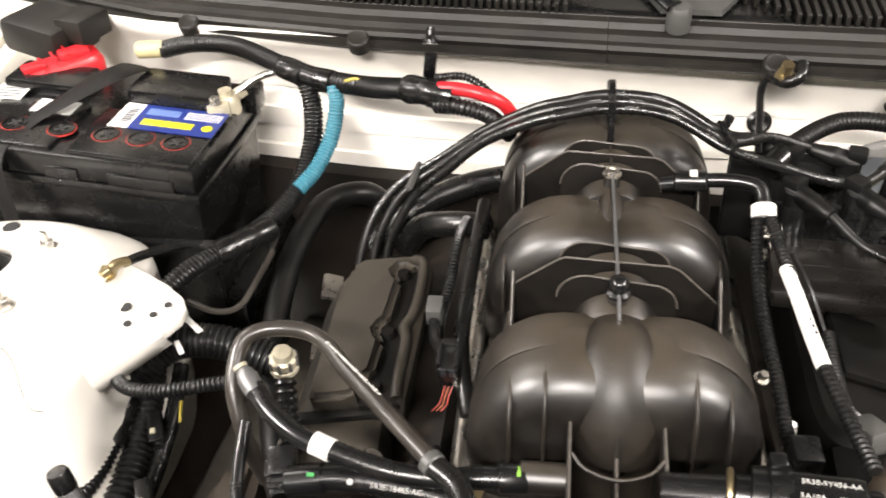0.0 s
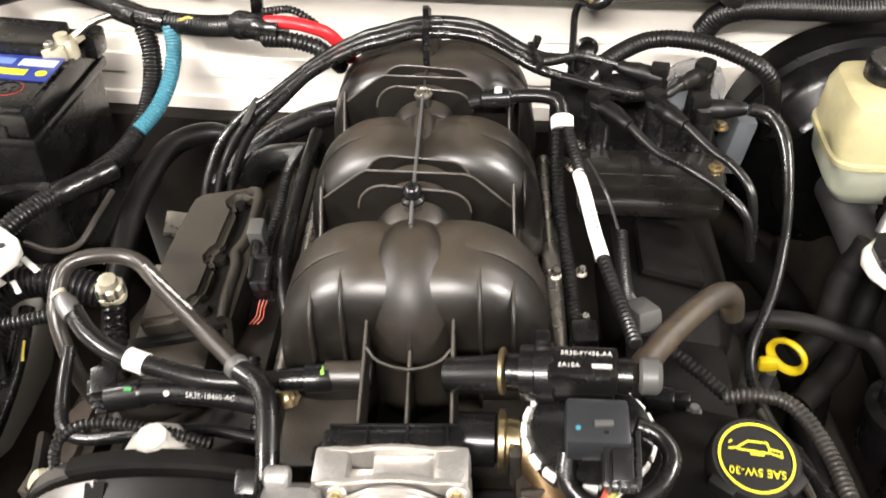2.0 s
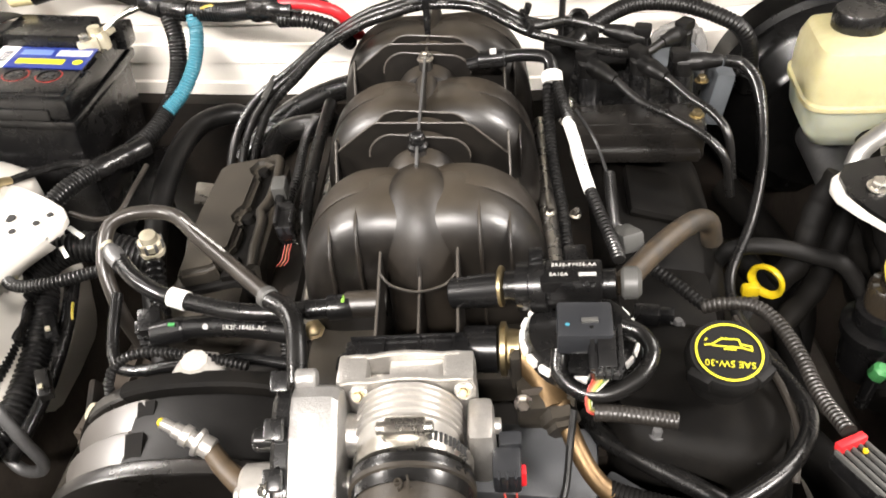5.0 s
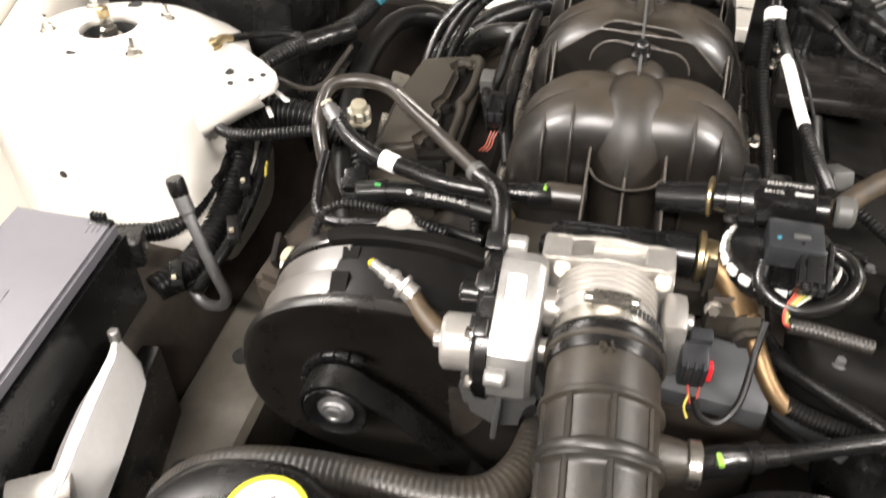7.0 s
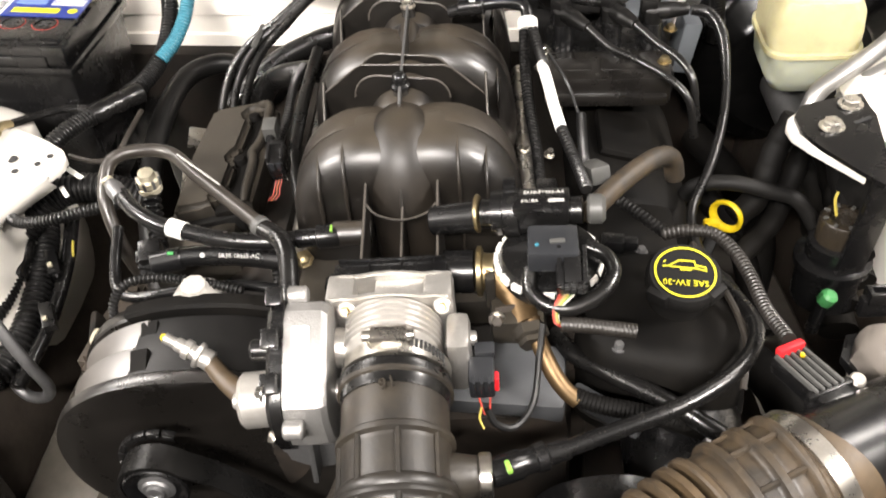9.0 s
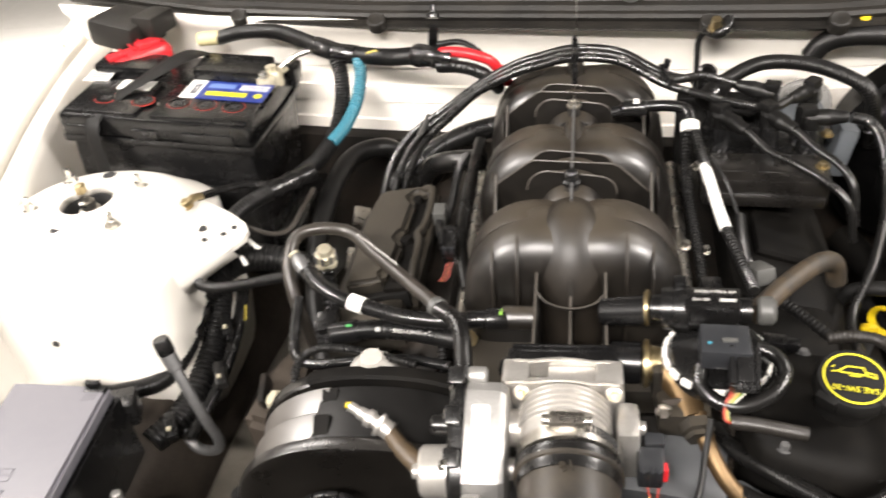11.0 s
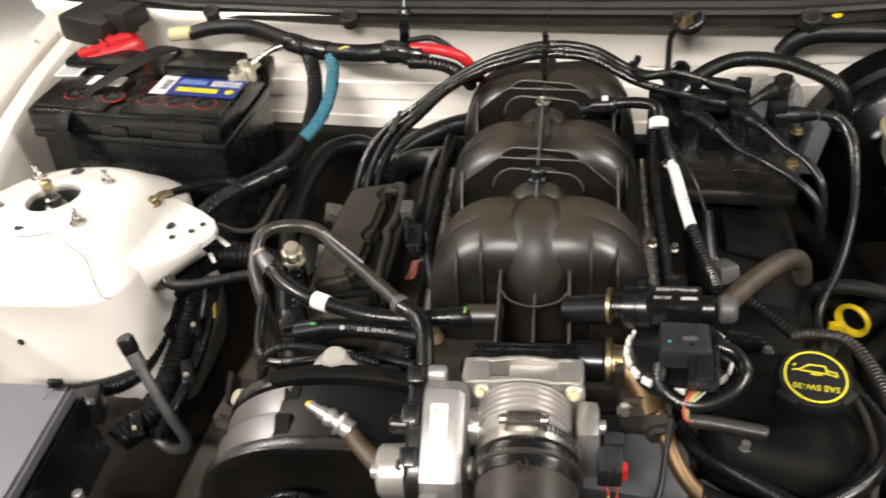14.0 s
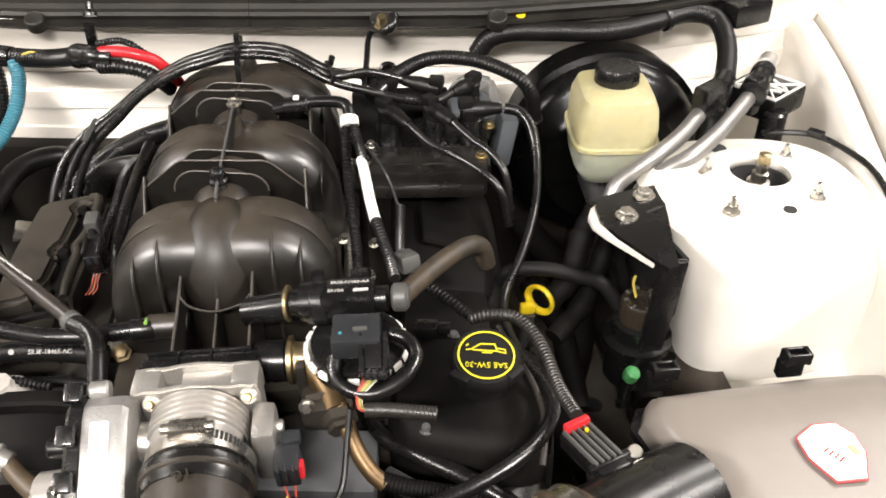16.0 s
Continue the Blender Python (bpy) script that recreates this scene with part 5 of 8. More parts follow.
part("pipe", tube(B(), [(0.112, -0.308, 0.84), (0.15, -0.295, 0.842), (0.20, -0.275, 0.842), (0.243, -0.245, 0.84), (0.268, -0.205, 0.834), (0.266, -0.165, 0.828), (0.256, -0.125, 0.82), (0.252, -0.07, 0.812), (0.258, -0.03, 0.815), (0.285, 0.02, 0.83), (0.306, 0.075, 0.845), (0.314, 0.115, 0.870), (0.313, 0.146, 0.896), (0.303, 0.164, 0.908), (0.286, 0.1685, 0.912)], 0.0060, 14, taper=lambda q: float(np.interp(q, [0, 0.38, 0.5, 0.86, 0.92, 1], [1, 1, 0.74, 0.74, 1, 1]))), GLOSSY, bp)
part("connector", lathe(B(), (0.064, -0.323, 0.838), (0.95, 0.3, 0.03), [(0.008, 0), (0.0100, 0.002), (0.0100, 0.022), (0.0085, 0.024), (0.0085, 0.032), (0.0098, 0.033), (0.0098, 0.040), (0.0075, 0.042), (0.007, 0.056)], 24), PLASTIC, bp)
part("lime_clip", box(B(), (0.077, -0.324, 0.8470), (0.0035, 0.009, 0.004), 0.001, (0, 0, 17)), LIME, bp, "lime green locking clip")

# ---- purge valve ----
pv = thing("purge_valve", (0.10, -0.135, 0.90), "black purge valve with printed part number", "purge valve")
AX = Vector((0.985, -0.14, 0.10)).normalized()
bm = B()
lathe(bm, (0.066, -0.128, 0.900), AX, [(0.012, 0), (0.012, 0.008), (0.018, 0.009), (0.018, 0.018), (0.0195, 0.019), (0.0195, 0.030), (0.017, 0.031), (0.017, 0.066), (0.011, 0.068), (0.011, 0.078)], 10)
part("body", bm, GLOSSY, pv)
bm = B()
box(bm, (0.112, -0.139, 0.913), (0.042, 0.025, 0.018), 0.003, (0, -5, -8))
box(bm, (0.088, -0.120, 0.916), (0.010, 0.010, 0.018), 0.002)
pl = part("coil_cover", bm, PLASTIC, pv)
face = pose(0.113, -0.1392, 0.9226, 0, -5, -8)
lettering("5R3E-9Y456-AA", face @ Matrix.Translation((0, 0.005, 0.0004)), 0.0047, PRINT_DIM, pl)
lettering("5A10A", face @ Matrix.Translation((-0.010, -0.005, 0.0004)), 0.0047, PRINT_DIM, pl)
bm = B()
box(bm, (0.122, -0.1455, 0.9237), (0.012, 0.0035, 0.0005), 0, (0, -5, -8))
part("maker_bar", bm, PRINT_DIM, pl)
part("retainer", lathe(B(), (0.061, -0.127, 0.8995), AX, [(0.0135, 0), (0.0152, 0.001), (0.0152, 0.003), (0.0135, 0.004)], 20), BRASS, pv, "pale gold retaining ring")
part("clear_cap", lathe(B(), (0.146, -0.140, 0.909), (1, -0.1, 0.05), [(0.009, 0), (0.0115, 0.002), (0.0115, 0.011), (0.008, 0.014), (0.0, 0.014)], 22), GREY_PLASTIC, pv, "grey vacuum cap")
ph = thing("purge_hose", (0.19, -0.06, 0.86), "grey-black rubber hose to the purge valve", "rubber hose")
part("hose", tube(B(), [(0.150, -0.118, 0.886), (0.172, -0.088, 0.884), (0.198, -0.058, 0.882), (0.222, -0.034, 0.877), (0.235, -0.024, 0.866), (0.240, -0.022, 0.845)], 0.0090, 16), DUSTY, ph)

part("lower_hose", tube(B(), [(0.258, 0.018, 0.785), (0.270, 0.006, 0.812), (0.30, -0.004, 0.820), (0.335, -0.010, 0.812), (0.362, -0.012, 0.800), (0.385, -0.02, 0.765)], 0.0075, 12), MATTE, ph)

# ---- pressure sensor on its bracket ----
ps = thing("pressure_sensor", (0.115, -0.19, 0.86), "black pressure sensor with wired connector and rubber hose loop", "sensor")
part("body", box(B(), (0.117, -0.178, 0.905), (0.037, 0.033, 0.018), 0.003, (0, 0, -3)), SLATE, ps)
part("paint_dot", lathe(B(), (0.105, -0.184, 0.9142), (0, 0, 1), [(0.0016, 0), (0.0016, 0.0005)], 10), BLUE_TUBE, ps, "blue paint dot")
part("raised_bar", box(B(), (0.120, -0.181, 0.9145), (0.011, 0.004, 0.002), 0.0005), GREY_PLASTIC, ps)
bm = B()
box(bm, (0.129, -0.195, 0.894), (0.023, 0.030, 0.023), 0.003, (25, 0, -3))
box(bm, (0.129, -0.200, 0.906), (0.012, 0.025, 0.005), 0.001, (25, 0, -3))
for s in (-1, 1):
    box(bm, (0.129 + s * 0.009, -0.198, 0.905), (0.003, 0.030, 0.008), 0.0008, (25, 0, -3))
part("plug", bm, PLASTIC, ps)
for k in range(4):
    part("plug_rib", box(B(), (0.1215 + k * 0.005, -0.2075, 0.8985), (0.0016, 0.016, 0.012), 0.0004, (25, 0, -3)), PLASTIC, ps)
part("plug_slot", box(B(), (0.129, -0.2125, 0.8945), (0.017, 0.002, 0.008), 0.0003, (25, 0, -3)), HOLE, ps, "dark open slot")
for k, c in enumerate(("red", "orange", "tan", "yellow", "green", "white")):
    part("wire", tube(B(), [(0.122 + k * 0.0024, -0.203, 0.888), (0.1190 + k * 0.0020, -0.209, 0.886), (0.1145 + k * 0.0010, -0.2155, 0.880), (0.1150 + k * 0.0006, -0.2215 + k * 0.0006, 0.872), (0.1205, -0.2225 + k * 0.0008, 0.869)], 0.0008, 6), WIRES[c], ps)
part("hose_loop", tube(B(), [(0.100, -0.186, 0.893), (0.099, -0.199, 0.884), (0.111, -0.210, 0.878), (0.130, -0.212, 0.877), (0.151, -0.203, 0.882), (0.161, -0.187, 0.889), (0.155, -0.173, 0.893), (0.142, -0.168, 0.896)], 0.0058, 14), RUBBER, ps)
part("sleeve", loom(B(), [(0.1195, -0.2205, 0.869), (0.136, -0.2215, 0.868), (0.156, -0.224, 0.866), (0.173, -0.226, 0.864)], 0.0070, 0.0030, 0.0002), LOOM_GREY, ps)
eg = thing("egr_valve", (0.10, -0.18, 0.84), "gold zinc exhaust recirculation valve with segmented rim", "valve")
part("diaphragm", lathe(B(), (0.1160, -0.160, 0.860), (0.05, -0.1, 1), [(0.028, 0), (0.038, 0.006), (0.0395, 0.012), (0.0395, 0.020), (0.037, 0.026), (0.02, 0.030), (0, 0.030)], 40), GLOSSY, eg, "black domed diaphragm")
for k in range(17):
    a = radians(140 + k * 18)
    part("rim_tab", box(B(), (0.1155 + 0.0400 * math.cos(a), -0.160 + 0.0400 * math.sin(a), 0.878), (0.0040, 0.0090, 0.006), 0.001, (0, 0, math.degrees(a))), WHITE_LABEL, eg, "pale crimped rim tab")
bm = B()
box(bm, (0.090, -0.180, 0.838), (0.042, 0.040, 0.024), 0.006)
box(bm, (0.070, -0.158, 0.855), (0.008, 0.030, 0.032), 0.003)
lathe(bm, (0.098, -0.198, 0.842), (0.2, -1, -0.3), [(0.014, 0), (0.014, 0.008), (0.011, 0.010), (0.011, 0.014)], 6)
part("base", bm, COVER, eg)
part("inlet", lathe(B(), (0.034, -0.150, 0.860), (1, -0.06, 0.02), [(0.0175, 0), (0.0175, 0.024), (0.014, 0.025)], 28), PLASTIC, eg, "black inlet collar")
part("flange_ring", lathe(B(), (0.0595, -0.152, 0.861), (1, -0.06, 0.02), [(0.0165, 0), (0.0200, 0.001), (0.0200, 0.0045), (0.0150, 0.006), (0.0140, 0.014), (0.012, 0.015)], 28), BRASS, eg, "gold zinc flange ring")
part("elbow", tube(B(), [(0.070, -0.154, 0.860), (0.084, -0.163, 0.853), (0.093, -0.178, 0.845), (0.097, -0.194, 0.840)], 0.0125, 18), RUSTY, eg, "brown heat-tinted elbow")
part("bracket_plate", box(B(), (0.088, -0.188, 0.843), (0.030, 0.003, 0.024), 0.001, (-20, 0, 6)), BROWN_DIRT, eg, "dirty brown bracket plate")
part("plate_bolt", hexbolt(B(), (0.074, -0.1925, 0.848), (0, -0.9, 0.4), 0.0045), STEEL, eg)
part("brass_nut", lathe(B(), (0.068, -0.160, 0.862), (-1, -0.3, 0.1), [(0.010, 0), (0.010, 0.003), (0.007, 0.004), (0.007, 0.006)], 24), BRASS, eg, "brass nut")
part("pipe", tube(B(), [(0.101, -0.192, 0.846), (0.106, -0.212, 0.836), (0.114, -0.228, 0.824), (0.1235, -0.238, 0.814), (0.131, -0.242, 0.809)], 0.0068, 16), RUSTY, eg, "brown heat-tinted pipe")
part("braid", loom(B(), [(0.129, -0.240, 0.811), (0.148, -0.245, 0.806), (0.19, -0.252, 0.798), (0.225, -0.25, 0.775)], 0.0088, 0.0032, 0.0006), DEEP, eg, "woven sleeve")

# ---- valve covers ----
vl = thing("valve_cover", (-0.21, 0.09, 0.74), "dusty black plastic valve cover with moulded grip recess", "valve cover", "valve covers")
bm = B()
loft(bm, [rounded(-0.207 + dx, 0.0885, z, hx, hy, 7, 48, 0.03, slope=(0.14, 0.0)) for z, hx, hy, dx in ((0.735, 0.056, 0.104, -0.010), (0.780, 0.051, 0.098, -0.006), (0.802, 0.046, 0.094, 0.001), (0.810, 0.042, 0.090, 0.003))])
part("shell", bm, COVER, vl)
# flat top plate whose inner side is notched by three lobes, then a deep channel and the hooked rim
VM = pose(-0.207, 0, 0.797, 0, -8, 0)
top_edge = [(-0.234, -0.006), (-0.199, -0.004), (-0.191, 0.003), (-0.195, 0.010), (-0.191, 0.017), (-0.184, 0.024), (-0.183, 0.062), (-0.188, 0.067), (-0.191, 0.075), (-0.188, 0.083), (-0.183, 0.088), (-0.181, 0.142), (-0.186, 0.148), (-0.189, 0.156), (-0.185, 0.163), (-0.178, 0.164), (-0.169, 0.158), (-0.160, 0.166), (-0.166, 0.178), (-0.222, 0.178), (-0.234, 0.169), (-0.2385, 0.09)]
part("top_plate", prism(B(), [(x + 0.207, y) for x, y in top_edge], VM, 0.0300, 0.0055, 3), COVER, vl, "flat dusty top")
# Near-black floor and notch discs paint the shade inside the channel.
part("channel_floor", box(B(), (-0.179, 0.079, 0.817), (0.034, 0.170, 0.006), 0.001, (0, -8, 0)), DEEP, vl, "near-black channel floor with its shade in the colour")
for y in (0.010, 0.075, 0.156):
    part("lobe", lathe(B(), (-0.1835, y, 0.812), (-0.14, 0, 1), [(0.0066, 0), (0.0066, 0.011), (0.0055, 0.0135), (0, 0.0140)], 20), DEEP, vl, "near-black disc painting shade in a channel notch")
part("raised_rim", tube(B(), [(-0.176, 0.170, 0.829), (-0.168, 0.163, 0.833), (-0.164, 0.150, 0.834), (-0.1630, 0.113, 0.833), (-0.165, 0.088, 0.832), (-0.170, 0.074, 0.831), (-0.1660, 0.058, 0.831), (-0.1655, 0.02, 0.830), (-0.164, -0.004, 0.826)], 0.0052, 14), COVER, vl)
part("rim_wall", box(B(), (-0.1625, 0.078, 0.810), (0.008, 0.165, 0.036), 0.003, (0, 8, 0)), COVER, vl)
part("front_step", box(B(), (-0.213, -0.030, 0.778), (0.090, 0.046, 0.055), 0.012, (0, -8, 4)), COVER, vl)
# Black box drawn in place of the dark gap before the step.
part("gap_strip", box(B(), (-0.212, -0.0075, 0.800), (0.088, 0.010, 0.020), 0.002, (0, -8, 4)), MATTE, vl, "black strip standing in for the dark gap at the step")
part("flange_bolt", hexbolt(B(), (-0.175, -0.06, 0.818), (0.2, -0.3, 1), 0.007), STEEL, vl)
vr = thing("valve_cover", (0.21, 0.02, 0.74), "black plastic valve cover carrying the oil filler", "valve cover", "valve covers")
bm = B()
loft(bm, [rounded(0.212, 0.09, z, hx, hy, 6, 40, -0.05, slope=(-0.30, 0.0)) for z, hx, hy in ((0.745, 0.062, 0.118), (0.785, 0.060, 0.116), (0.806, 0.055, 0.110), (0.812, 0.048, 0.102))])
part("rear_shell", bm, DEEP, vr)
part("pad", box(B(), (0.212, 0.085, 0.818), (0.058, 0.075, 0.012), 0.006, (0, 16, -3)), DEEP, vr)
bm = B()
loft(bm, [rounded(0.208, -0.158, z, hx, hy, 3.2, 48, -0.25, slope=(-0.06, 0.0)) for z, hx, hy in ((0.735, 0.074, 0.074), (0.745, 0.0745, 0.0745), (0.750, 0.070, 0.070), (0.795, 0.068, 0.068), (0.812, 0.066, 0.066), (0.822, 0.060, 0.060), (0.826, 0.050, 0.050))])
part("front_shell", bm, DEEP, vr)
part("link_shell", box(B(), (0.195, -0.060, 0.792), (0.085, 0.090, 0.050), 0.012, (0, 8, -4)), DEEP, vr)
bm = B()
box(bm, (0.176, -0.092, 0.829), (0.020, 0.014, 0.016), 0.002, (0, 0, -12))
box(bm, (0.192, -0.091, 0.828), (0.012, 0.010, 0.010), 0.002, (0, 0, -12))
part("clip_block", bm, PLASTIC, vr)
for a in (-70, -20, 30):
    c, q = math.cos(radians(a)), math.sin(radians(a))
    part("rib", box(B(), (0.208 + 0.069 * c, -0.158 + 0.069 * q, 0.785), (0.006, 0.005, 0.060), 0.0015, (0, 0, a)), BOOT, vr)
for x, y in ((0.152, -0.095), (0.166, -0.205), (0.200, -0.098)):
    part("flange_bolt", hexbolt(B(), (x, y, 0.823), (0, 0, 1), 0.0038), DULL_ALLOY, vr)
oc = thing("oil_filler_cap", (0.218, -0.164, 0.83), "black oil filler cap with yellow printed oil can and grade", "oil cap")
CAPN = Vector((0.02, -0.22, 1)).normalized()
CAPP = Vector((0.218, -0.162, 0.836))
bm = B()
lathe(bm, CAPP, CAPN, [(0.022, -0.016), (0.022, 0.010), (0.0278, 0.014), (0.0288, 0.018), (0.0288, 0.026), (0.0266, 0.0295), (0.0, 0.030)], 40)
for q in (-1, 1):
    box(bm, (0.218 + q * 0.021, -0.183, 0.855), (0.018, 0.009, 0.013), 0.003, (12, 0, q * 42))
part("cap", bm, MATTE, oc)
PM = Matrix.Translation(CAPP + CAPN * 0.0302) @ Vector((0, 0, 1)).rotation_difference(CAPN).to_matrix().to_4x4() @ pose(0, 0, 0, 0, 0, 173)
bm = B()
R1, R2, n = 0.0234, 0.0217, 48
vo = [[bm.verts.new(PM @ Vector((R * math.cos(2 * math.pi * k / n), R * math.sin(2 * math.pi * k / n), 0.0003))) for k in range(n)] for R in (R1, R2)]
for k in range(n):
    q = (k + 1) % n
    bm.faces.new((vo[0][k], vo[0][q], vo[1][q], vo[1][k]))
part("printed_ring", bm, YELLOW_PRINT, oc)
bm = B()
CAN = [(-112, 30, -82, 35), (-82, 35, -32, 72), (-32, 72, 48, 72), (48, 72, 60, 26), (60, 26, -74, 30), (60, 26, 108, 14), (108, 14, 105, 38), (105, 38, 54, 46), (-8, 28, 0, 14), (-22, 14, 30, 14), (-110, 58, -102, 66)]
for u0, v0, u1, v1 in CAN:
    a, b = Vector((-u0, -v0)) * 0.000145, Vector((-u1, -v1)) * 0.000145
    d, c = b - a, (a + b) / 2
    bmesh.ops.create_cube(bm, size=1.0, matrix=PM @ pose(c.x, c.y, 0.0003, 0, 0, math.degrees(math.atan2(d.y, d.x))) @ Matrix.Diagonal((d.length + 0.0010, 0.0013, 0.0003, 1)))
part("oil_can_sign", bm, YELLOW_PRINT, oc)
lettering("SAE 5W-30", PM @ Matrix.Translation((0, 0.0095, 0.0002)), 0.0072, YELLOW_PRINT, oc)

# ---- coil pack and plug leads ----
cp = thing("coil_pack", (0.215, 0.13, 0.80), "black ignition coil pack with six lead towers", "coil pack")
part("base", box(B(), (0.205, 0.190, 0.850), (0.132, 0.120, 0.030), 0.006, (0, 0, -4)), PLASTIC, cp)
part("body", box(B(), (0.1985, 0.1365, 0.858), (0.126, 0.058, 0.030), 0.004, (0, 0, -5)), DRUM, cp, "brown-black moulded body")
for x, w in ((0.162, 0.042), (0.222, 0.060)):
    part("panel_line", box(B(), (x, 0.136 - (x - 0.2) * 0.09, 0.8733), (w, 0.022, 0.0012), 0.0004, (0, 0, -5)), DRUM, cp)
part("step", box(B(), (0.195, 0.1065, 0.850), (0.120, 0.010, 0.012), 0.003, (0, 0, -5)), DRUM, cp)
# Made-up dark box that hides the white firewall behind the coils.
part("dark_filler", box(B(), (0.176, 0.270, 0.846), (0.115, 0.018, 0.092), 0.004, (0, 0, -4)), MATTE, cp)
TOW = [(0.157, 0.178), (0.207, 0.177), (0.247, 0.170), (0.160, 0.236), (0.213, 0.231), (0.257, 0.232)]
for x, y in TOW:
    bm = B()
    lathe(bm, (x, y, 0.860), (0, 0, 1), [(0.016, 0), (0.0150, 0.010), (0.0118, 0.012), (0.0105, 0.040), (0.0095, 0.042)], 18)
    part("lead_tower", bm, PLASTIC, cp)
for x in (0.172, 0.229):
    part("dust_patch", box(B(), (x, 0.158, 0.8665), (0.024, 0.010, 0.002), 0.0008), YELLOW, cp, "dull yellow label")
for x, y in ((0.137, 0.170), (0.256, 0.133), (0.274, 0.20)):
    part("mount_bolt", hexbolt(B(), (x, y, 0.8735), (0, 0, 1), 0.0050), BRASS if x > 0.25 else STEEL, cp)


def boot(x, y, dirn, parent, tall=0.03):
    d = Vector(dirn).normalized()
    bm = B()
    cyl(bm, (x, y, 0.892), (x, y, 0.892 + tall - 0.006), 0.0100, bev=0.002, seg=18)
    p = Vector((x, y, 0.912))
    q = p + d * 0.036
    lathe(bm, p, d, [(0.0084, -0.007), (0.0092, 0.0), (0.0088, 0.014), (0.0092, 0.015), (0.0088, 0.018), (0.0066, 0.030), (0.0068, 0.031), (0.0054, 0.036)], 16)
    box(bm, tuple(p + Vector((0, 0, 0.008)) - d * 0.004), (0.017, 0.015, 0.012), 0.003, (0, 0, math.degrees(math.atan2(d.y, d.x))))
    part("boot", bm, BOOT, parent, "ribbed rubber boot")
    return q


# three leads pass forward, three sweep over the manifold to the far bank
FRONT = [((0, (0.62, -0.78, -0.10)), [(0.200, 0.128, 0.896), (0.222, 0.112, 0.891), (0.250, 0.084, 0.884), (0.268, 0.067, 0.868), (0.276, 0.060, 0.83)]), ((1, (0.55, -0.83, -0.06)), [(0.246, 0.124, 0.899), (0.262, 0.107, 0.893), (0.274, 0.087, 0.880), (0.280, 0.074, 0.84)])]
for (k, d), pts in FRONT:
    wl = thing("plug_lead", (TOW[k][0], TOW[k][1], 0.89), "black spark plug lead with rubber boot", "plug lead", "plug leads")
    q = boot(*TOW[k], d, wl)
    part("lead", tube(B(), [tuple(q)] + pts, 0.0040, 12), RUBBER, wl)
for k, off in ((3, 0), (4, 1), (5, 2)):
    x0, y0 = TOW[k]
    d = ((-0.75, 0.64, 0.18), (-0.95, 0.30, 0.16), (-0.70, -0.71, 0.10))[off]
    wl = thing("plug_lead", (x0, y0, 0.89), "black spark plug lead sweeping over the manifold", "plug lead", "plug leads")
    q = boot(x0, y0, d, wl)
    o = off * 0.0135
    arc = [(0.098, 0.220 - o, 0.944), (0.05, 0.238 - o, 0.964), (0.0, 0.243 - o, 0.9685), (-0.04, 0.249 - o, 0.958), (-0.070, 0.256 - o, 0.946), (-0.115, 0.263 - o * 0.9, 0.919), (-0.160 + o * 0.3, 0.264 - o * 0.9, 0.886), (-0.200 + o * 0.7, 0.258 - o * 0.7, 0.860), (-0.226 + o, 0.243 - o * 0.3, 0.834), (-0.241 + o, 0.222, 0.80), (-0.246 + o, 0.20, 0.76)]
    if off == 2:
        arc = [(0.212, 0.191, 0.914), (0.180, 0.186, 0.920), (0.140, 0.187, 0.932)] + arc
    elif off == 1:
        arc = [(0.140, 0.232, 0.934)] + arc
    part("lead", tube(B(), [tuple(q)] + arc, 0.0047, 12), RUBBER, wl)
    bm = B()
    path = resample(spline(arc, 0.004), 0.004)
    for i in range(6, len(path) - 20, 9):
        p, t = path[i], (path[i + 1] - path[i]).normalized()
        for w in (0, 1, 2):
            c = path[i + w] + Vector((0, -0.0030, 0.0038))
            ang = math.degrees(math.atan2(t.y, t.x))
            box(bm, tuple(c), (0.0032, 0.0011, 0.0004), 0, (45, math.degrees(-math.asin(t.z)), ang))
    tagged(part("lead_print", bm, FAINT_INK, wl), "faint pale print along the lead", kind="stuff")
boot(*TOW[2], (1, -0.03, 0.0), bp)
sep = thing("lead_separator", (0.0, 0.235, 0.95), "black plastic lead separator and ties", "lead separator")
bm = B()
box(bm, (0.0, 0.232, 0.964), (0.007, 0.046, 0.026), 0.002)
box(bm, (0.0, 0.232, 0.980), (0.006, 0.008, 0.014), 0.0015)
box(bm, (0.0, 0.205, 0.935), (0.006, 0.008, 0.05), 0.0015)
part("comb", bm, PLASTIC, sep)
part("comb", box(B(), (0.098, 0.208, 0.948), (0.006, 0.042, 0.010), 0.002, (0, 20, 12)), PLASTIC, sep)
part("comb_tab", box(B(), (0.100, 0.222, 0.955), (0.006, 0.007, 0.011), 0.0015, (0, 20, 12)), PLASTIC, sep)
part("comb", box(B(), (-0.186, 0.249, 0.873), (0.006, 0.042, 0.006), 0.002, (8, -35, -12)), GREY_PLASTIC, sep, "grey tie")

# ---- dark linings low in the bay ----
# Added sheet that darkens the lower white firewall in place of deep shade.
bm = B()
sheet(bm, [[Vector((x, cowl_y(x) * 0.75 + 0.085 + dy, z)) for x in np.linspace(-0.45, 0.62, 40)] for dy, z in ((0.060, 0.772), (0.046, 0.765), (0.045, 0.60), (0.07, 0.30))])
thicken(single("firewall_shade", bm, BAY_DARK, "near-black sheet added for the deep shade on the lower firewall", "sound pad", kind="structure"), 0.006)
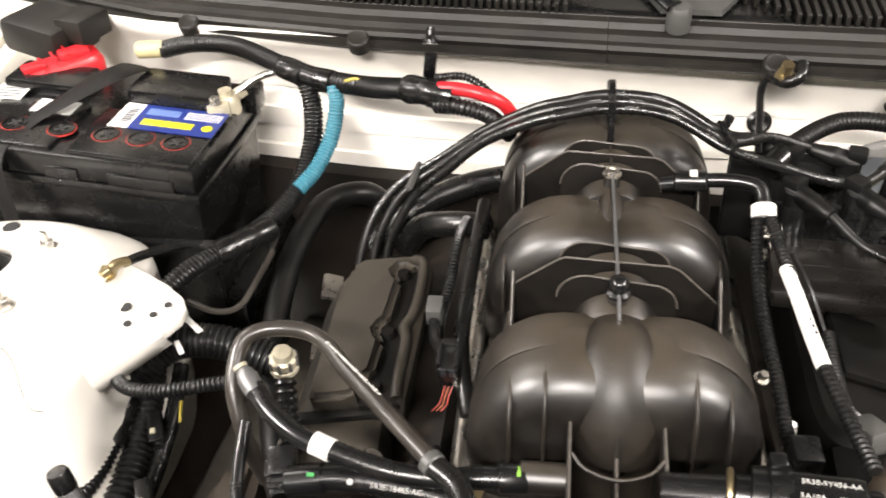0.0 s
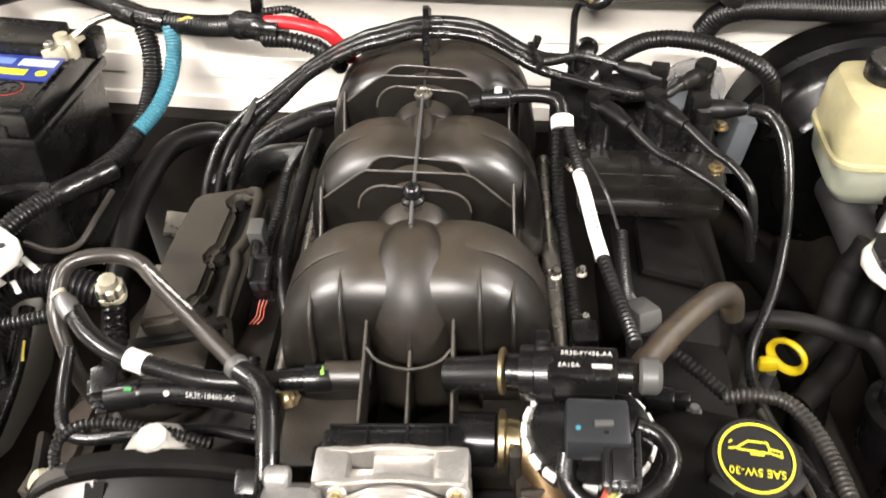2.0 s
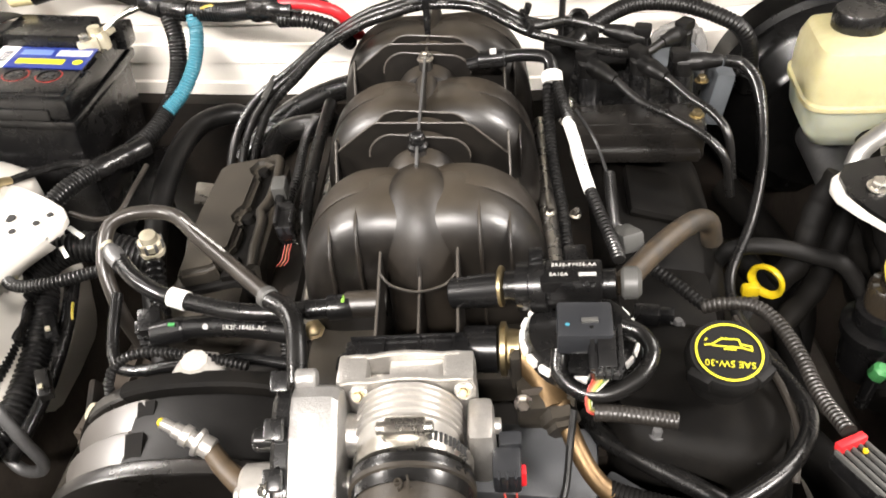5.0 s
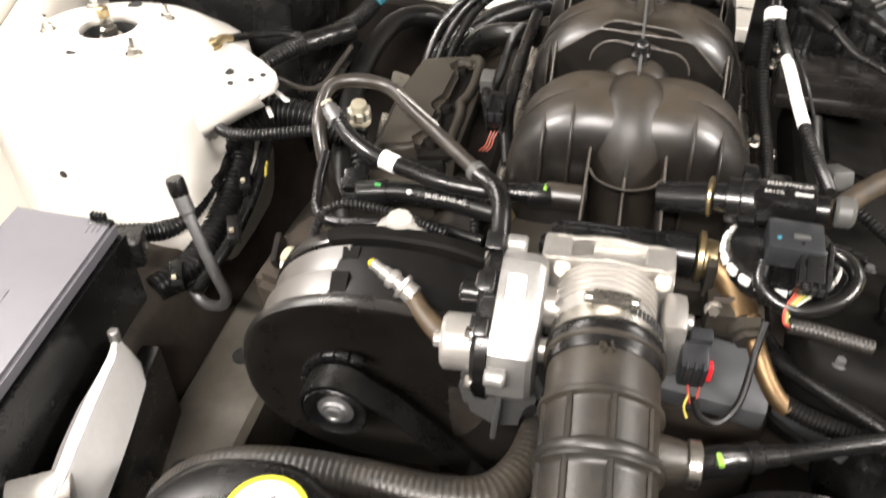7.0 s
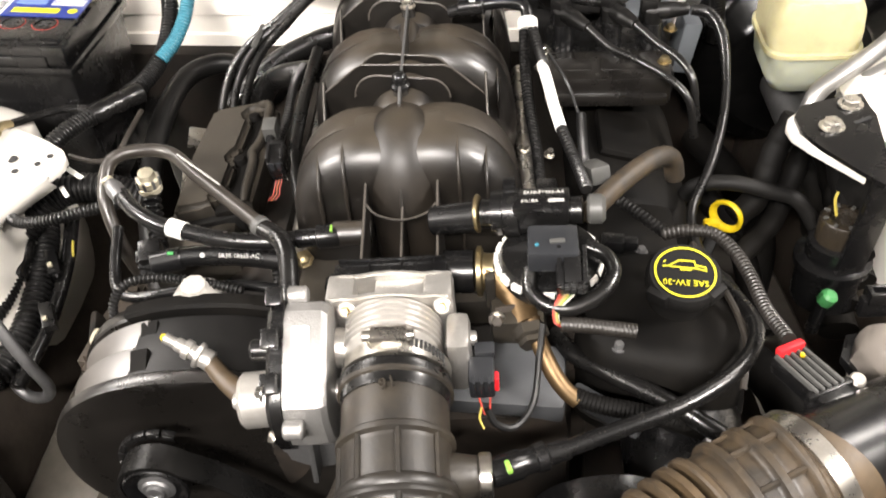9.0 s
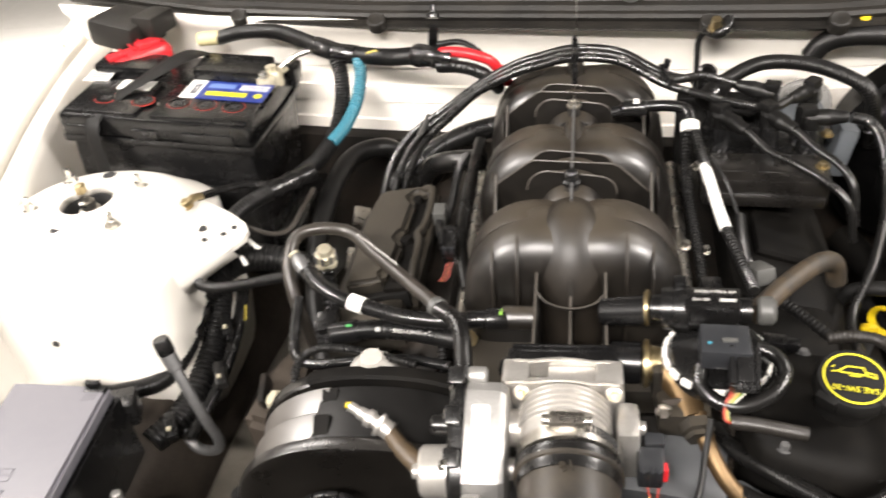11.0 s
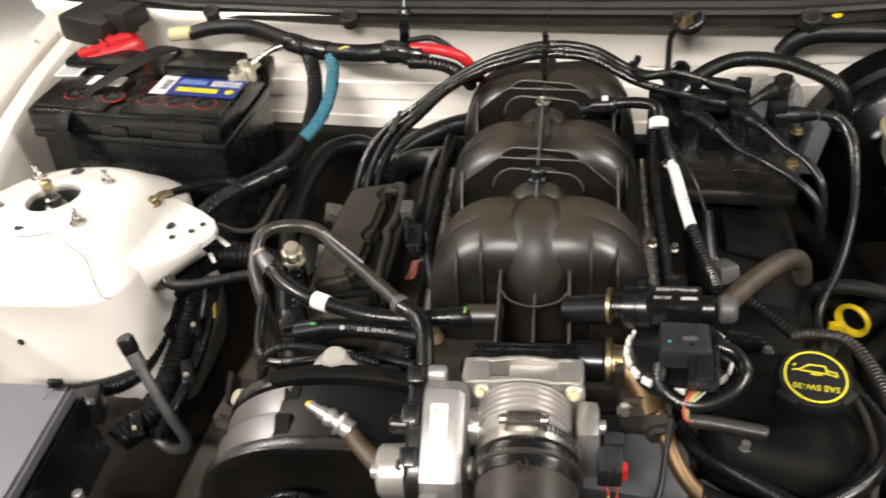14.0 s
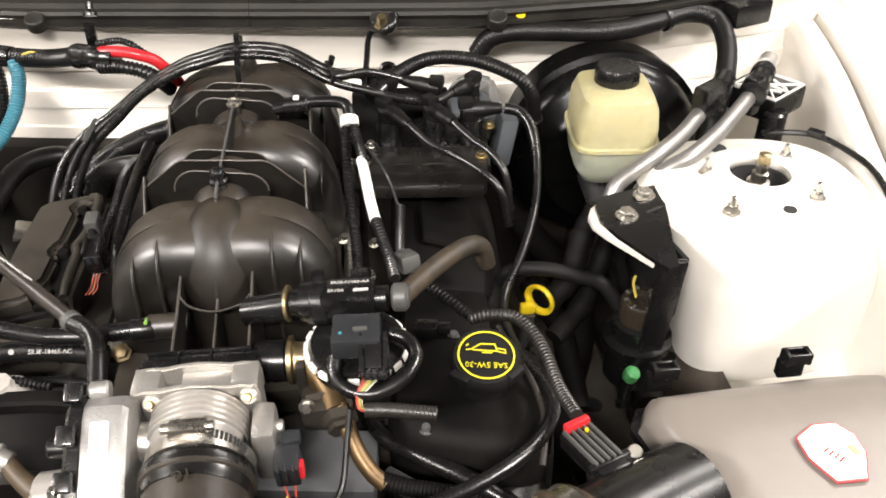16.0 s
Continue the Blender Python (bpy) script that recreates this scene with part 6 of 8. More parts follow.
for s in (-1, 1):
    bm = B()
    sheet(bm, [[Vector((s * x, y, z)) for x, z in ((0.487, 0.7085), (0.452, 0.697), (0.428, 0.668), (0.421, 0.60), (0.42, 0.40), (0.415, 0.27))] for y in np.linspace(-0.6, 0.42, 12)])
    thicken(single("splash_shield", bm, BROWN_DIRT, "brown dirty splash shield beside the chassis rail", "splash shield", kind="structure"), 0.004)

# ---- vent pipes over the left bank ----
vp = thing("vent_pipe", (-0.19, -0.05, 0.85), "satin black bent pipe with pale print", "pipe")
part("pipe", tube(B(), [(-0.262, -0.058, 0.785), (-0.270, -0.056, 0.822), (-0.280, -0.038, 0.855), (-0.282, -0.022, 0.870), (-0.277, -0.004, 0.884), (-0.255, 0.006, 0.887), (-0.222, 0.001, 0.886), (-0.19, -0.032, 0.884), (-0.155, -0.068, 0.883), (-0.112, -0.111, 0.880)], 0.0064, 18), PIPE, vp, "satin pipe")
part("rubber_end", tube(B(), [(-0.116, -0.108, 0.880), (-0.101, -0.120, 0.879), (-0.092, -0.138, 0.876), (-0.088, -0.165, 0.866), (-0.086, -0.195, 0.848)], 0.0078, 18), RUBBER, vp)
part("tie_band", lathe(B(), (-0.118, -0.106, 0.8805), (-0.7, 0.7, 0.02), [(0.0078, -0.004), (0.0088, -0.003), (0.0088, 0.003), (0.0078, 0.004)], 24), GREY_PLASTIC, vp, "grey tie band")
pd = Vector((0.046, -0.044, -0.002)).normalized()
bm = B()
for k in range(17):
    c = Vector((-0.209, -0.012, 0.8921)) + pd * (k * 0.0041)
    box(bm, tuple(c), (0.0030 + 0.0006 * (k * 7 % 3), 0.0024 - 0.0005 * (k * 5 % 3), 0.0003), 0, (0, 0, -44))
part("print_bar", bm, PRINT_DIM, vp, "unreadable pale print")
part("lower_loop", tube(B(), [(-0.270, -0.050, 0.842), (-0.269, -0.080, 0.826), (-0.262, -0.106, 0.817), (-0.243, -0.119, 0.818), (-0.20, -0.120, 0.824), (-0.15, -0.114, 0.822), (-0.11, -0.120, 0.820)], 0.0050, 14), GLOSSY, vp)
bh = thing("vacuum_hose", (-0.18, -0.09, 0.85), "shiny black vacuum hose with a white tag", "vacuum hose")
part("hose", tube(B(), [(-0.256, -0.048, 0.878), (-0.240, -0.066, 0.874), (-0.215, -0.083, 0.870), (-0.185, -0.092, 0.866), (-0.15, -0.100, 0.862), (-0.115, -0.101, 0.859), (-0.090, -0.097, 0.858)], 0.0073, 18), GLOSSY, bh)
part("white_tag", lathe(B(), (-0.197, -0.0885, 0.8675), (0.9, -0.30, -0.13), [(0.0076, -0.0075), (0.0082, -0.0075), (0.0082, 0.0075), (0.0076, 0.0075)], 22), WHITE_LABEL, bh, "white paper tag")
part("end_fitting", lathe(B(), (-0.268, -0.036, 0.882), (0.6, -0.72, -0.2), [(0.0, -0.002), (0.005, -0.001), (0.0066, 0.002), (0.0066, 0.006), (0.0080, 0.007), (0.0080, 0.015), (0.0074, 0.017), (0.0074, 0.022)], 22), DULL_ALLOY, bh, "dull metal end fitting")
part("end_plug", lathe(B(), (-0.270, -0.0345, 0.8828), (-0.6, 0.60, 0.5), [(0.0055, 0), (0.0055, 0.003), (0, 0.0035)], 16), TAN, bh, "tan centre plug")
part("connector", lathe(B(), (-0.094, -0.098, 0.858), (1, 0.06, 0), [(0.007, 0), (0.0082, 0.001), (0.0082, 0.018), (0.0105, 0.019), (0.0105, 0.036), (0.0092, 0.038)], 20), PLASTIC, bh)
part("lime_clip", box(B(), (-0.062, -0.0975, 0.866), (0.003, 0.008, 0.005), 0.001), LIME, bh, "lime green clip")
th = thing("heater_pipe", (-0.16, -0.095, 0.83), "thick black hose with pale part number", "rubber hose")
part("hose", tube(B(), [(-0.222, -0.095, 0.836), (-0.19, -0.093, 0.840), (-0.15, -0.096, 0.841), (-0.10, -0.105, 0.839)], 0.0092, 18), GLOSSY, th)
part("sleeve", cyl(B(), (-0.226, -0.096, 0.8355), (-0.198, -0.0935, 0.8395), 0.0108, bev=0.0015), PLASTIC, th)
part("green_mark", box(B(), (-0.206, -0.099, 0.8495), (0.005, 0.003, 0.0012), 0, (0, 8, 4)), GREEN, th, "green paint mark")
lettering("5R3E-18465-AC", pose(-0.145, -0.1042, 0.8472, 48, 0, -5), 0.0056, PRINT_DIM, th)
part("maker_oval", lathe(B(), (-0.178, -0.1003, 0.8468), (0, -0.77, 0.64), [(0.0024, 0), (0.0024, 0.0004)], 20), FAINT_INK, th, "plain oval mark")
sl = thing("sensor_loom", (-0.19, -0.13, 0.83), "thin black corrugated sensor loom", "wiring loom")
part("loom", loom(B(), [(-0.252, -0.155, 0.80), (-0.248, -0.142, 0.835), (-0.234, -0.133, 0.848), (-0.21, -0.130, 0.850), (-0.17, -0.134, 0.846), (-0.135, -0.140, 0.84)], 0.0050, 0.0038, 0.0011), LOOM, sl)
ev = thing("vent_valve", (-0.245, 0.0, 0.82), "grey valve with ribbed black grommet below the vent pipe", "valve")
part("collar", lathe(B(), (-0.257, 0.010, 0.838), (0.1, -0.15, 1), [(0.0095, 0), (0.0118, 0.002), (0.0118, 0.007), (0.0098, 0.008), (0.0110, 0.009), (0.0110, 0.016), (0.0085, 0.018), (0.0075, 0.024), (0.0, 0.025)], 12), CLAMP, ev, "dull silver collar")
for k in range(8):
    a = 2 * math.pi * k / 8
    part("collar_rib", box(B(), (-0.2562 + 0.0112 * math.cos(a), 0.0088 + 0.0112 * math.sin(a), 0.8495), (0.002, 0.003, 0.009), 0.0006, (0, 0, math.degrees(a))), DULL_ALLOY, ev)
part("grommet", loom(B(), [(-0.256, 0.008, 0.840), (-0.250, -0.018, 0.822), (-0.240, -0.05, 0.808)], 0.0105, 0.007, 0.002, 18), PLASTIC, ev)
bm = B()
box(bm, (-0.235, -0.075, 0.826), (0.020, 0.022, 0.030), 0.003, (20, 0, 12))
for k in range(4):
    box(bm, (-0.235, -0.083, 0.834 - k * 0.007), (0.022, 0.012, 0.003), 0.0006, (20, 0, 12))
part("plug", bm, PLASTIC, ev)

# ---- fuel rail and injector wiring, left bank ----
fr = thing("fuel_rail", (-0.12, 0.05, 0.80), "pale steel fuel rail beside the runners", "fuel rail", "fuel rails")
part("rail", cyl(B(), (-0.108, -0.075, 0.808), (-0.112, 0.24, 0.812), 0.0085, bev=0.001), STEEL, fr)
part("end_fitting", lathe(B(), (-0.098, -0.075, 0.812), (0.15, -0.6, 0.7), [(0.009, 0), (0.009, 0.010), (0.006, 0.011), (0.006, 0.020), (0.004, 0.021)], 6), BRASS, fr, "gold fitting")
inj = thing("injector_loom", (-0.13, 0.06, 0.83), "black injector loom with plug and orange wires", "wiring loom", "injector looms")
part("loom", loom(B(), [(-0.128, 0.20, 0.858), (-0.132, 0.16, 0.862), (-0.134, 0.11, 0.852), (-0.138, 0.06, 0.842), (-0.128, 0.02, 0.842)], 0.0060, 0.0038, 0.001), LOOM, inj)
part("loom", tube(B(), [(-0.112, 0.21, 0.87), (-0.114, 0.15, 0.868), (-0.116, 0.09, 0.862), (-0.115, 0.03, 0.852), (-0.105, -0.02, 0.83)], 0.0065, 12), RUBBER, inj)
bm = B()
box(bm, (-0.117, -0.018, 0.880), (0.016, 0.022, 0.026), 0.003, (15, 0, 0))
box(bm, (-0.117, -0.010, 0.895), (0.011, 0.005, 0.010), 0.001, (15, 0, 0))
for s in (-1, 1):
    box(bm, (-0.117 + s * 0.0065, -0.020, 0.893), (0.003, 0.020, 0.010), 0.0008, (15, 0, 0))
part("plug", bm, PLASTIC, inj)
for k in (-1, 1):
    part("plug_window", box(B(), (-0.117 + k * 0.0032, -0.0305, 0.886), (0.0042, 0.001, 0.010), 0.0002, (15, 0, 0)), SLATE, inj, "grey latch window")
for k, c in enumerate(("red", "orange", "red")):
    part("wire", tube(B(), [(-0.120 + k * 0.0028, -0.028, 0.870), (-0.122 + k * 0.0024, -0.033, 0.864), (-0.124 + k * 0.0030, -0.036, 0.859), (-0.129 + k * 0.0032, -0.039, 0.855)], 0.0005, 6), WIRES[c], inj)
part("grey_plug", box(B(), (-0.138, 0.052, 0.872), (0.013, 0.018, 0.018), 0.002, (10, 0, 0)), GREY_PLASTIC, inj, "small grey plug")
part("plug_neck", tube(B(), [(-0.138, 0.044, 0.868), (-0.134, 0.022, 0.868), (-0.124, 0.002, 0.874)], 0.0045, 10), PLASTIC, inj)
part("small_loom", loom(B(), [(-0.128, -0.05, 0.83), (-0.122, -0.09, 0.80), (-0.118, -0.12, 0.78)], 0.0065, 0.004, 0.001), LOOM, inj)

# ---- thick coolant hoses at the back, left ----
hh = thing("heater_hose", (-0.28, 0.2, 0.7), "thick black rubber heater hose", "rubber hose", "heater hoses")
part("hose", tube(B(), [(-0.268, -0.03, 0.72), (-0.30, 0.06, 0.745), (-0.318, 0.15, 0.765), (-0.316, 0.23, 0.79), (-0.30, 0.30, 0.80), (-0.262, 0.33, 0.797), (-0.235, 0.34, 0.77)], 0.0130, 18), BOOT, hh)
hh2 = thing("heater_hose", (-0.17, 0.28, 0.8), "thick black rubber hose behind the manifold", "rubber hose", "heater hoses")
part("hose", tube(B(), [(-0.098, 0.285, 0.850), (-0.13, 0.288, 0.840), (-0.17, 0.283, 0.825), (-0.205, 0.27, 0.805), (-0.24, 0.25, 0.78)], 0.0135, 16), RUBBER, hh2)
part("hose", tube(B(), [(-0.11, 0.20, 0.85), (-0.15, 0.215, 0.84), (-0.18, 0.235, 0.82), (-0.20, 0.24, 0.79)], 0.013, 16), RUBBER, hh2)
part("joint", cyl(B(), (-0.205, 0.30, 0.765), (-0.18, 0.285, 0.80), 0.018, bev=0.003), GREY_PLASTIC, hh2, "dark grey hose joint")
part("silver_clip", box(B(), (-0.262, 0.17, 0.79), (0.02, 0.03, 0.006), 0.001, (10, 20, 10)), STEEL, hh, "small bright clip")
part("silver_clip", box(B(), (-0.255, 0.10, 0.775), (0.024, 0.034, 0.006), 0.001, (10, 20, 10)), STEEL, hh, "small bright clip")
bp2 = thing("bracket_rod", (-0.36, 0.12, 0.75), "thin grey bent rod under the harness", "rod")
part("rod", tube(B(), [(-0.385, 0.112, 0.815), (-0.355, 0.105, 0.81), (-0.335, 0.115, 0.81), (-0.325, 0.145, 0.82), (-0.32, 0.18, 0.825)], 0.003, 8), PIPE, bp2)
th2 = thing("tape_hose", (-0.36, 0.06, 0.76), "black corrugated hose with white paint marks", "hose")
part("hose", loom(B(), [(-0.46, 0.02, 0.74), (-0.43, 0.06, 0.765), (-0.395, 0.085, 0.785), (-0.35, 0.09, 0.785), (-0.30, 0.085, 0.77)], 0.020, 0.006, 0.0018, 18), LOOM, th2)
part("paint_mark", box(B(), (-0.374, 0.090, 0.8065), (0.006, 0.030, 0.0012), 0.0004, (0, 0, 50)), WHITE_LABEL, th2, "white paint streak")
part("paint_mark", box(B(), (-0.378, 0.064, 0.8015), (0.005, 0.014, 0.0012), 0.0004, (30, 0, 40)), WHITE_LABEL, th2, "white paint streak")
part("loom", loom(B(), [(-0.425, 0.042, 0.805), (-0.415, 0.018, 0.808), (-0.395, 0.002, 0.812), (-0.36, -0.003, 0.818), (-0.32, 0.002, 0.824), (-0.29, 0.008, 0.826)], 0.0075, 0.0042, 0.0012), LOOM, th2)

# ---- harness bundles beside the left tower ----
hb = thing("side_harness", (-0.45, 0.0, 0.70), "black wiring harness bundles hanging beside the strut tower", "wiring harness")
part("loom", loom(B(), [(-0.455, 0.12, 0.78), (-0.440, 0.06, 0.755), (-0.436, -0.01, 0.735), (-0.452, -0.055, 0.725), (-0.485, -0.085, 0.735), (-0.51, -0.10, 0.745)], 0.013, 0.0045, 0.0012, 14), LOOM, hb)
part("loom", loom(B(), [(-0.44, 0.12, 0.76), (-0.424, 0.06, 0.735), (-0.418, -0.02, 0.71), (-0.428, -0.075, 0.695), (-0.45, -0.115, 0.69)], 0.018, 0.006, 0.0016, 16), LOOM, hb)
part("tape_wrap", tube(B(), [(-0.448, 0.10, 0.775), (-0.438, 0.05, 0.752), (-0.436, 0.0, 0.738)], 0.0145, 14, taper=lambda s: 0.95 + 0.08 * math.sin(s * 21)), TAPE, hb, "cloth tape")
part("loom", tube(B(), [(-0.405, 0.10, 0.74), (-0.398, 0.04, 0.72), (-0.400, -0.03, 0.70), (-0.415, -0.10, 0.68)], 0.008, 10), TAPE, hb)
part("white_wrap", tube(B(), [(-0.425, 0.06, 0.742), (-0.420, 0.01, 0.725), (-0.424, -0.03, 0.715)], 0.0065, 10, squash=0.5), GREY_INK, hb, "pale wrap strip")
for x, y, z in ((-0.393, -0.035, 0.715), (-0.402, 0.025, 0.735), (-0.43, -0.1, 0.70)):
    bm = B()
    box(bm, (x, y, z), (0.013, 0.030, 0.014), 0.002, (20, 0, 24))
    part("plug", bm, PLASTIC, hb)
    part("plug_lock", box(B(), (x + 0.003, y - 0.010, z + 0.008), (0.005, 0.005, 0.004), 0.001, (20, 0, 24)), TAN, hb, "cream plug lock")
part("marker_wire", tube(B(), [(-0.385, 0.05, 0.745), (-0.380, 0.035, 0.745), (-0.378, 0.028, 0.742)], 0.0014, 6), WIRES["yellow"], hb, "yellow wire")
part("small_block", box(B(), (-0.455, -0.125, 0.755), (0.03, 0.03, 0.03), 0.004, (0, 0, 20)), PLASTIC, hb)

# ---- fuse box ----
fb = thing("fuse_box", (-0.50, -0.30, 0.70), "black fuse box with flat satin grey lid", "fuse box")
bm = B()
top = [(-0.5550, -0.1345), (-0.4485, -0.1365), (-0.4305, -0.465), (-0.5370, -0.475)]
loft(bm, [[Vector((x, y, z)) for x, y in top] for z in (0.783, 0.800)])
bmesh.ops.bevel(bm, geom=list(bm.edges), offset=0.0035, segments=2, affect="EDGES")
lid = part("lid", bm, LID, fb, "flat satin grey lid")
bm = B()
loft(bm, [[Vector((x * 1.0 + (0.004 if x > -0.5 else -0.002), y, z)) for x, y in top] for z in (0.70, 0.783)])
part("case", bm, PLASTIC, fb)
bm = B()
for u, v, w, h in ((-0.4968, -0.2748, 0.020, 0.018), (-0.4960, -0.2490, 0.012, 0.014)):
    for du, dv, a, b in ((0, h / 2, w, 0.0012), (0, -h / 2, w, 0.0012), (w / 2, 0, 0.0012, h), (-w / 2, 0, 0.0012, h), (0, 0, w * 0.5, 0.0012)):
        box(bm, (u + du, v + dv, 0.8000), (a, b, 0.0012), 0.0003, (0, 0, 6))
box(bm, (-0.4965, -0.2615, 0.8000), (0.003, 0.006, 0.0012), 0.0003, (0, 0, -12))
for k in range(3):
    box(bm, (-0.468 + k * 0.005, -0.154 + k * 0.001, 0.8000), (0.0012, 0.010, 0.0012), 0.0003)
for k in range(3):
    box(bm, (-0.5020 + k * 0.006, -0.360 - k * 0.004, 0.8000), (0.0030, 0.014, 0.0012), 0.0003, (0, 0, -20))
part("moulded_mark", bm, LID, lid)
bm = B()
for k in range(4):
    box(bm, (-0.470 + k * 0.004, -0.140, 0.804), (0.002, 0.006, 0.008), 0.0004)
box(bm, (-0.462, -0.142, 0.792), (0.022, 0.010, 0.018), 0.002)
part("latch", bm, PLASTIC, fb)
lp = thing("corner_loom", (-0.63, -0.33, 0.75), "black wiring loom with plug beside the fuse box", "wiring loom")
part("loom", loom(B(), [(-0.553, -0.300, 0.790), (-0.570, -0.318, 0.797), (-0.590, -0.333, 0.797), (-0.612, -0.352, 0.790), (-0.640, -0.380, 0.780), (-0.67, -0.41, 0.77)], 0.013, 0.0045, 0.0012), LOOM, lp)
part("loom", loom(B(), [(-0.560, -0.330, 0.780), (-0.585, -0.352, 0.783), (-0.605, -0.375, 0.78), (-0.625, -0.41, 0.77)], 0.011, 0.0045, 0.0012), LOOM, lp)
bm = B()
box(bm, (-0.604, -0.300, 0.800), (0.032, 0.020, 0.018), 0.003, (0, 0, -22))
box(bm, (-0.583, -0.307, 0.800), (0.014, 0.017, 0.015), 0.002, (0, 0, -22))
for k in (-1, 1):
    box(bm, (-0.604 + k * 0.008, -0.3005 - k * 0.003, 0.8095), (0.003, 0.018, 0.002), 0.0005, (0, 0, -22))
part("plug", bm, PLASTIC, lp)
part("loop", tube(B(), [(-0.572, -0.310, 0.792), (-0.572, -0.296, 0.806), (-0.566, -0.284, 0.812), (-0.558, -0.288, 0.808), (-0.556, -0.302, 0.796)], 0.0042, 8), RUBBER, lp)
part("stub_cap", lathe(B(), (-0.634, -0.290, 0.794), (-0.3, 0.5, 0.8), [(0.018, 0), (0.019, 0.004), (0.019, 0.016), (0.014, 0.020), (0, 0.021)], 20), MATTE, lp)
bs = thing("bump_stop", (-0.645, -0.21, 0.87), "black rubber bonnet bump stop on the wing flange", "bump stop")
part("block", box(B(), (-0.664, -0.190, 0.858), (0.042, 0.030, 0.024), 0.006, (0, -8, 18)), COVER, bs)

# ---- steel bracket and filler tube ----
dt = thing("filler_tube", (-0.40, -0.10, 0.68), "grey steel filler tube with a black cap", "filler tube")
part("tube", tube(B(), [(-0.402, -0.097, 0.80), (-0.39, -0.106, 0.765), (-0.378, -0.112, 0.725), (-0.372, -0.112, 0.695), (-0.385, -0.106, 0.672), (-0.41, -0.098, 0.665), (-0.425, -0.088, 0.68), (-0.422, -0.078, 0.70)], 0.0058, 14), DULL_ALLOY, dt, "grey steel tube")
part("collar", cyl(B(), (-0.404, -0.096, 0.806), (-0.398, -0.100, 0.788), 0.0080, bev=0.001), DULL_ALLOY, dt)
part("cap", lathe(B(), (-0.404, -0.0955, 0.804), (-0.2, 0.12, 1), [(0.008, 0), (0.0088, 0.002), (0.0088, 0.016), (0.0075, 0.019), (0, 0.0195)], 18), PLASTIC, dt)
sb = thing("front_bracket", (-0.42, -0.28, 0.65), "bright folded aluminium bracket with tan clip", "bracket")
bm = B()
stations = ((-0.419, -0.222, 0.005, 0.744), (-0.410, -0.245, 0.014, 0.742), (-0.404, -0.29, 0.019, 0.740), (-0.397, -0.33, 0.020, 0.738), (-0.388, -0.378, 0.018, 0.734))
loft(bm, [[Vector((x - w, y, z - 0.018)), Vector((x - w * 0.25, y, z)), Vector((x + w * 0.15, y, z)), Vector((x + w, y + 0.012, z - 0.05)), Vector((x - w * 0.5, y, z - 0.06))] for x, y, w, z in stations])
bmesh.ops.bevel(bm, geom=list(bm.edges), offset=0.002, segments=2, affect="EDGES")
part("plate", bm, SHINY, sb)
part("boss", cyl(B(), (-0.418, -0.226, 0.738), (-0.418, -0.225, 0.751), 0.005, bev=0.001), PALE_ALLOY, sb)
part("step", box(B(), (-0.405, -0.372, 0.722), (0.05, 0.03, 0.02), 0.004, (0, 0, 30)), BRIGHT, sb)
part("support_wall", box(B(), (-0.405, -0.28, 0.625), (0.02, 0.20, 0.12), 0.004, (0, 0, 10)), PLASTIC, sb, "black wall below the bracket")
part("tan_clip", box(B(), (-0.452, -0.398, 0.725), (0.036, 0.018, 0.016), 0.003, (0, 10, -25)), TAN, sb, "cream plastic clip")
part("stay", tube(B(), [(-0.428, -0.372, 0.72), (-0.40, -0.40, 0.70), (-0.375, -0.43, 0.67)], 0.006, 8, squash=0.4), STEEL, sb)
for x, y, z in ((-0.4330, -0.180, 0.662), (-0.345, -0.11, 0.615), (-0.36, -0.05, 0.61)):
    part("rail_bolt", hexbolt(B(), (x, y, z), (0.2, -0.3, 1), 0.0055), STEEL, sb, "bright bolt head")

em = thing("engine_mount", (-0.33, -0.03, 0.60), "dirty brown cast engine mount beside the chassis rail", "engine mount")
bm = B()
prism(bm, [(-0.355, -0.09), (-0.318, -0.10), (-0.302, -0.05), (-0.305, 0.02), (-0.325, 0.035), (-0.345, 0.0)], pose(0, 0, 0.655, 0, 0, 0), 0.05, 0.010)
part("casting", bm, BROWN_DIRT, em)
part("web", box(B(), (-0.335, -0.055, 0.712), (0.008, 0.040, 0.018), 0.004, (10, -14, 8)), BAY_DARK, em)
part("mount_bolt", hexbolt(B(), (-0.318, -0.072, 0.705), (-0.1, -0.3, 1), 0.008, 0.010), STEEL, em)
part("dust_seal", lathe(B(), (-0.286, -0.124, 0.772), (-0.6, -0.2, 0.75), [(0.009, 0), (0.0100, 0.003), (0.0075, 0.008), (0.0, 0.009)], 20), TAN, em, "dusty tan bung")

# ---- round belt cover and idler ----
dc = thing("belt_drive_cover", (-0.188, -0.2, 0.66), "black plastic round drive cover with stepped rings", "drive cover")

def oval(y, k, a0=0, a1=360, n=72):
    """Part of a wide oval ring round the drive's axis at depth y."""
    out = []
    for i in range(n + 1 if a1 - a0 < 360 else n):
        a = radians(a0 + (a1 - a0) * i / n)
        c, s = math.cos(a), math.sin(a)
        out.append(Vector((-0.166 + 0.123 * k * math.copysign(abs(c) ** 0.87, c), y, 0.750 + 0.095 * k * math.copysign(abs(s) ** 0.87, s))))
    return out


def oval_band(a0, a1, prof):
    """A raised step on the drum between two angles; prof gives depth and size, inner edge first and last."""
    cols = [oval(y, k, a0, a1, 24) for y, k in prof]
    return loft(B(), [list(col) for col in zip(*cols)])


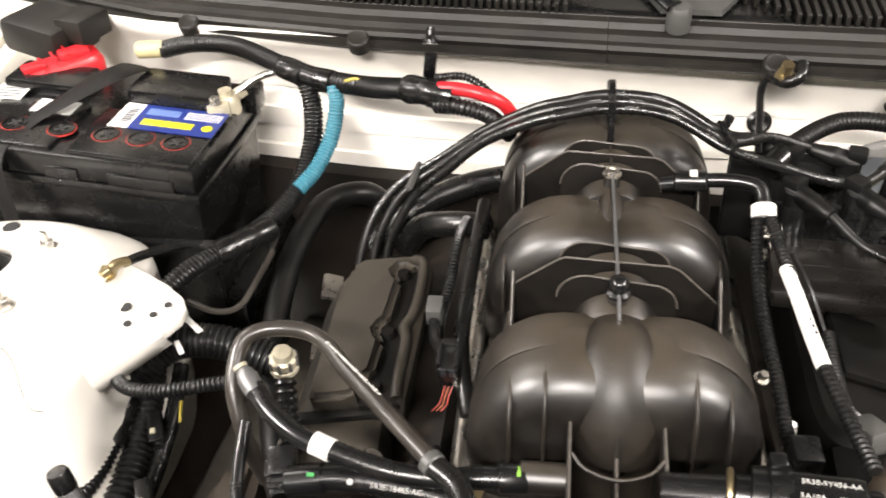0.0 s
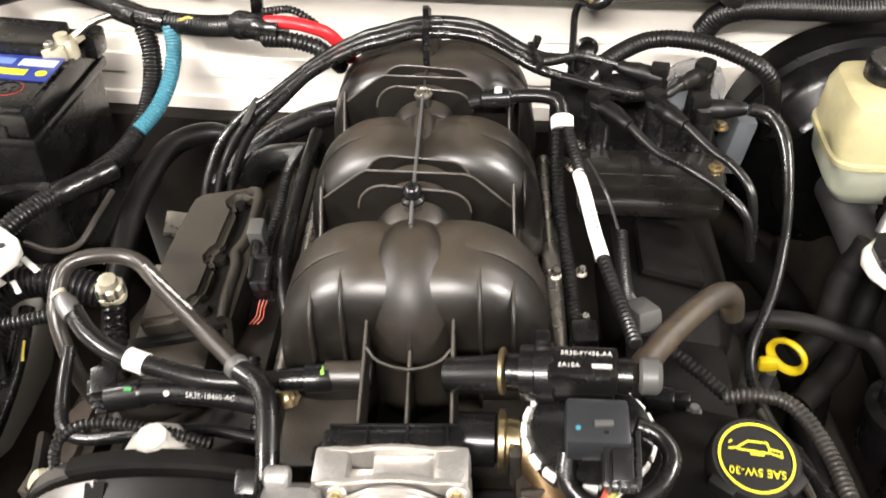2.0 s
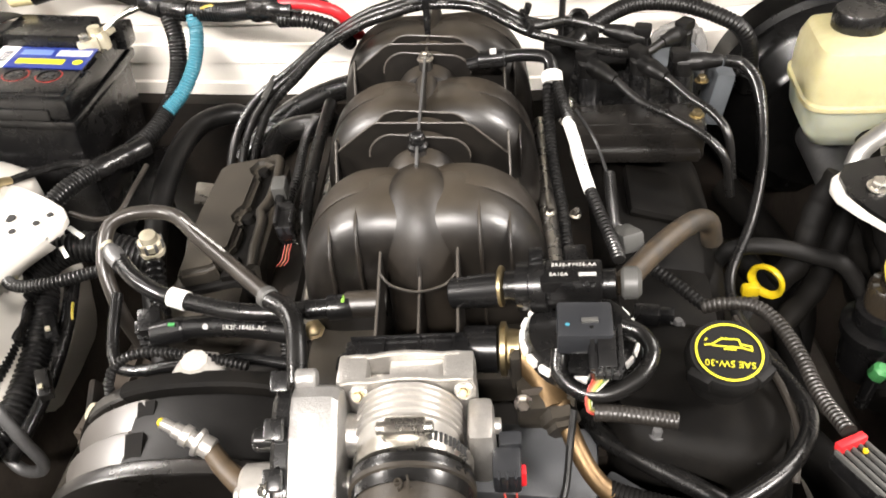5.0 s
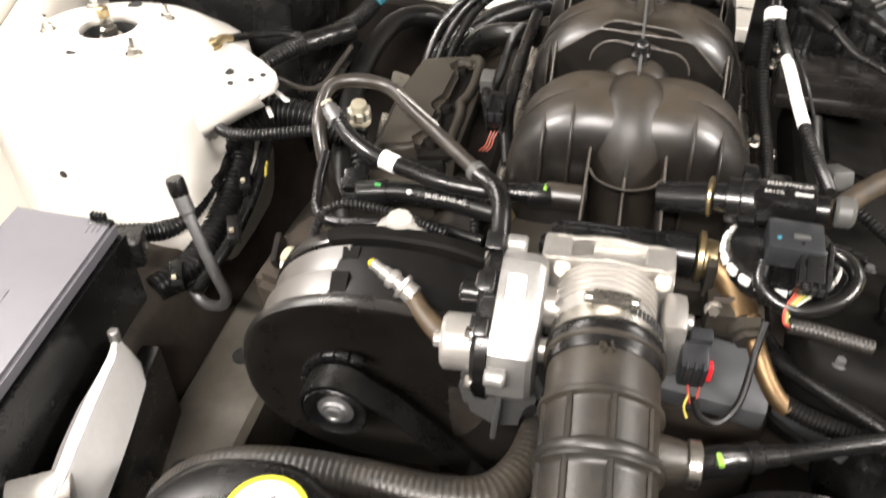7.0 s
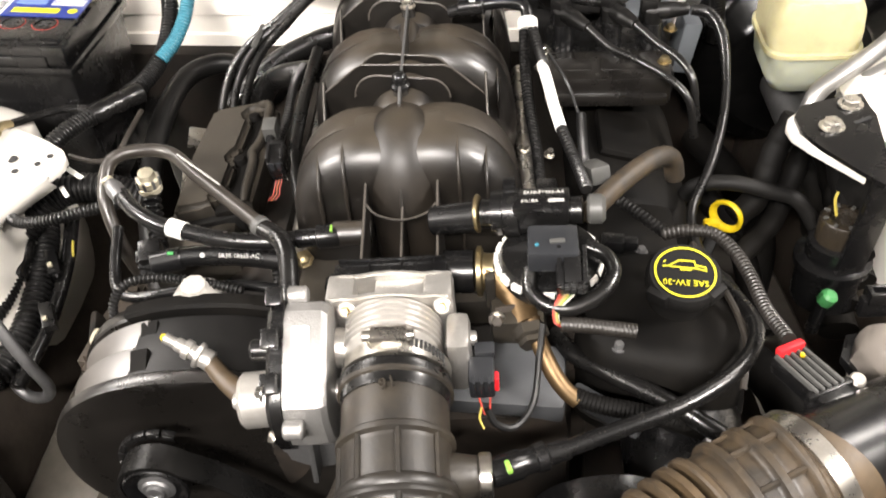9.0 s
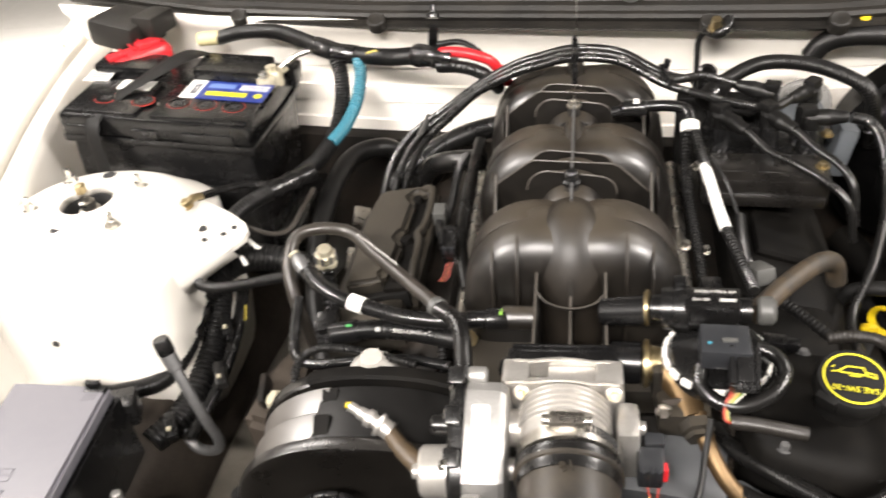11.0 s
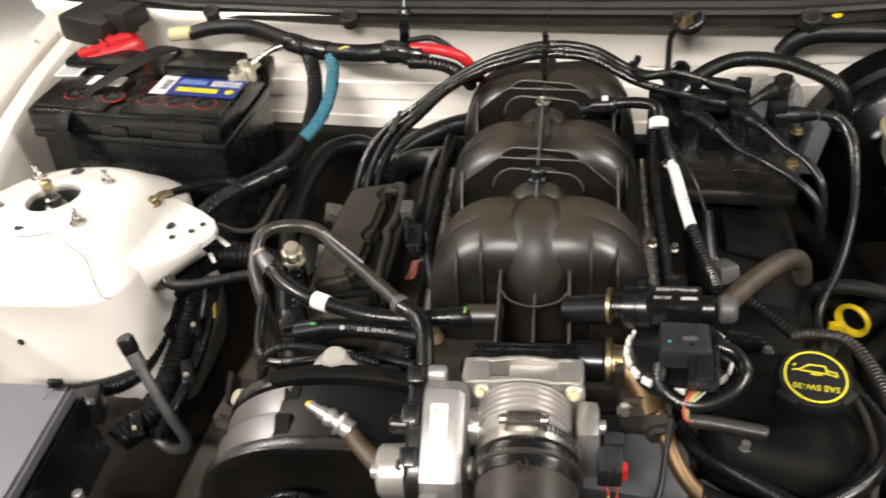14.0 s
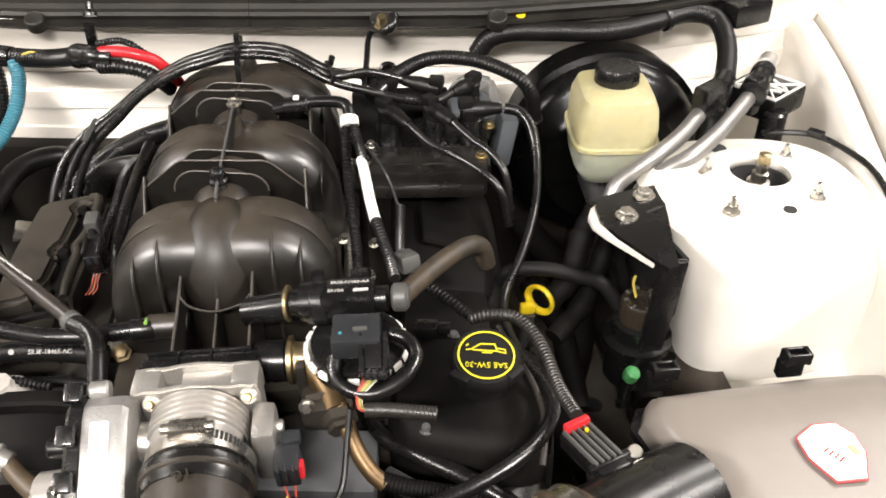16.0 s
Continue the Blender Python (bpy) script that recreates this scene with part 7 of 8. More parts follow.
part("drum", loft(B(), [oval(y, k) for y, k in ((-0.233, 0.30), (-0.236, 0.86), (-0.2395, 0.955), (-0.2395, 0.985), (-0.2360, 1.0), (-0.2290, 1.0), (-0.2270, 0.985), (-0.2265, 0.87), (-0.164, 0.87), (-0.163, 0.985), (-0.161, 1.0), (-0.149, 1.0), (-0.146, 0.97), (-0.144, 0.3))]), DRUM, dc, "glossy oval drum", 30)
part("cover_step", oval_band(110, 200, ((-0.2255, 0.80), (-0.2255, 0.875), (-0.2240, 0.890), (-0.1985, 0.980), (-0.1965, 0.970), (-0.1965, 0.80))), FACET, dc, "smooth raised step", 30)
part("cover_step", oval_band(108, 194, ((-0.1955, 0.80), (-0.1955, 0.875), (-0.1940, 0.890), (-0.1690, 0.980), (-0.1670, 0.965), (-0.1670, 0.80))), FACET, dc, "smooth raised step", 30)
part("cover_crown", oval_band(8, 112, ((-0.2255, 0.80), (-0.2255, 0.905), (-0.2230, 0.915), (-0.1700, 0.945), (-0.1660, 0.945), (-0.1660, 0.80))), BOOT, dc, "smooth dark crown of the drum", 30)
for y0, y1 in ((-0.224, -0.200), (-0.194, -0.170)):
    p = [oval(y, k, 104, 105, 1)[0] for y, k in ((y0, 0.90), (y1, 0.90), (y1, 0.975))]
    q = [oval(y, k, 111, 112, 1)[0] for y, k in ((y0, 0.90), (y1, 0.90), (y1, 0.978))]
    part("gusset", loft(B(), [p, q]), DEEP, dc)
part("rear_wall", oval_band(44, 118, ((-0.1640, 0.80), (-0.1640, 1.010), (-0.1620, 1.040), (-0.1540, 1.045), (-0.1500, 1.035), (-0.1500, 0.80))), DEEP, dc, "raised rear wall", 30)
for a in (46, 57):
    p = oval(-0.158, 0.97, a, a + 1, 1)[0]
    part("wall_bolt", hexbolt(B(), (p.x, -0.166, p.z), (0, -1, 0.3), 0.0036, 0.004), PIPE, dc)
part("grey_boss", lathe(B(), (-0.176, -0.140, 0.823), (0.05, -0.1, 1), [(0.024, 0), (0.0235, 0.012), (0.0195, 0.017), (0.0125, 0.024), (0.0105, 0.030), (0.0, 0.031)], 9), BOSS_CAST, dc, "cast grey boss")
pu = thing("idler_pulley", (-0.195, -0.26, 0.71), "steel-centred idler pulley with black belt", "pulley")
part("rim", lathe(B(), (-0.192, -0.285, 0.771), (0, 1, 0), [(0.016, 0.004), (0.021, 0.003), (0.0245, 0.0), (0.0255, 0.001), (0.0255, 0.003), (0.0255, 0.022), (0.0245, 0.024), (0.015, 0.025)], 40), PLASTIC, pu)
part("hub", lathe(B(), (-0.192, -0.288, 0.771), (0, 1, 0), [(0.0, 0.001), (0.004, 0.001), (0.005, 0), (0.007, 0), (0.007, 0.003), (0.010, 0.003), (0.011, 0.005), (0.0145, 0.006), (0.0145, 0.012)], 32), DULL_ALLOY, pu, "bright hub with bolt")
bm = B()
path = [Vector((-0.192 + 0.0268 * math.cos(radians(a)), 0, 0.771 + 0.0268 * math.sin(radians(a)))) for a in range(215, 38, -8)]
path += [Vector((-0.15, 0, 0.775)), Vector((-0.12, 0, 0.745)), Vector((-0.08, 0, 0.70))]
loft(bm, [[Vector((p.x, y, p.z)) + (Vector((p.x + 0.192, 0, p.z - 0.771)).normalized() * o) for y, o in ((-0.284, 0), (-0.262, 0), (-0.262, 0.003), (-0.284, 0.003))] for p in path])
part("belt", bm, RUBBER, pu)
bm = B()
for k in range(7):
    a = radians(70 + k * 19)
    box(bm, (-0.192 + 0.033 * math.cos(a), -0.256, 0.771 + 0.033 * math.sin(a)), (0.010, 0.006, 0.006), 0.001, (0, 90 - math.degrees(a), 0))
part("guide_tooth", bm, PLASTIC, pu)
tn = thing("tensioner", (-0.075, -0.24, 0.70), "dull cast aluminium belt tensioner arm", "tensioner")
bm = B()
prism(bm, [(-0.104, 0.79), (-0.088, 0.825), (-0.05, 0.825), (-0.036, 0.79), (-0.048, 0.752), (-0.075, 0.745), (-0.098, 0.76)], Matrix(((1, 0, 0, 0), (0, 0, -1, -0.225), (0, 1, 0, 0), (0, 0, 0, 1))), 0.03, 0.006)
part("arm", bm, DULL_ALLOY, tn)
part("web", box(B(), (-0.070, -0.262, 0.785), (0.005, 0.02, 0.06), 0.002, (0, 4, 0)), DULL_ALLOY, tn)
wp = thing("water_pump_pulley", (0.14, -0.29, 0.66), "dark grooved pulley low behind the duct", "pulley")
part("pulley", lathe(B(), (0.15, -0.315, 0.72), (0, 1, 0.1), [(0.012, 0), (0.02, 0.004), (0.055, 0.006), (0.062, 0.008), (0.062, 0.03), (0.05, 0.032)], 40), PLASTIC, wp)
part("hub", lathe(B(), (0.15, -0.320, 0.72), (0, 1, 0.1), [(0.0, 0), (0.012, 0.001), (0.016, 0.006), (0.016, 0.012)], 24), STEEL, wp)
os_ = thing("temperature_sender", (-0.165, -0.20, 0.84), "bright sender with yellow tip and tan sleeve", "sender")
SD = Vector((-0.80, 0.28, 0.36)).normalized()
SP = Vector((-0.147, -0.222, 0.850))
part("body", lathe(B(), SP, SD, [(0.005, -0.008), (0.008, -0.006), (0.008, 0.002), (0.0098, 0.003), (0.0105, 0.006), (0.006, 0.007), (0.006, 0.011), (0.0078, 0.012), (0.0078, 0.017), (0.0055, 0.018), (0.0055, 0.024), (0.0042, 0.025), (0.0042, 0.034)], 12), ALLOY, os_)
part("tip", lathe(B(), SP + SD * 0.033, SD, [(0.0030, 0), (0.0034, 0.002), (0.002, 0.004), (0, 0.0045)], 12), YELLOW, os_, "yellow tip")
part("sleeve", tube(B(), [tuple(SP - SD * 0.004), (-0.132, -0.235, 0.842), (-0.112, -0.252, 0.838)], 0.0075, 14, taper=lambda s: 0.9 + 0.3 * s), DUSTY, os_, "dusty tan sleeve")

# ---- coolant tank and upper hose ----
ct = thing("coolant_tank", (-0.17, -0.45, 0.70), "black plastic coolant tank with round screw cap", "coolant tank")
bm = B()
def tank_ring(z, g):
    pts = []
    for x, y, _ in spline([(px_, py_, 0) for px_, py_ in [(-0.285, -0.56), (-0.29, -0.47), (-0.278, -0.41), (-0.256, -0.375), (-0.22, -0.362), (-0.18, -0.362), (-0.150, -0.378), (-0.11, -0.384), (-0.07, -0.382), (-0.045, -0.396), (-0.04, -0.44), (-0.04, -0.56)]], 0.012):
        c = Vector((-0.165, -0.47, 0))
        d = Vector((x, y, 0)) - c
        pts.append(c + d * g + Vector((0, 0, z)))
    return pts
loft(bm, [tank_ring(0.68, 0.98), tank_ring(0.78, 1.0), tank_ring(0.800, 0.992), tank_ring(0.812, 0.972), tank_ring(0.822, 0.94), tank_ring(0.828, 0.90), tank_ring(0.831, 0.84), tank_ring(0.832, 0.7)])
part("tank", bm, GLOSSY, ct)
part("seam", loft(B(), [tank_ring(0.79, 1.0), tank_ring(0.79, 1.03), tank_ring(0.797, 1.03), tank_ring(0.797, 1.0)], False), GLOSSY, ct)
cc = part("cap", lathe(B(), (-0.180, -0.422, 0.826), (0.04, -0.05, 1), [(0.036, 0), (0.036, 0.006), (0.0290, 0.008), (0.0290, 0.026), (0.027, 0.029), (0.0, 0.0292)], 56), PLASTIC, ct)
for k in range(24):
    a = 2 * math.pi * k / 24
    part("grip", box(B(), (-0.180 + 0.0293 * math.cos(a), -0.4225 + 0.0293 * math.sin(a), 0.842), (0.003, 0.004, 0.018), 0.0008, (0, 0, math.degrees(a))), PLASTIC, cc)
CM = frame_z((-0.1788, -0.4235, 0.8557), (0.04, -0.05, 1), (0, 1, 0))
part("yellow_ring", lathe(B(), CM.translation, CM.to_3x3() @ Vector((0, 0, 1)), [(0.0220, -0.001), (0.0220, 0.0004), (0.0255, 0.0004), (0.0255, -0.001)], 48), YELLOW_PRINT, cc, "yellow printed ring")
part("white_disc", lathe(B(), CM.translation, CM.to_3x3() @ Vector((0, 0, 1)), [(0.0220, -0.001), (0.0220, 0.0003), (0, 0.0003)], 48), WHITE_LABEL, cc, "white printed disc")
bm = B()
for x, y, w, hh_, a in ((-0.004, 0.010, 0.016, 0.003, 35), (-0.010, 0.006, 0.003, 0.009, 35), (-0.010, -0.003, 0.014, 0.003, 35), (-0.016, -0.008, 0.003, 0.008, 35), (-0.008, -0.012, 0.005, 0.004, 20), (0.002, 0.002, 0.005, 0.005, 40), (0.006, -0.009, 0.002, 0.005, 30), (0.010, -0.007, 0.002, 0.005, 30), (0.003, -0.011, 0.002, 0.004, 30)):
    mm = Matrix.Translation((-0.1788 + x * 0.86, -0.4235 + y * 0.86, 0.8563)) @ pose(0, 0, 0, -2.9, -2.3, a) @ Matrix.Diagonal((w * 0.86, hh_ * 0.86, 0.0004, 1))
    bmesh.ops.create_cube(bm, size=1.0, matrix=mm)
part("warning_sign", bm, LABEL_INK, cc)
bm = B()
tri = [bm.verts.new(Vector((-0.1788 + 0.0125 + 0.0046 * math.cos(radians(a)), -0.4235 + 0.003 + 0.0052 * math.sin(radians(a)), 0.8563 - 0.0004))) for a in (100, 220, 340)]
bm.faces.new(tri)
part("caution_triangle", bm, YELLOW, cc)
st = part("caution_label", box(B(), (-0.099, -0.430, 0.8325), (0.026, 0.046, 0.0012), 0.0004, (0, 0, -6)), WHITE_LABEL, ct, "white and yellow caution label")
part("yellow_band", box(B(), (-0.0972, -0.4125, 0.8333), (0.026, 0.010, 0.0008), 0.0002, (0, 0, -6)), YELLOW, st)
part("red_mark", lathe(B(), (-0.100, -0.431, 0.833), (0, 0, 1), [(0.0032, 0), (0.0032, 0.0006), (0.0018, 0.0006), (0.0018, 0)], 20), RED_RING, st)
part("yellow_mark", lathe(B(), (-0.092, -0.432, 0.833), (0, 0, 1), [(0.0028, 0), (0.0028, 0.0006)], 16), YELLOW, st)
part("print_row", box(B(), (-0.100, -0.442, 0.8333), (0.016, 0.002, 0.0005), 0, (0, 0, -6)), LABEL_INK, st)
uh = thing("radiator_hose", (-0.14, -0.335, 0.76), "dusty ribbed upper radiator hose", "radiator hose")
part("hose", tube(B(), [(-0.33, -0.345, 0.68), (-0.30, -0.345, 0.728), (-0.26, -0.341, 0.758), (-0.21, -0.337, 0.768), (-0.15, -0.336, 0.769), (-0.10, -0.338, 0.770), (-0.065, -0.330, 0.770), (-0.045, -0.303, 0.770), (-0.036, -0.265, 0.77), (-0.03, -0.22, 0.765)], 0.0155, 22, pitch=0.0050, depth=0.00035), DUCT_BLACK, uh)
part("end_cuff", cyl(B(), (-0.037, -0.268, 0.770), (-0.033, -0.240, 0.768), 0.0175, bev=0.002), RUBBER, uh)
part("end_cuff", cyl(B(), (-0.322, -0.345, 0.692), (-0.311, -0.345, 0.712), 0.0172, bev=0.002), RUBBER, uh)

# ---- white-taped engine loom, right ----
wl = thing("engine_loom", (0.13, 0.05, 0.88), "black engine loom with white tape and tee hose", "wiring loom")
part("tee_hose", tube(B(), [(0.040, 0.150, 0.935), (0.07, 0.146, 0.942), (0.095, 0.142, 0.945), (0.113, 0.136, 0.944), (0.117, 0.128, 0.938), (0.117, 0.115, 0.93)], 0.0060, 12), PLASTIC, wl)
part("white_clip", box(B(), (0.064, 0.1440, 0.9500), (0.006, 0.007, 0.003), 0.0008), WHITE_LABEL, wl, "white clip")
part("quick_plug", cyl(B(), (0.05, 0.149, 0.939), (0.076, 0.145, 0.942), 0.0085, bev=0.0015), PLASTIC, wl)
part("white_band", lathe(B(), (0.117, 0.124, 0.935), (0, -0.75, -0.6), [(0.0085, 0), (0.0096, 0.001), (0.0096, 0.010), (0.0085, 0.011)], 20), WHITE_LABEL, wl, "white tape band")
part("branch", loom(B(), [(0.113, 0.118, 0.928), (0.112, 0.09, 0.905), (0.113, 0.05, 0.885), (0.117, 0.0, 0.87), (0.118, -0.04, 0.86), (0.120, -0.07, 0.855)], 0.0062, 0.004, 0.001), LOOM, wl)
part("main_run", loom(B(), [(0.121, 0.116, 0.93), (0.126, 0.085, 0.920), (0.129, 0.060, 0.917)], 0.0060, 0.004, 0.001), LOOM, wl)
part("white_tape", tube(B(), [(0.127, 0.066, 0.917), (0.130, 0.04, 0.914), (0.133, 0.005, 0.910), (0.137, -0.024, 0.905)], 0.0052, 16), WHITE_LABEL, wl, "long white tape sleeve")
bm = B()
for k in range(6):
    box(bm, (0.131 + k * 0.0008, 0.030 - k * 0.006, 0.9179 - k * 0.0006), (0.0012, 0.003, 0.0004))
part("tape_print", bm, LABEL_INK, wl, "faint print")
part("lower_run", loom(B(), [(0.137, -0.022, 0.905), (0.142, -0.048, 0.901), (0.147, -0.075, 0.898), (0.150, -0.105, 0.900)], 0.0062, 0.0042, 0.001), LOOM, wl)
part("grey_plug", box(B(), (0.162, -0.062, 0.885), (0.018, 0.026, 0.016), 0.003, (-20, 0, 20)), GREY_PLASTIC, wl, "grey plug")
part("thin_loom", loom(B(), [(0.163, 0.05, 0.87), (0.160, 0.01, 0.868), (0.158, -0.03, 0.872), (0.162, -0.055, 0.882)], 0.006, 0.004, 0.0012), LOOM, wl)
part("plug", box(B(), (0.121, -0.075, 0.868), (0.018, 0.022, 0.032), 0.003), PLASTIC, wl)
part("twin_wire", tube(B(), [(0.121, -0.083, 0.855), (0.118, -0.10, 0.845), (0.115, -0.12, 0.845)], 0.0022, 6), WIRES["black"], wl)
part("thin_wire", tube(B(), [(0.135, 0.085, 0.918), (0.152, 0.075, 0.89), (0.160, 0.05, 0.872)], 0.0016, 6), WIRES["black"], wl)
fr2 = thing("fuel_rail", (0.12, 0.05, 0.80), "dark steel fuel rail beside the coil pack", "fuel rail", "fuel rails")
part("rail", cyl(B(), (0.108, -0.08, 0.808), (0.112, 0.24, 0.812), 0.0085, bev=0.001), STEEL, fr2)
for p in ((0.133, 0.053, 0.823), (0.128, -0.02, 0.838), (0.130, 0.145, 0.868), (0.105, -0.005, 0.872)):
    part("rail_bolt", hexbolt(B(), p, (0.2, -0.2, 1), 0.0038, 0.006), STEEL, fr2, "bright bolt")

# ---- looms to the air meter ----
ml = thing("meter_loom", (0.24, -0.12, 0.83), "corrugated loom arching past the oil cap to the air meter", "wiring loom")
part("loom", loom(B(), [(0.172, -0.070, 0.868), (0.196, -0.092, 0.862), (0.216, -0.112, 0.855)], 0.0062, 0.0040, 0.0007), LOOM, ml)
part("side_cable", tube(B(), [(0.236, -0.118, 0.850), (0.245, -0.140, 0.842), (0.258, -0.172, 0.832), (0.262, -0.205, 0.822), (0.255, -0.235, 0.805)], 0.0028, 8), PIPE, ml, "thin grey cable")
part("loom", loom(B(), [(0.212, -0.112, 0.855), (0.230, -0.114, 0.860), (0.250, -0.120, 0.861), (0.262, -0.138, 0.859), (0.269, -0.165, 0.856), (0.272, -0.20, 0.855), (0.277, -0.238, 0.862)], 0.0066, 0.0036, 0.0006), LOOM_GREY, ml, "grey-brown corrugated loom")
ds_ = thing("oil_dipstick", (0.295, -0.01, 0.76), "yellow ring-pull oil dipstick", "dipstick")
bm = B()
tube(bm, [(0.299 + 0.0098 * math.cos(a), -0.006 - 0.0120 * math.cos(a) - 0.004 * math.sin(a), 0.782 + 0.0175 * math.sin(a)) for a in np.linspace(0, 2 * math.pi, 25)], 0.0026, 12, caps=False, squash=1.5)
box(bm, (0.287, -0.002, 0.768), (0.016, 0.009, 0.012), 0.003)
part("ring", bm, YELLOW, ds_)
part("tube", tube(B(), [(0.290, -0.004, 0.762), (0.285, 0.0, 0.72), (0.27, 0.01, 0.66)], 0.0055, 10), DULL_ALLOY, ds_)

# ---- brake reservoir and booster ----
rs = thing("brake_reservoir", (0.42, 0.19, 0.80), "cream translucent brake fluid reservoir with black screw cap", "reservoir")
bm = B()
loft(bm, [rounded(0.418, 0.198, z, hx, hy, 5, 40, -0.08) for z, hx, hy in ((0.8070, 0.0244, 0.0301), (0.8140, 0.0357, 0.0414), (0.8300, 0.0442, 0.0489), (0.8610, 0.0470, 0.0526))], True)
part("lower_half", bm, MILKY_LOW, rs, "pale green lower half with fluid")
bm = B()
loft(bm, [rounded(0.418, 0.198, z, hx, hy, 5, 40, -0.08) for z, hx, hy in ((0.8610, 0.0470, 0.0526), (0.8810, 0.0475, 0.0526), (0.9030, 0.0451, 0.0517), (0.9160, 0.0395, 0.0470), (0.9200, 0.0320, 0.0395))])
part("upper_half", bm, MILKY, rs, "cream upper half")
part("weld_seam", loft(B(), [rounded(0.418, 0.198, z, hx, hy, 5, 40, -0.08) for z, hx, hy in ((0.8580, 0.0470, 0.0526), (0.8590, 0.0503, 0.0559), (0.8640, 0.0503, 0.0559), (0.8650, 0.0470, 0.0526))], False), MILKY, rs, "yellowed weld seam")
part("neck", cyl(B(), (0.421, 0.206, 0.908), (0.421, 0.206, 0.924), 0.021, bev=0.001), MILKY, rs)
bm = B()
capm = [[Vector((0.421 + rr * (1 + 0.025 * (k % 2)) * math.cos(math.pi * k / 36), 0.206 + rr * (1 + 0.025 * (k % 2)) * math.sin(math.pi * k / 36), 0.917 + hz)) for k in range(72)] for rr, hz in ((0.0245, 0), (0.025, 0.002), (0.025, 0.017), (0.023, 0.021), (0.012, 0.0215))]
loft(bm, capm)
part("cap", bm, PLASTIC, rs)
bb = thing("brake_booster", (0.45, 0.33, 0.70), "glossy black round brake booster behind the reservoir", "brake booster")
part("drum", lathe(B(), (0.442, 0.272, 0.778), (0, 1, 0.05), [(0.02, -0.032), (0.048, -0.030), (0.055, -0.022), (0.086, -0.016), (0.092, -0.006), (0.112, 0.002), (0.122, 0.014), (0.126, 0.030), (0.1335, 0.034), (0.1335, 0.042), (0.126, 0.045), (0.126, 0.085), (0.10, 0.09)], 72), BOOSTER, bb)
part("master_cylinder", cyl(B(), (0.42, 0.245, 0.775), (0.418, 0.13, 0.770), 0.024, bev=0.004), DULL_ALLOY, bb)
bho = thing("booster_hose", (0.25, 0.25, 0.92), "thick black corrugated vacuum hose to the brake booster", "vacuum hose")
part("hose", loom(B(), [(0.145, 0.225, 0.908), (0.168, 0.248, 0.920), (0.212, 0.274, 0.928), (0.260, 0.272, 0.926), (0.300, 0.258, 0.916), (0.325, 0.252, 0.900), (0.338, 0.258, 0.868), (0.342, 0.27, 0.82)], 0.0104, 0.0044, 0.0007, 18), BOOT, bho)
part("end_cuff", cyl(B(), (0.141, 0.222, 0.906), (0.158, 0.238, 0.9155), 0.0118, bev=0.002), RUBBER, bho)
part("end_cuff", cyl(B(), (0.339, 0.262, 0.850), (0.342, 0.27, 0.822), 0.0118, bev=0.002), RUBBER, bho)
rl = thing("cowl_loom", (0.42, 0.33, 0.92), "grey-black loom running along the cowl", "wiring loom")
part("loom", tube(B(), [(0.278, 0.335, 0.905), (0.292, 0.332, 0.925), (0.318, 0.326, 0.935), (0.37, 0.322, 0.935), (0.44, 0.316, 0.934), (0.50, 0.336, 0.934), (0.555, 0.358, 0.936), (0.588, 0.35, 0.930), (0.592, 0.315, 0.915), (0.575, 0.262, 0.90), (0.55, 0.215, 0.875), (0.53, 0.19, 0.83)], 0.0125, 16, pitch=0.0034, depth=0.0004), BOOT, rl)
for x, y, z in ((0.33, 0.318, 0.952), (0.50, 0.34, 0.952)):
    part("yellow_clip", lathe(B(), (x, y + 0.012, z), (0, -0.5, 0.8), [(0.006, 0), (0.006, 0.006), (0, 0.007)], 12), YELLOW, rl, "small yellow clip")
part("tie", lathe(B(), (0.52, 0.343, 0.934), (1, 0.4, 0), [(0.0128, -0.004), (0.0145, -0.003), (0.0145, 0.003), (0.0128, 0.004)], 20), PLASTIC, rl)
part("bracket_block", box(B(), (0.628, 0.365, 0.935), (0.058, 0.05, 0.03), 0.004, (0, 0, 20)), PLASTIC, rl)
sr = thing("sensor_strap", (0.14, 0.29, 0.91), "black clipped lead hanging from the cowl stud", "wiring lead")
part("lead", tube(B(), [(0.163, 0.305, 0.958), (0.152, 0.315, 0.952), (0.143, 0.305, 0.945), (0.139, 0.275, 0.93), (0.134, 0.235, 0.915)], 0.0036, 10), PLASTIC, sr)
part("hook", tube(B(), [(0.150, 0.31, 0.955), (0.162, 0.292, 0.958), (0.172, 0.290, 0.966), (0.174, 0.30, 0.974)], 0.006, 10), RUBBER, sr)
part("stud", lathe(B(), (0.160, 0.300, 0.958), (0, -0.3, 0.9), [(0.009, 0), (0.009, 0.006), (0.006, 0.007), (0.006, 0.018)], 6), BRASS, sr, "tan cowl stud")
hv = thing("heater_valve", (0.26, 0.24, 0.82), "dull black round vacuum valve on the firewall", "valve")
part("can", lathe(B(), (0.262, 0.272, 0.862), (0.1, -0.5, 0.85), [(0.026, -0.03), (0.030, -0.010), (0.030, 0.0), (0.026, 0.006), (0.012, 0.009), (0, 0.009)], 32), CAN_GREY, hv, "blue-grey vacuum can")
bm = B()
prism(bm, [(0.236, 0.800), (0.236, 0.868), (0.246, 0.884), (0.270, 0.892), (0.294, 0.884), (0.304, 0.862), (0.302, 0.800)], Matrix(((1, 0, 0, 0), (0, 0, -1, 0.312), (0, 1, 0, 0), (0, 0, 0, 1))), 0.012, 0.004)
for x in (0.250, 0.290):
    box(bm, (x, 0.298, 0.850), (0.005, 0.010, 0.060), 0.0015)
part("mount_plate", bm, PALE_CAST, hv, "pale grey mounting plate")
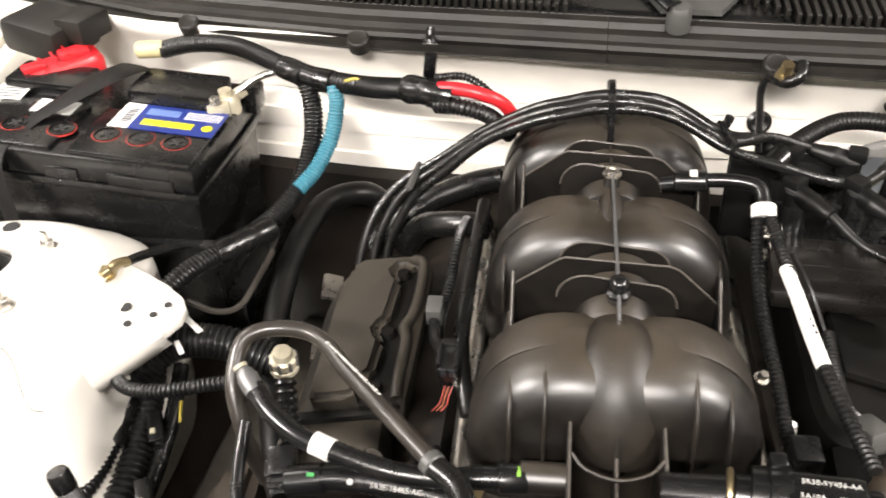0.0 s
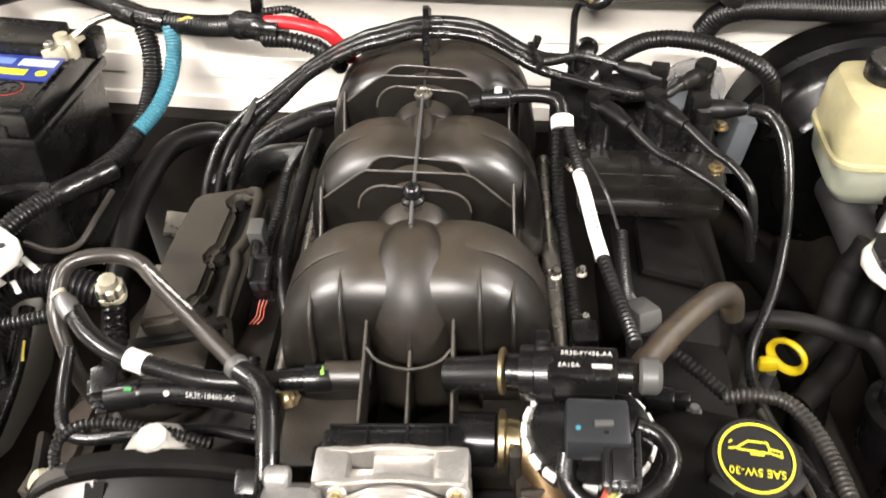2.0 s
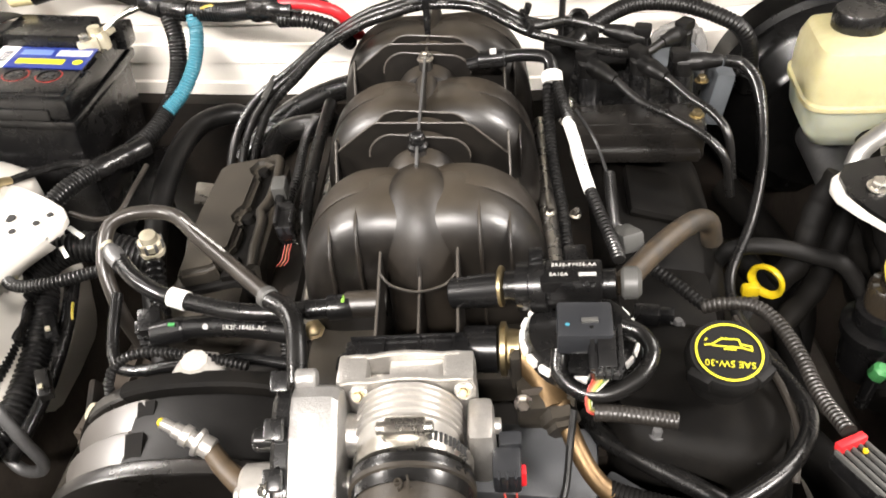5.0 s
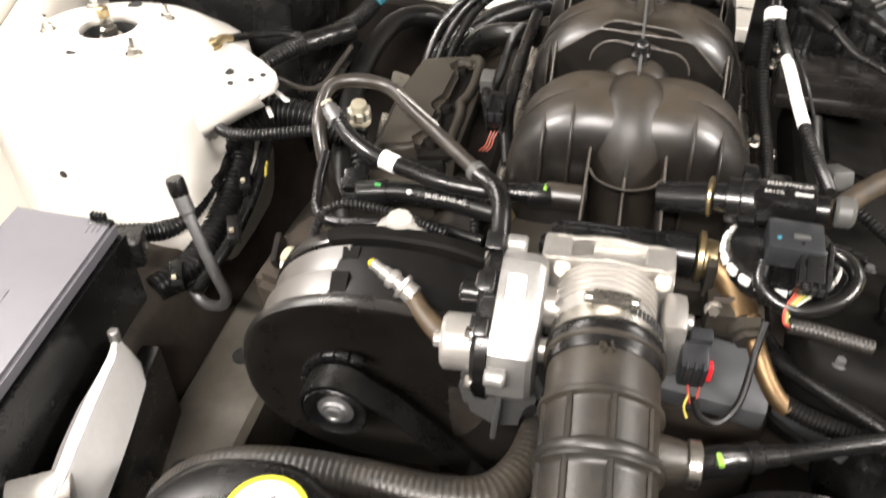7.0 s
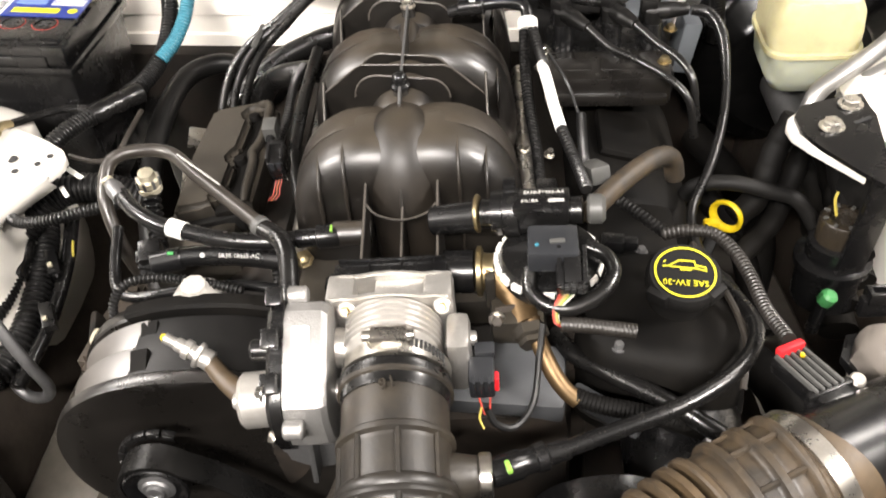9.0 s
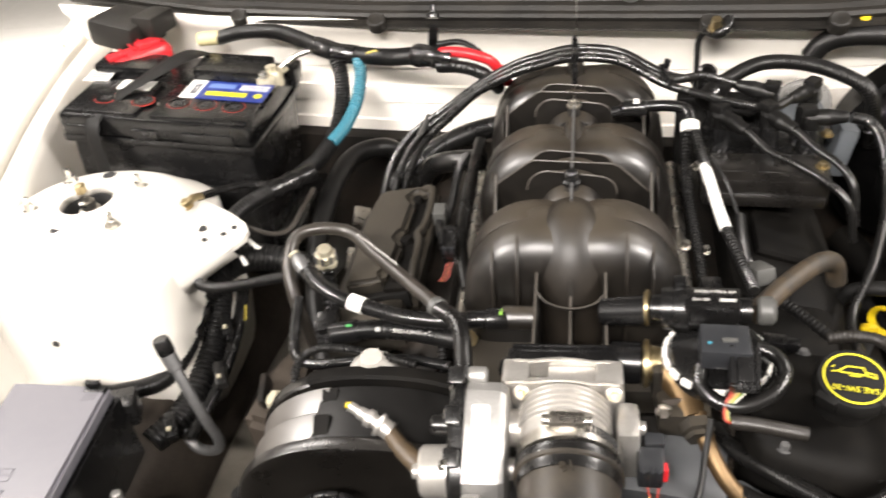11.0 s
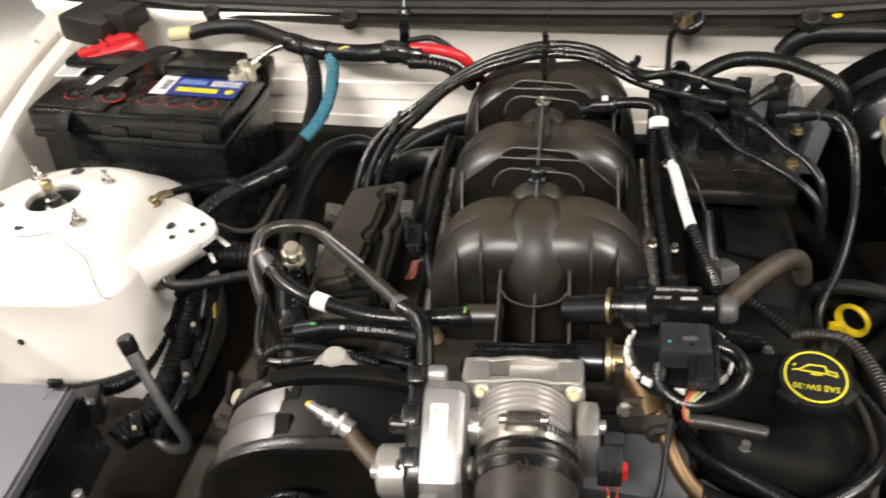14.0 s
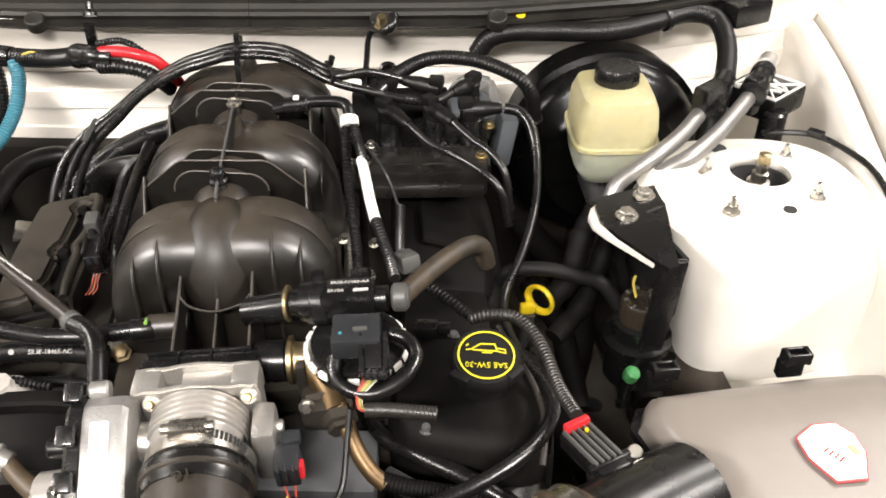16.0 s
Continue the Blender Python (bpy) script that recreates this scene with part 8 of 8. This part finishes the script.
part("side_plate", box(B(), (0.296, 0.225, 0.846), (0.020, 0.040, 0.060), 0.004, (0, 10, 0)), CAN_GREY, hv)

# ---- air conditioning pipes and joint ----
ac = thing("air_con_pipe", (0.49, 0.12, 0.86), "bright aluminium air conditioning pipes with black couplings", "pipe", "air conditioning pipes")
part("pipe", tube(B(), [(0.384, 0.066, 0.850), (0.392, 0.074, 0.864), (0.412, 0.083, 0.875), (0.440, 0.098, 0.883), (0.474, 0.126, 0.888), (0.505, 0.160, 0.894), (0.530, 0.190, 0.900)], 0.0090, 16), PALE_ALLOY, ac)
part("pipe", tube(B(), [(0.420, 0.080, 0.848), (0.432, 0.082, 0.862), (0.450, 0.084, 0.874), (0.475, 0.092, 0.882), (0.512, 0.122, 0.888), (0.550, 0.160, 0.896), (0.584, 0.198, 0.902)], 0.0090, 16), PALE_ALLOY, ac)
part("coupling", lathe(B(), (0.522, 0.170, 0.902), (0.55, 0.8, 0.1), [(0.012, 0), (0.016, 0.002), (0.016, 0.018), (0.013, 0.02), (0.013, 0.06), (0.010, 0.062)], 20), PLASTIC, ac)
part("coupling", lathe(B(), (0.573, 0.180, 0.904), (0.55, 0.8, 0.1), [(0.012, 0), (0.016, 0.002), (0.016, 0.022), (0.012, 0.024), (0.012, 0.05), (0.014, 0.051), (0.014, 0.06), (0.010, 0.062), (0.008, 0.08)], 20), PLASTIC, ac)
part("clasp", box(B(), (0.520, 0.172, 0.908), (0.040, 0.020, 0.034), 0.003, (0, 0, 35)), PLASTIC, ac)
part("clasp", box(B(), (0.578, 0.190, 0.900), (0.018, 0.018, 0.045), 0.003, (0, 0, 35)), PLASTIC, ac)
part("foil_end", lathe(B(), (0.612, 0.238, 0.912), (0.55, 0.8, 0.1), [(0.009, 0), (0.0105, 0.001), (0.0105, 0.02), (0.008, 0.022)], 18), ALLOY, ac)
part("foil_wrap", tube(B(), [(0.368, 0.053, 0.852), (0.352, 0.046, 0.82), (0.342, 0.030, 0.798), (0.332, 0.015, 0.785), (0.31, 0.004, 0.77)], 0.0125, 14, taper=lambda s: 1 + 0.06 * math.sin(s * 40)), DEEP, ac, "crinkled black wrap")
part("foil_wrap", tube(B(), [(0.398, 0.065, 0.850), (0.384, 0.056, 0.81), (0.366, 0.03, 0.785), (0.345, 0.0, 0.765), (0.31, -0.03, 0.75)], 0.011, 14, taper=lambda s: 1 + 0.06 * math.sin(s * 37)), DEEP, ac, "crinkled black wrap")
ab = thing("relay_bracket", (0.65, 0.25, 0.83), "black plastic tray with white lattice ribs", "bracket")
part("tray", box(B(), (0.634, 0.268, 0.858), (0.072, 0.072, 0.030), 0.004, (0, 0, 35)), PLASTIC, ab)
AM = pose(0.635, 0.265, 0.8745, 0, 0, 35)
for u, w, a, L in ((0, 0.030, 0, 0.066), (0, -0.030, 0, 0.066), (0.032, 0, 90, 0.06), (-0.032, 0, 90, 0.06), (0, 0, 42, 0.084), (0, 0, -42, 0.084), (0, 0, 90, 0.058), (0.016, 0.0, 65, 0.05), (-0.016, 0, -65, 0.05)):
    part("lattice_rib", box(B(), tuple(AM @ Vector((u, w, 0))), (L, 0.0018, 0.003), 0.0004, (0, 0, a + 35)), WHITE_LABEL, ab, "white lattice rib")
part("nut", hexbolt(B(), (0.640, 0.290, 0.873), (0, 0, 1), 0.008), STEEL, ab)
part("post", cyl(B(), (0.630, 0.225, 0.80), (0.630, 0.225, 0.86), 0.016, bev=0.003), PLASTIC, ab)
bc = thing("bonnet_cable", (0.70, 0.15, 0.86), "thin black cable with a clip along the inner wing", "cable")
part("cable", tube(B(), [(0.590, 0.168, 0.862), (0.604, 0.156, 0.868), (0.628, 0.143, 0.872), (0.6435, 0.127, 0.873), (0.662, 0.075, 0.872), (0.6615, 0.029, 0.868), (0.656, 0.0, 0.86)], 0.0035, 8), RUBBER, bc)
part("clip", box(B(), (0.636, 0.136, 0.875), (0.010, 0.018, 0.008), 0.001, (0, 0, 40)), PLASTIC, bc)


# ---- bracket and canister by the right tower ----
bk = thing("module_bracket", (0.39, 0.0, 0.80), "black steel triangular bracket with two bright bolts", "bracket")
out = [(0.3585, 0.034), (0.368, 0.049), (0.390, 0.053), (0.426, 0.056), (0.431, 0.048), (0.422, 0.0), (0.414, -0.040), (0.408, -0.078), (0.398, -0.080), (0.386, -0.058), (0.3665, -0.018), (0.3575, 0.010)]
bm = B()
zt = lambda x: 0.8655 + (x - 0.40) * 0.10
loft(bm, [[Vector((x, y, zt(x) + dz)) for x, y in out] for dz in (0, 0.004)])
part("plate", bm, GLOSSY, bk)
for x, y in ((0.410, 0.040), (0.384, 0.010)):
    part("bolt", hexbolt(B(), (x, y, zt(x) + 0.004), (0, 0, 1), 0.0085, 0.006, 1.35), STEEL, bk, "bright flange bolt")
part("slot", box(B(), (0.410, 0.012, zt(0.41) + 0.0045), (0.018, 0.004, 0.001), 0, (0, -15, 10)), HOLE, bk)
part("drop_leg", box(B(), (0.404, -0.064, 0.805), (0.026, 0.008, 0.12), 0.003, (0, 6, 8)), PLASTIC, bk)
part("side_web", box(B(), (0.415, -0.022, 0.825), (0.006, 0.070, 0.070), 0.002, (0, 4, 12)), MATTE, bk)
cn = thing("fluid_canister", (0.39, -0.06, 0.70), "black canister with smoky amber cap", "canister")
part("body", lathe(B(), (0.394, -0.040, 0.70), (0, 0, 1), [(0.022, 0), (0.030, 0.004), (0.030, 0.045), (0.035, 0.047), (0.035, 0.055), (0.026, 0.058), (0.026, 0.075), (0.02, 0.078)], 32), PLASTIC, cn)
part("clear_cap", lathe(B(), (0.394, -0.040, 0.765), (0, 0, 1), [(0.021, 0), (0.021, 0.034), (0.019, 0.037), (0.013, 0.037), (0.012, 0.031), (0, 0.030)], 28), AMBER, cn, "smoky amber cap")
for k in range(8):
    a = 2 * math.pi * k / 8
    part("cap_tooth", box(B(), (0.394 + 0.0165 * math.cos(a), -0.040 + 0.0165 * math.sin(a), 0.8025), (0.005, 0.0030, 0.002), 0.0006, (0, 0, math.degrees(a))), GREY_PLASTIC, cn)
part("marker_wire", tube(B(), [(0.388, -0.028, 0.822), (0.386, -0.030, 0.815), (0.389, -0.035, 0.80)], 0.0015, 6), WIRES["yellow"], cn)
gc = thing("green_cap_sensor", (0.383, -0.065, 0.70), "small sensor with a green plastic cap", "sensor")
part("cap", lathe(B(), (0.374, -0.086, 0.740), (0.3, -0.2, 1), [(0.0070, 0), (0.0078, 0.001), (0.0078, 0.011), (0.005, 0.014), (0, 0.0145)], 8), GREEN, gc)
part("stem", cyl(B(), (0.371, -0.084, 0.70), (0.374, -0.086, 0.744), 0.006, bev=0.001), PLASTIC, gc)
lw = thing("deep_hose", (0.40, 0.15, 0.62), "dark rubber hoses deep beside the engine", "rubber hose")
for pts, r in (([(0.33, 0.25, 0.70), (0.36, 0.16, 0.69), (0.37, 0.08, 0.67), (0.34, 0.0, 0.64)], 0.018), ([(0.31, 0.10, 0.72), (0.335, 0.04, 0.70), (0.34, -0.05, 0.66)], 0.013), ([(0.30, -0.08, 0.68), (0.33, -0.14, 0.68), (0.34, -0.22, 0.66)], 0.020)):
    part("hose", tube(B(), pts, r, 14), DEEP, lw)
# Extra near-black hoses, added to darken the tower side where shade falls.
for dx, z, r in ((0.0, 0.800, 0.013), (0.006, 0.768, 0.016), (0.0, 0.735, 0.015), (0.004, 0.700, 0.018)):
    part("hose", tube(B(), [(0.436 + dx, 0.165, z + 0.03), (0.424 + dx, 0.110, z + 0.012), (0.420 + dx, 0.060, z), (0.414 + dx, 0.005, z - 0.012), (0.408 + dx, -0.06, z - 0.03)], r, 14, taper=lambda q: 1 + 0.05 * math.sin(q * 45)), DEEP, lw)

# ---- air box and meter ----
ax = thing("air_filter_box", (0.46, -0.32, 0.70), "grey-brown plastic air filter box with white and red tag", "air box")
bm = B()
def ab_ring(z, g, top_slope=0.0):
    c = Vector((0.47, -0.36, 0))
    pts = []
    for x, y, _ in spline([(qx, qy, 0) for qx, qy in [(0.345, -0.200), (0.42, -0.196), (0.50, -0.193), (0.555, -0.200), (0.585, -0.235), (0.60, -0.33), (0.60, -0.52), (0.40, -0.53), (0.375, -0.40), (0.352, -0.29), (0.335, -0.22)]], 0.02):
        d = Vector((x, y, 0)) - c
        p = c + d * g
        pts.append(Vector((p.x, p.y, z + top_slope * (p.y + 0.2))))
    return pts
loft(bm, [ab_ring(0.70, 0.95), ab_ring(0.800, 0.995), ab_ring(0.816, 1.0, 0.01), ab_ring(0.826, 0.992, 0.02), ab_ring(0.836, 0.974, 0.03), ab_ring(0.843, 0.945, 0.03), ab_ring(0.8475, 0.90, 0.03), ab_ring(0.850, 0.83, 0.02), ab_ring(0.8505, 0.6, 0.02)])
part("cover", bm, AIRBOX, ax)
part("rim", loft(B(), [ab_ring(0.808, 1.0), ab_ring(0.808, 1.035), ab_ring(0.816, 1.035), ab_ring(0.816, 1.0)], False), PLASTIC, ax, "black joint rim")
for x, y in ((0.364, -0.186), (0.478, -0.182)):
    bm = B()
    for dx in (-0.009, 0.009):
        box(bm, (x + dx, y + 0.003, 0.846), (0.004, 0.012, 0.012), 0.0012)
    for dy, dz in ((-0.002, 0.001), (0.009, -0.001)):
        box(bm, (x, y + dy, 0.846 + dz), (0.022, 0.003, 0.011), 0.0012)
    box(bm, (x - 0.003, y + 0.004, 0.834), (0.022, 0.009, 0.018), 0.002)
    lt = part("latch", bm, PLASTIC, ax)
    part("latch_slot", box(B(), (x, y + 0.0035, 0.8440), (0.014, 0.008, 0.001)), HOLE, lt)
octa = [(0.435, -0.268), (0.452, -0.257), (0.470, -0.257), (0.480, -0.269), (0.4805, -0.287), (0.470, -0.310), (0.447, -0.310), (0.436, -0.288)]
bm = B()
loft(bm, [[Vector((x, y, 0.8520 + 0.020 * (y + 0.25) + dz)) for x, y in octa] for dz in (0, 0.0008)])
tg = part("tag_border", bm, RED, ax, "red tag border")
bm = B()
loft(bm, [[Vector((0.458 + (x - 0.458) * 0.945, -0.283 + (y + 0.283) * 0.945, 0.8526 + 0.020 * (y + 0.25) + dz)) for x, y in octa] for dz in (0, 0.0009)])
part("tag_face", bm, WHITE_LABEL, tg, "white tag face")
bm = B()
for k in range(4):
    box(bm, (0.452 + k * 0.0024, -0.282 - k * 0.0032, 0.8532), (0.006, 0.0011, 0.0005), 0, (0, 0, 35))
part("tag_print", bm, RED_RING, tg)
part("tag_mark", box(B(), (0.472, -0.284, 0.8534), (0.0045, 0.009, 0.0005), 0, (0, 0, 20)), BRASS, tg)
mt = thing("air_meter", (0.30, -0.30, 0.80), "black air flow meter tube with wired plug", "air meter")
part("tube", tube(B(), [(0.258, -0.340, 0.843), (0.29, -0.322, 0.838), (0.32, -0.306, 0.833), (0.352, -0.290, 0.828)], 0.0385, 40), GLOSSY, mt)
PD = Vector((0.020, -0.046, 0)).normalized()
PQ = math.degrees(math.atan2(PD.y, PD.x)) + 90
bm = B()
box(bm, (0.2835, -0.270, 0.8560), (0.026, 0.052, 0.014), 0.003, (-6, 0, PQ))
box(bm, (0.2930, -0.290, 0.8540), (0.040, 0.016, 0.016), 0.003, (-6, 0, PQ))
box(bm, (0.3010, -0.300, 0.8480), (0.046, 0.026, 0.020), 0.004, (-6, 0, PQ))
part("plug", bm, PLASTIC, mt)
for q in range(5):
    o = (q - 2) * 0.0052
    part("grip_rib", box(B(), (0.2815 - o * PD.y, -0.266 + o * PD.x, 0.8635), (0.0022, 0.040, 0.0045), 0.0007, (-6, 0, PQ)), GREY_PLASTIC, mt, "shiny grip rib")
part("plug_band", box(B(), (0.2895, -0.284, 0.8600), (0.036, 0.006, 0.012), 0.002, (-6, 0, PQ)), PLASTIC, mt)
part("red_lock", box(B(), (0.2745, -0.2475, 0.8640), (0.021, 0.006, 0.007), 0.0015, (-6, 0, PQ)), RED, mt, "red plug lock")
part("yellow_dot", box(B(), (0.2800, -0.2555, 0.8660), (0.003, 0.003, 0.003), 0.001), YELLOW, mt)
part("screw", cyl(B(), (0.310, -0.272, 0.8480), (0.3105, -0.276, 0.8640), 0.0055, bev=0.001), STEEL, mt, "bright screw post")

# ---- throttle position plug, right of throttle ----
tp = thing("throttle_plug", (0.067, -0.25, 0.82), "black throttle plug with red lock and wires", "connector")
bm = B()
box(bm, (0.0610, -0.244, 0.842), (0.019, 0.022, 0.026), 0.003, (12, 0, 0))
for k in (-1, 0, 1):
    box(bm, (0.0610 + k * 0.0055, -0.255, 0.845), (0.0018, 0.006, 0.020), 0.0005, (12, 0, 0))
box(bm, (0.064, -0.232, 0.858), (0.015, 0.010, 0.008), 0.002, (12, 0, 0))
part("plug", bm, SLATE, tp)
for k in (-1, 1):
    part("wire", tube(B(), [(0.0625 + k * 0.004, -0.258, 0.836), (0.063 + k * 0.003, -0.261, 0.830), (0.064 + k * 0.002, -0.264, 0.824)], 0.0008, 6), WIRES["red"], tp)
part("red_lock", box(B(), (0.0715, -0.250, 0.844), (0.004, 0.008, 0.014), 0.0015), RED, tp, "red plug lock")
part("wire", tube(B(), [(0.064, -0.262, 0.828), (0.070, -0.266, 0.815), (0.084, -0.262, 0.806), (0.098, -0.245, 0.812), (0.104, -0.222, 0.838), (0.108, -0.208, 0.858)], 0.0026, 8), WIRES["black"], tp)
part("yellow_wire", tube(B(), [(0.060, -0.262, 0.830), (0.058, -0.267, 0.824), (0.061, -0.272, 0.818)], 0.0009, 6), WIRES["yellow"], tp)
ac2 = thing("accessory_bracket", (0.13, -0.24, 0.74), "dull cast aluminium accessory bracket under the sensors", "bracket")
part("casting", box(B(), (0.070, -0.200, 0.785), (0.112, 0.058, 0.028), 0.006, (10, 2, -6)), PLATE_GREY, ac2, "flat slate grey casting")
part("casting_edge", box(B(), (0.155, -0.232, 0.782), (0.060, 0.012, 0.020), 0.004, (8, 2, -38)), PLATE_GREY, ac2)
part("hose", tube(B(), [(0.120, -0.165, 0.80), (0.133, -0.188, 0.80), (0.163, -0.213, 0.80), (0.20, -0.241, 0.80), (0.235, -0.265, 0.79)], 0.0075, 14), RUBBER, ac2)
part("pump_body", cyl(B(), (0.22, -0.30, 0.72), (0.22, -0.20, 0.73), 0.05, bev=0.008), PLASTIC, ac2)
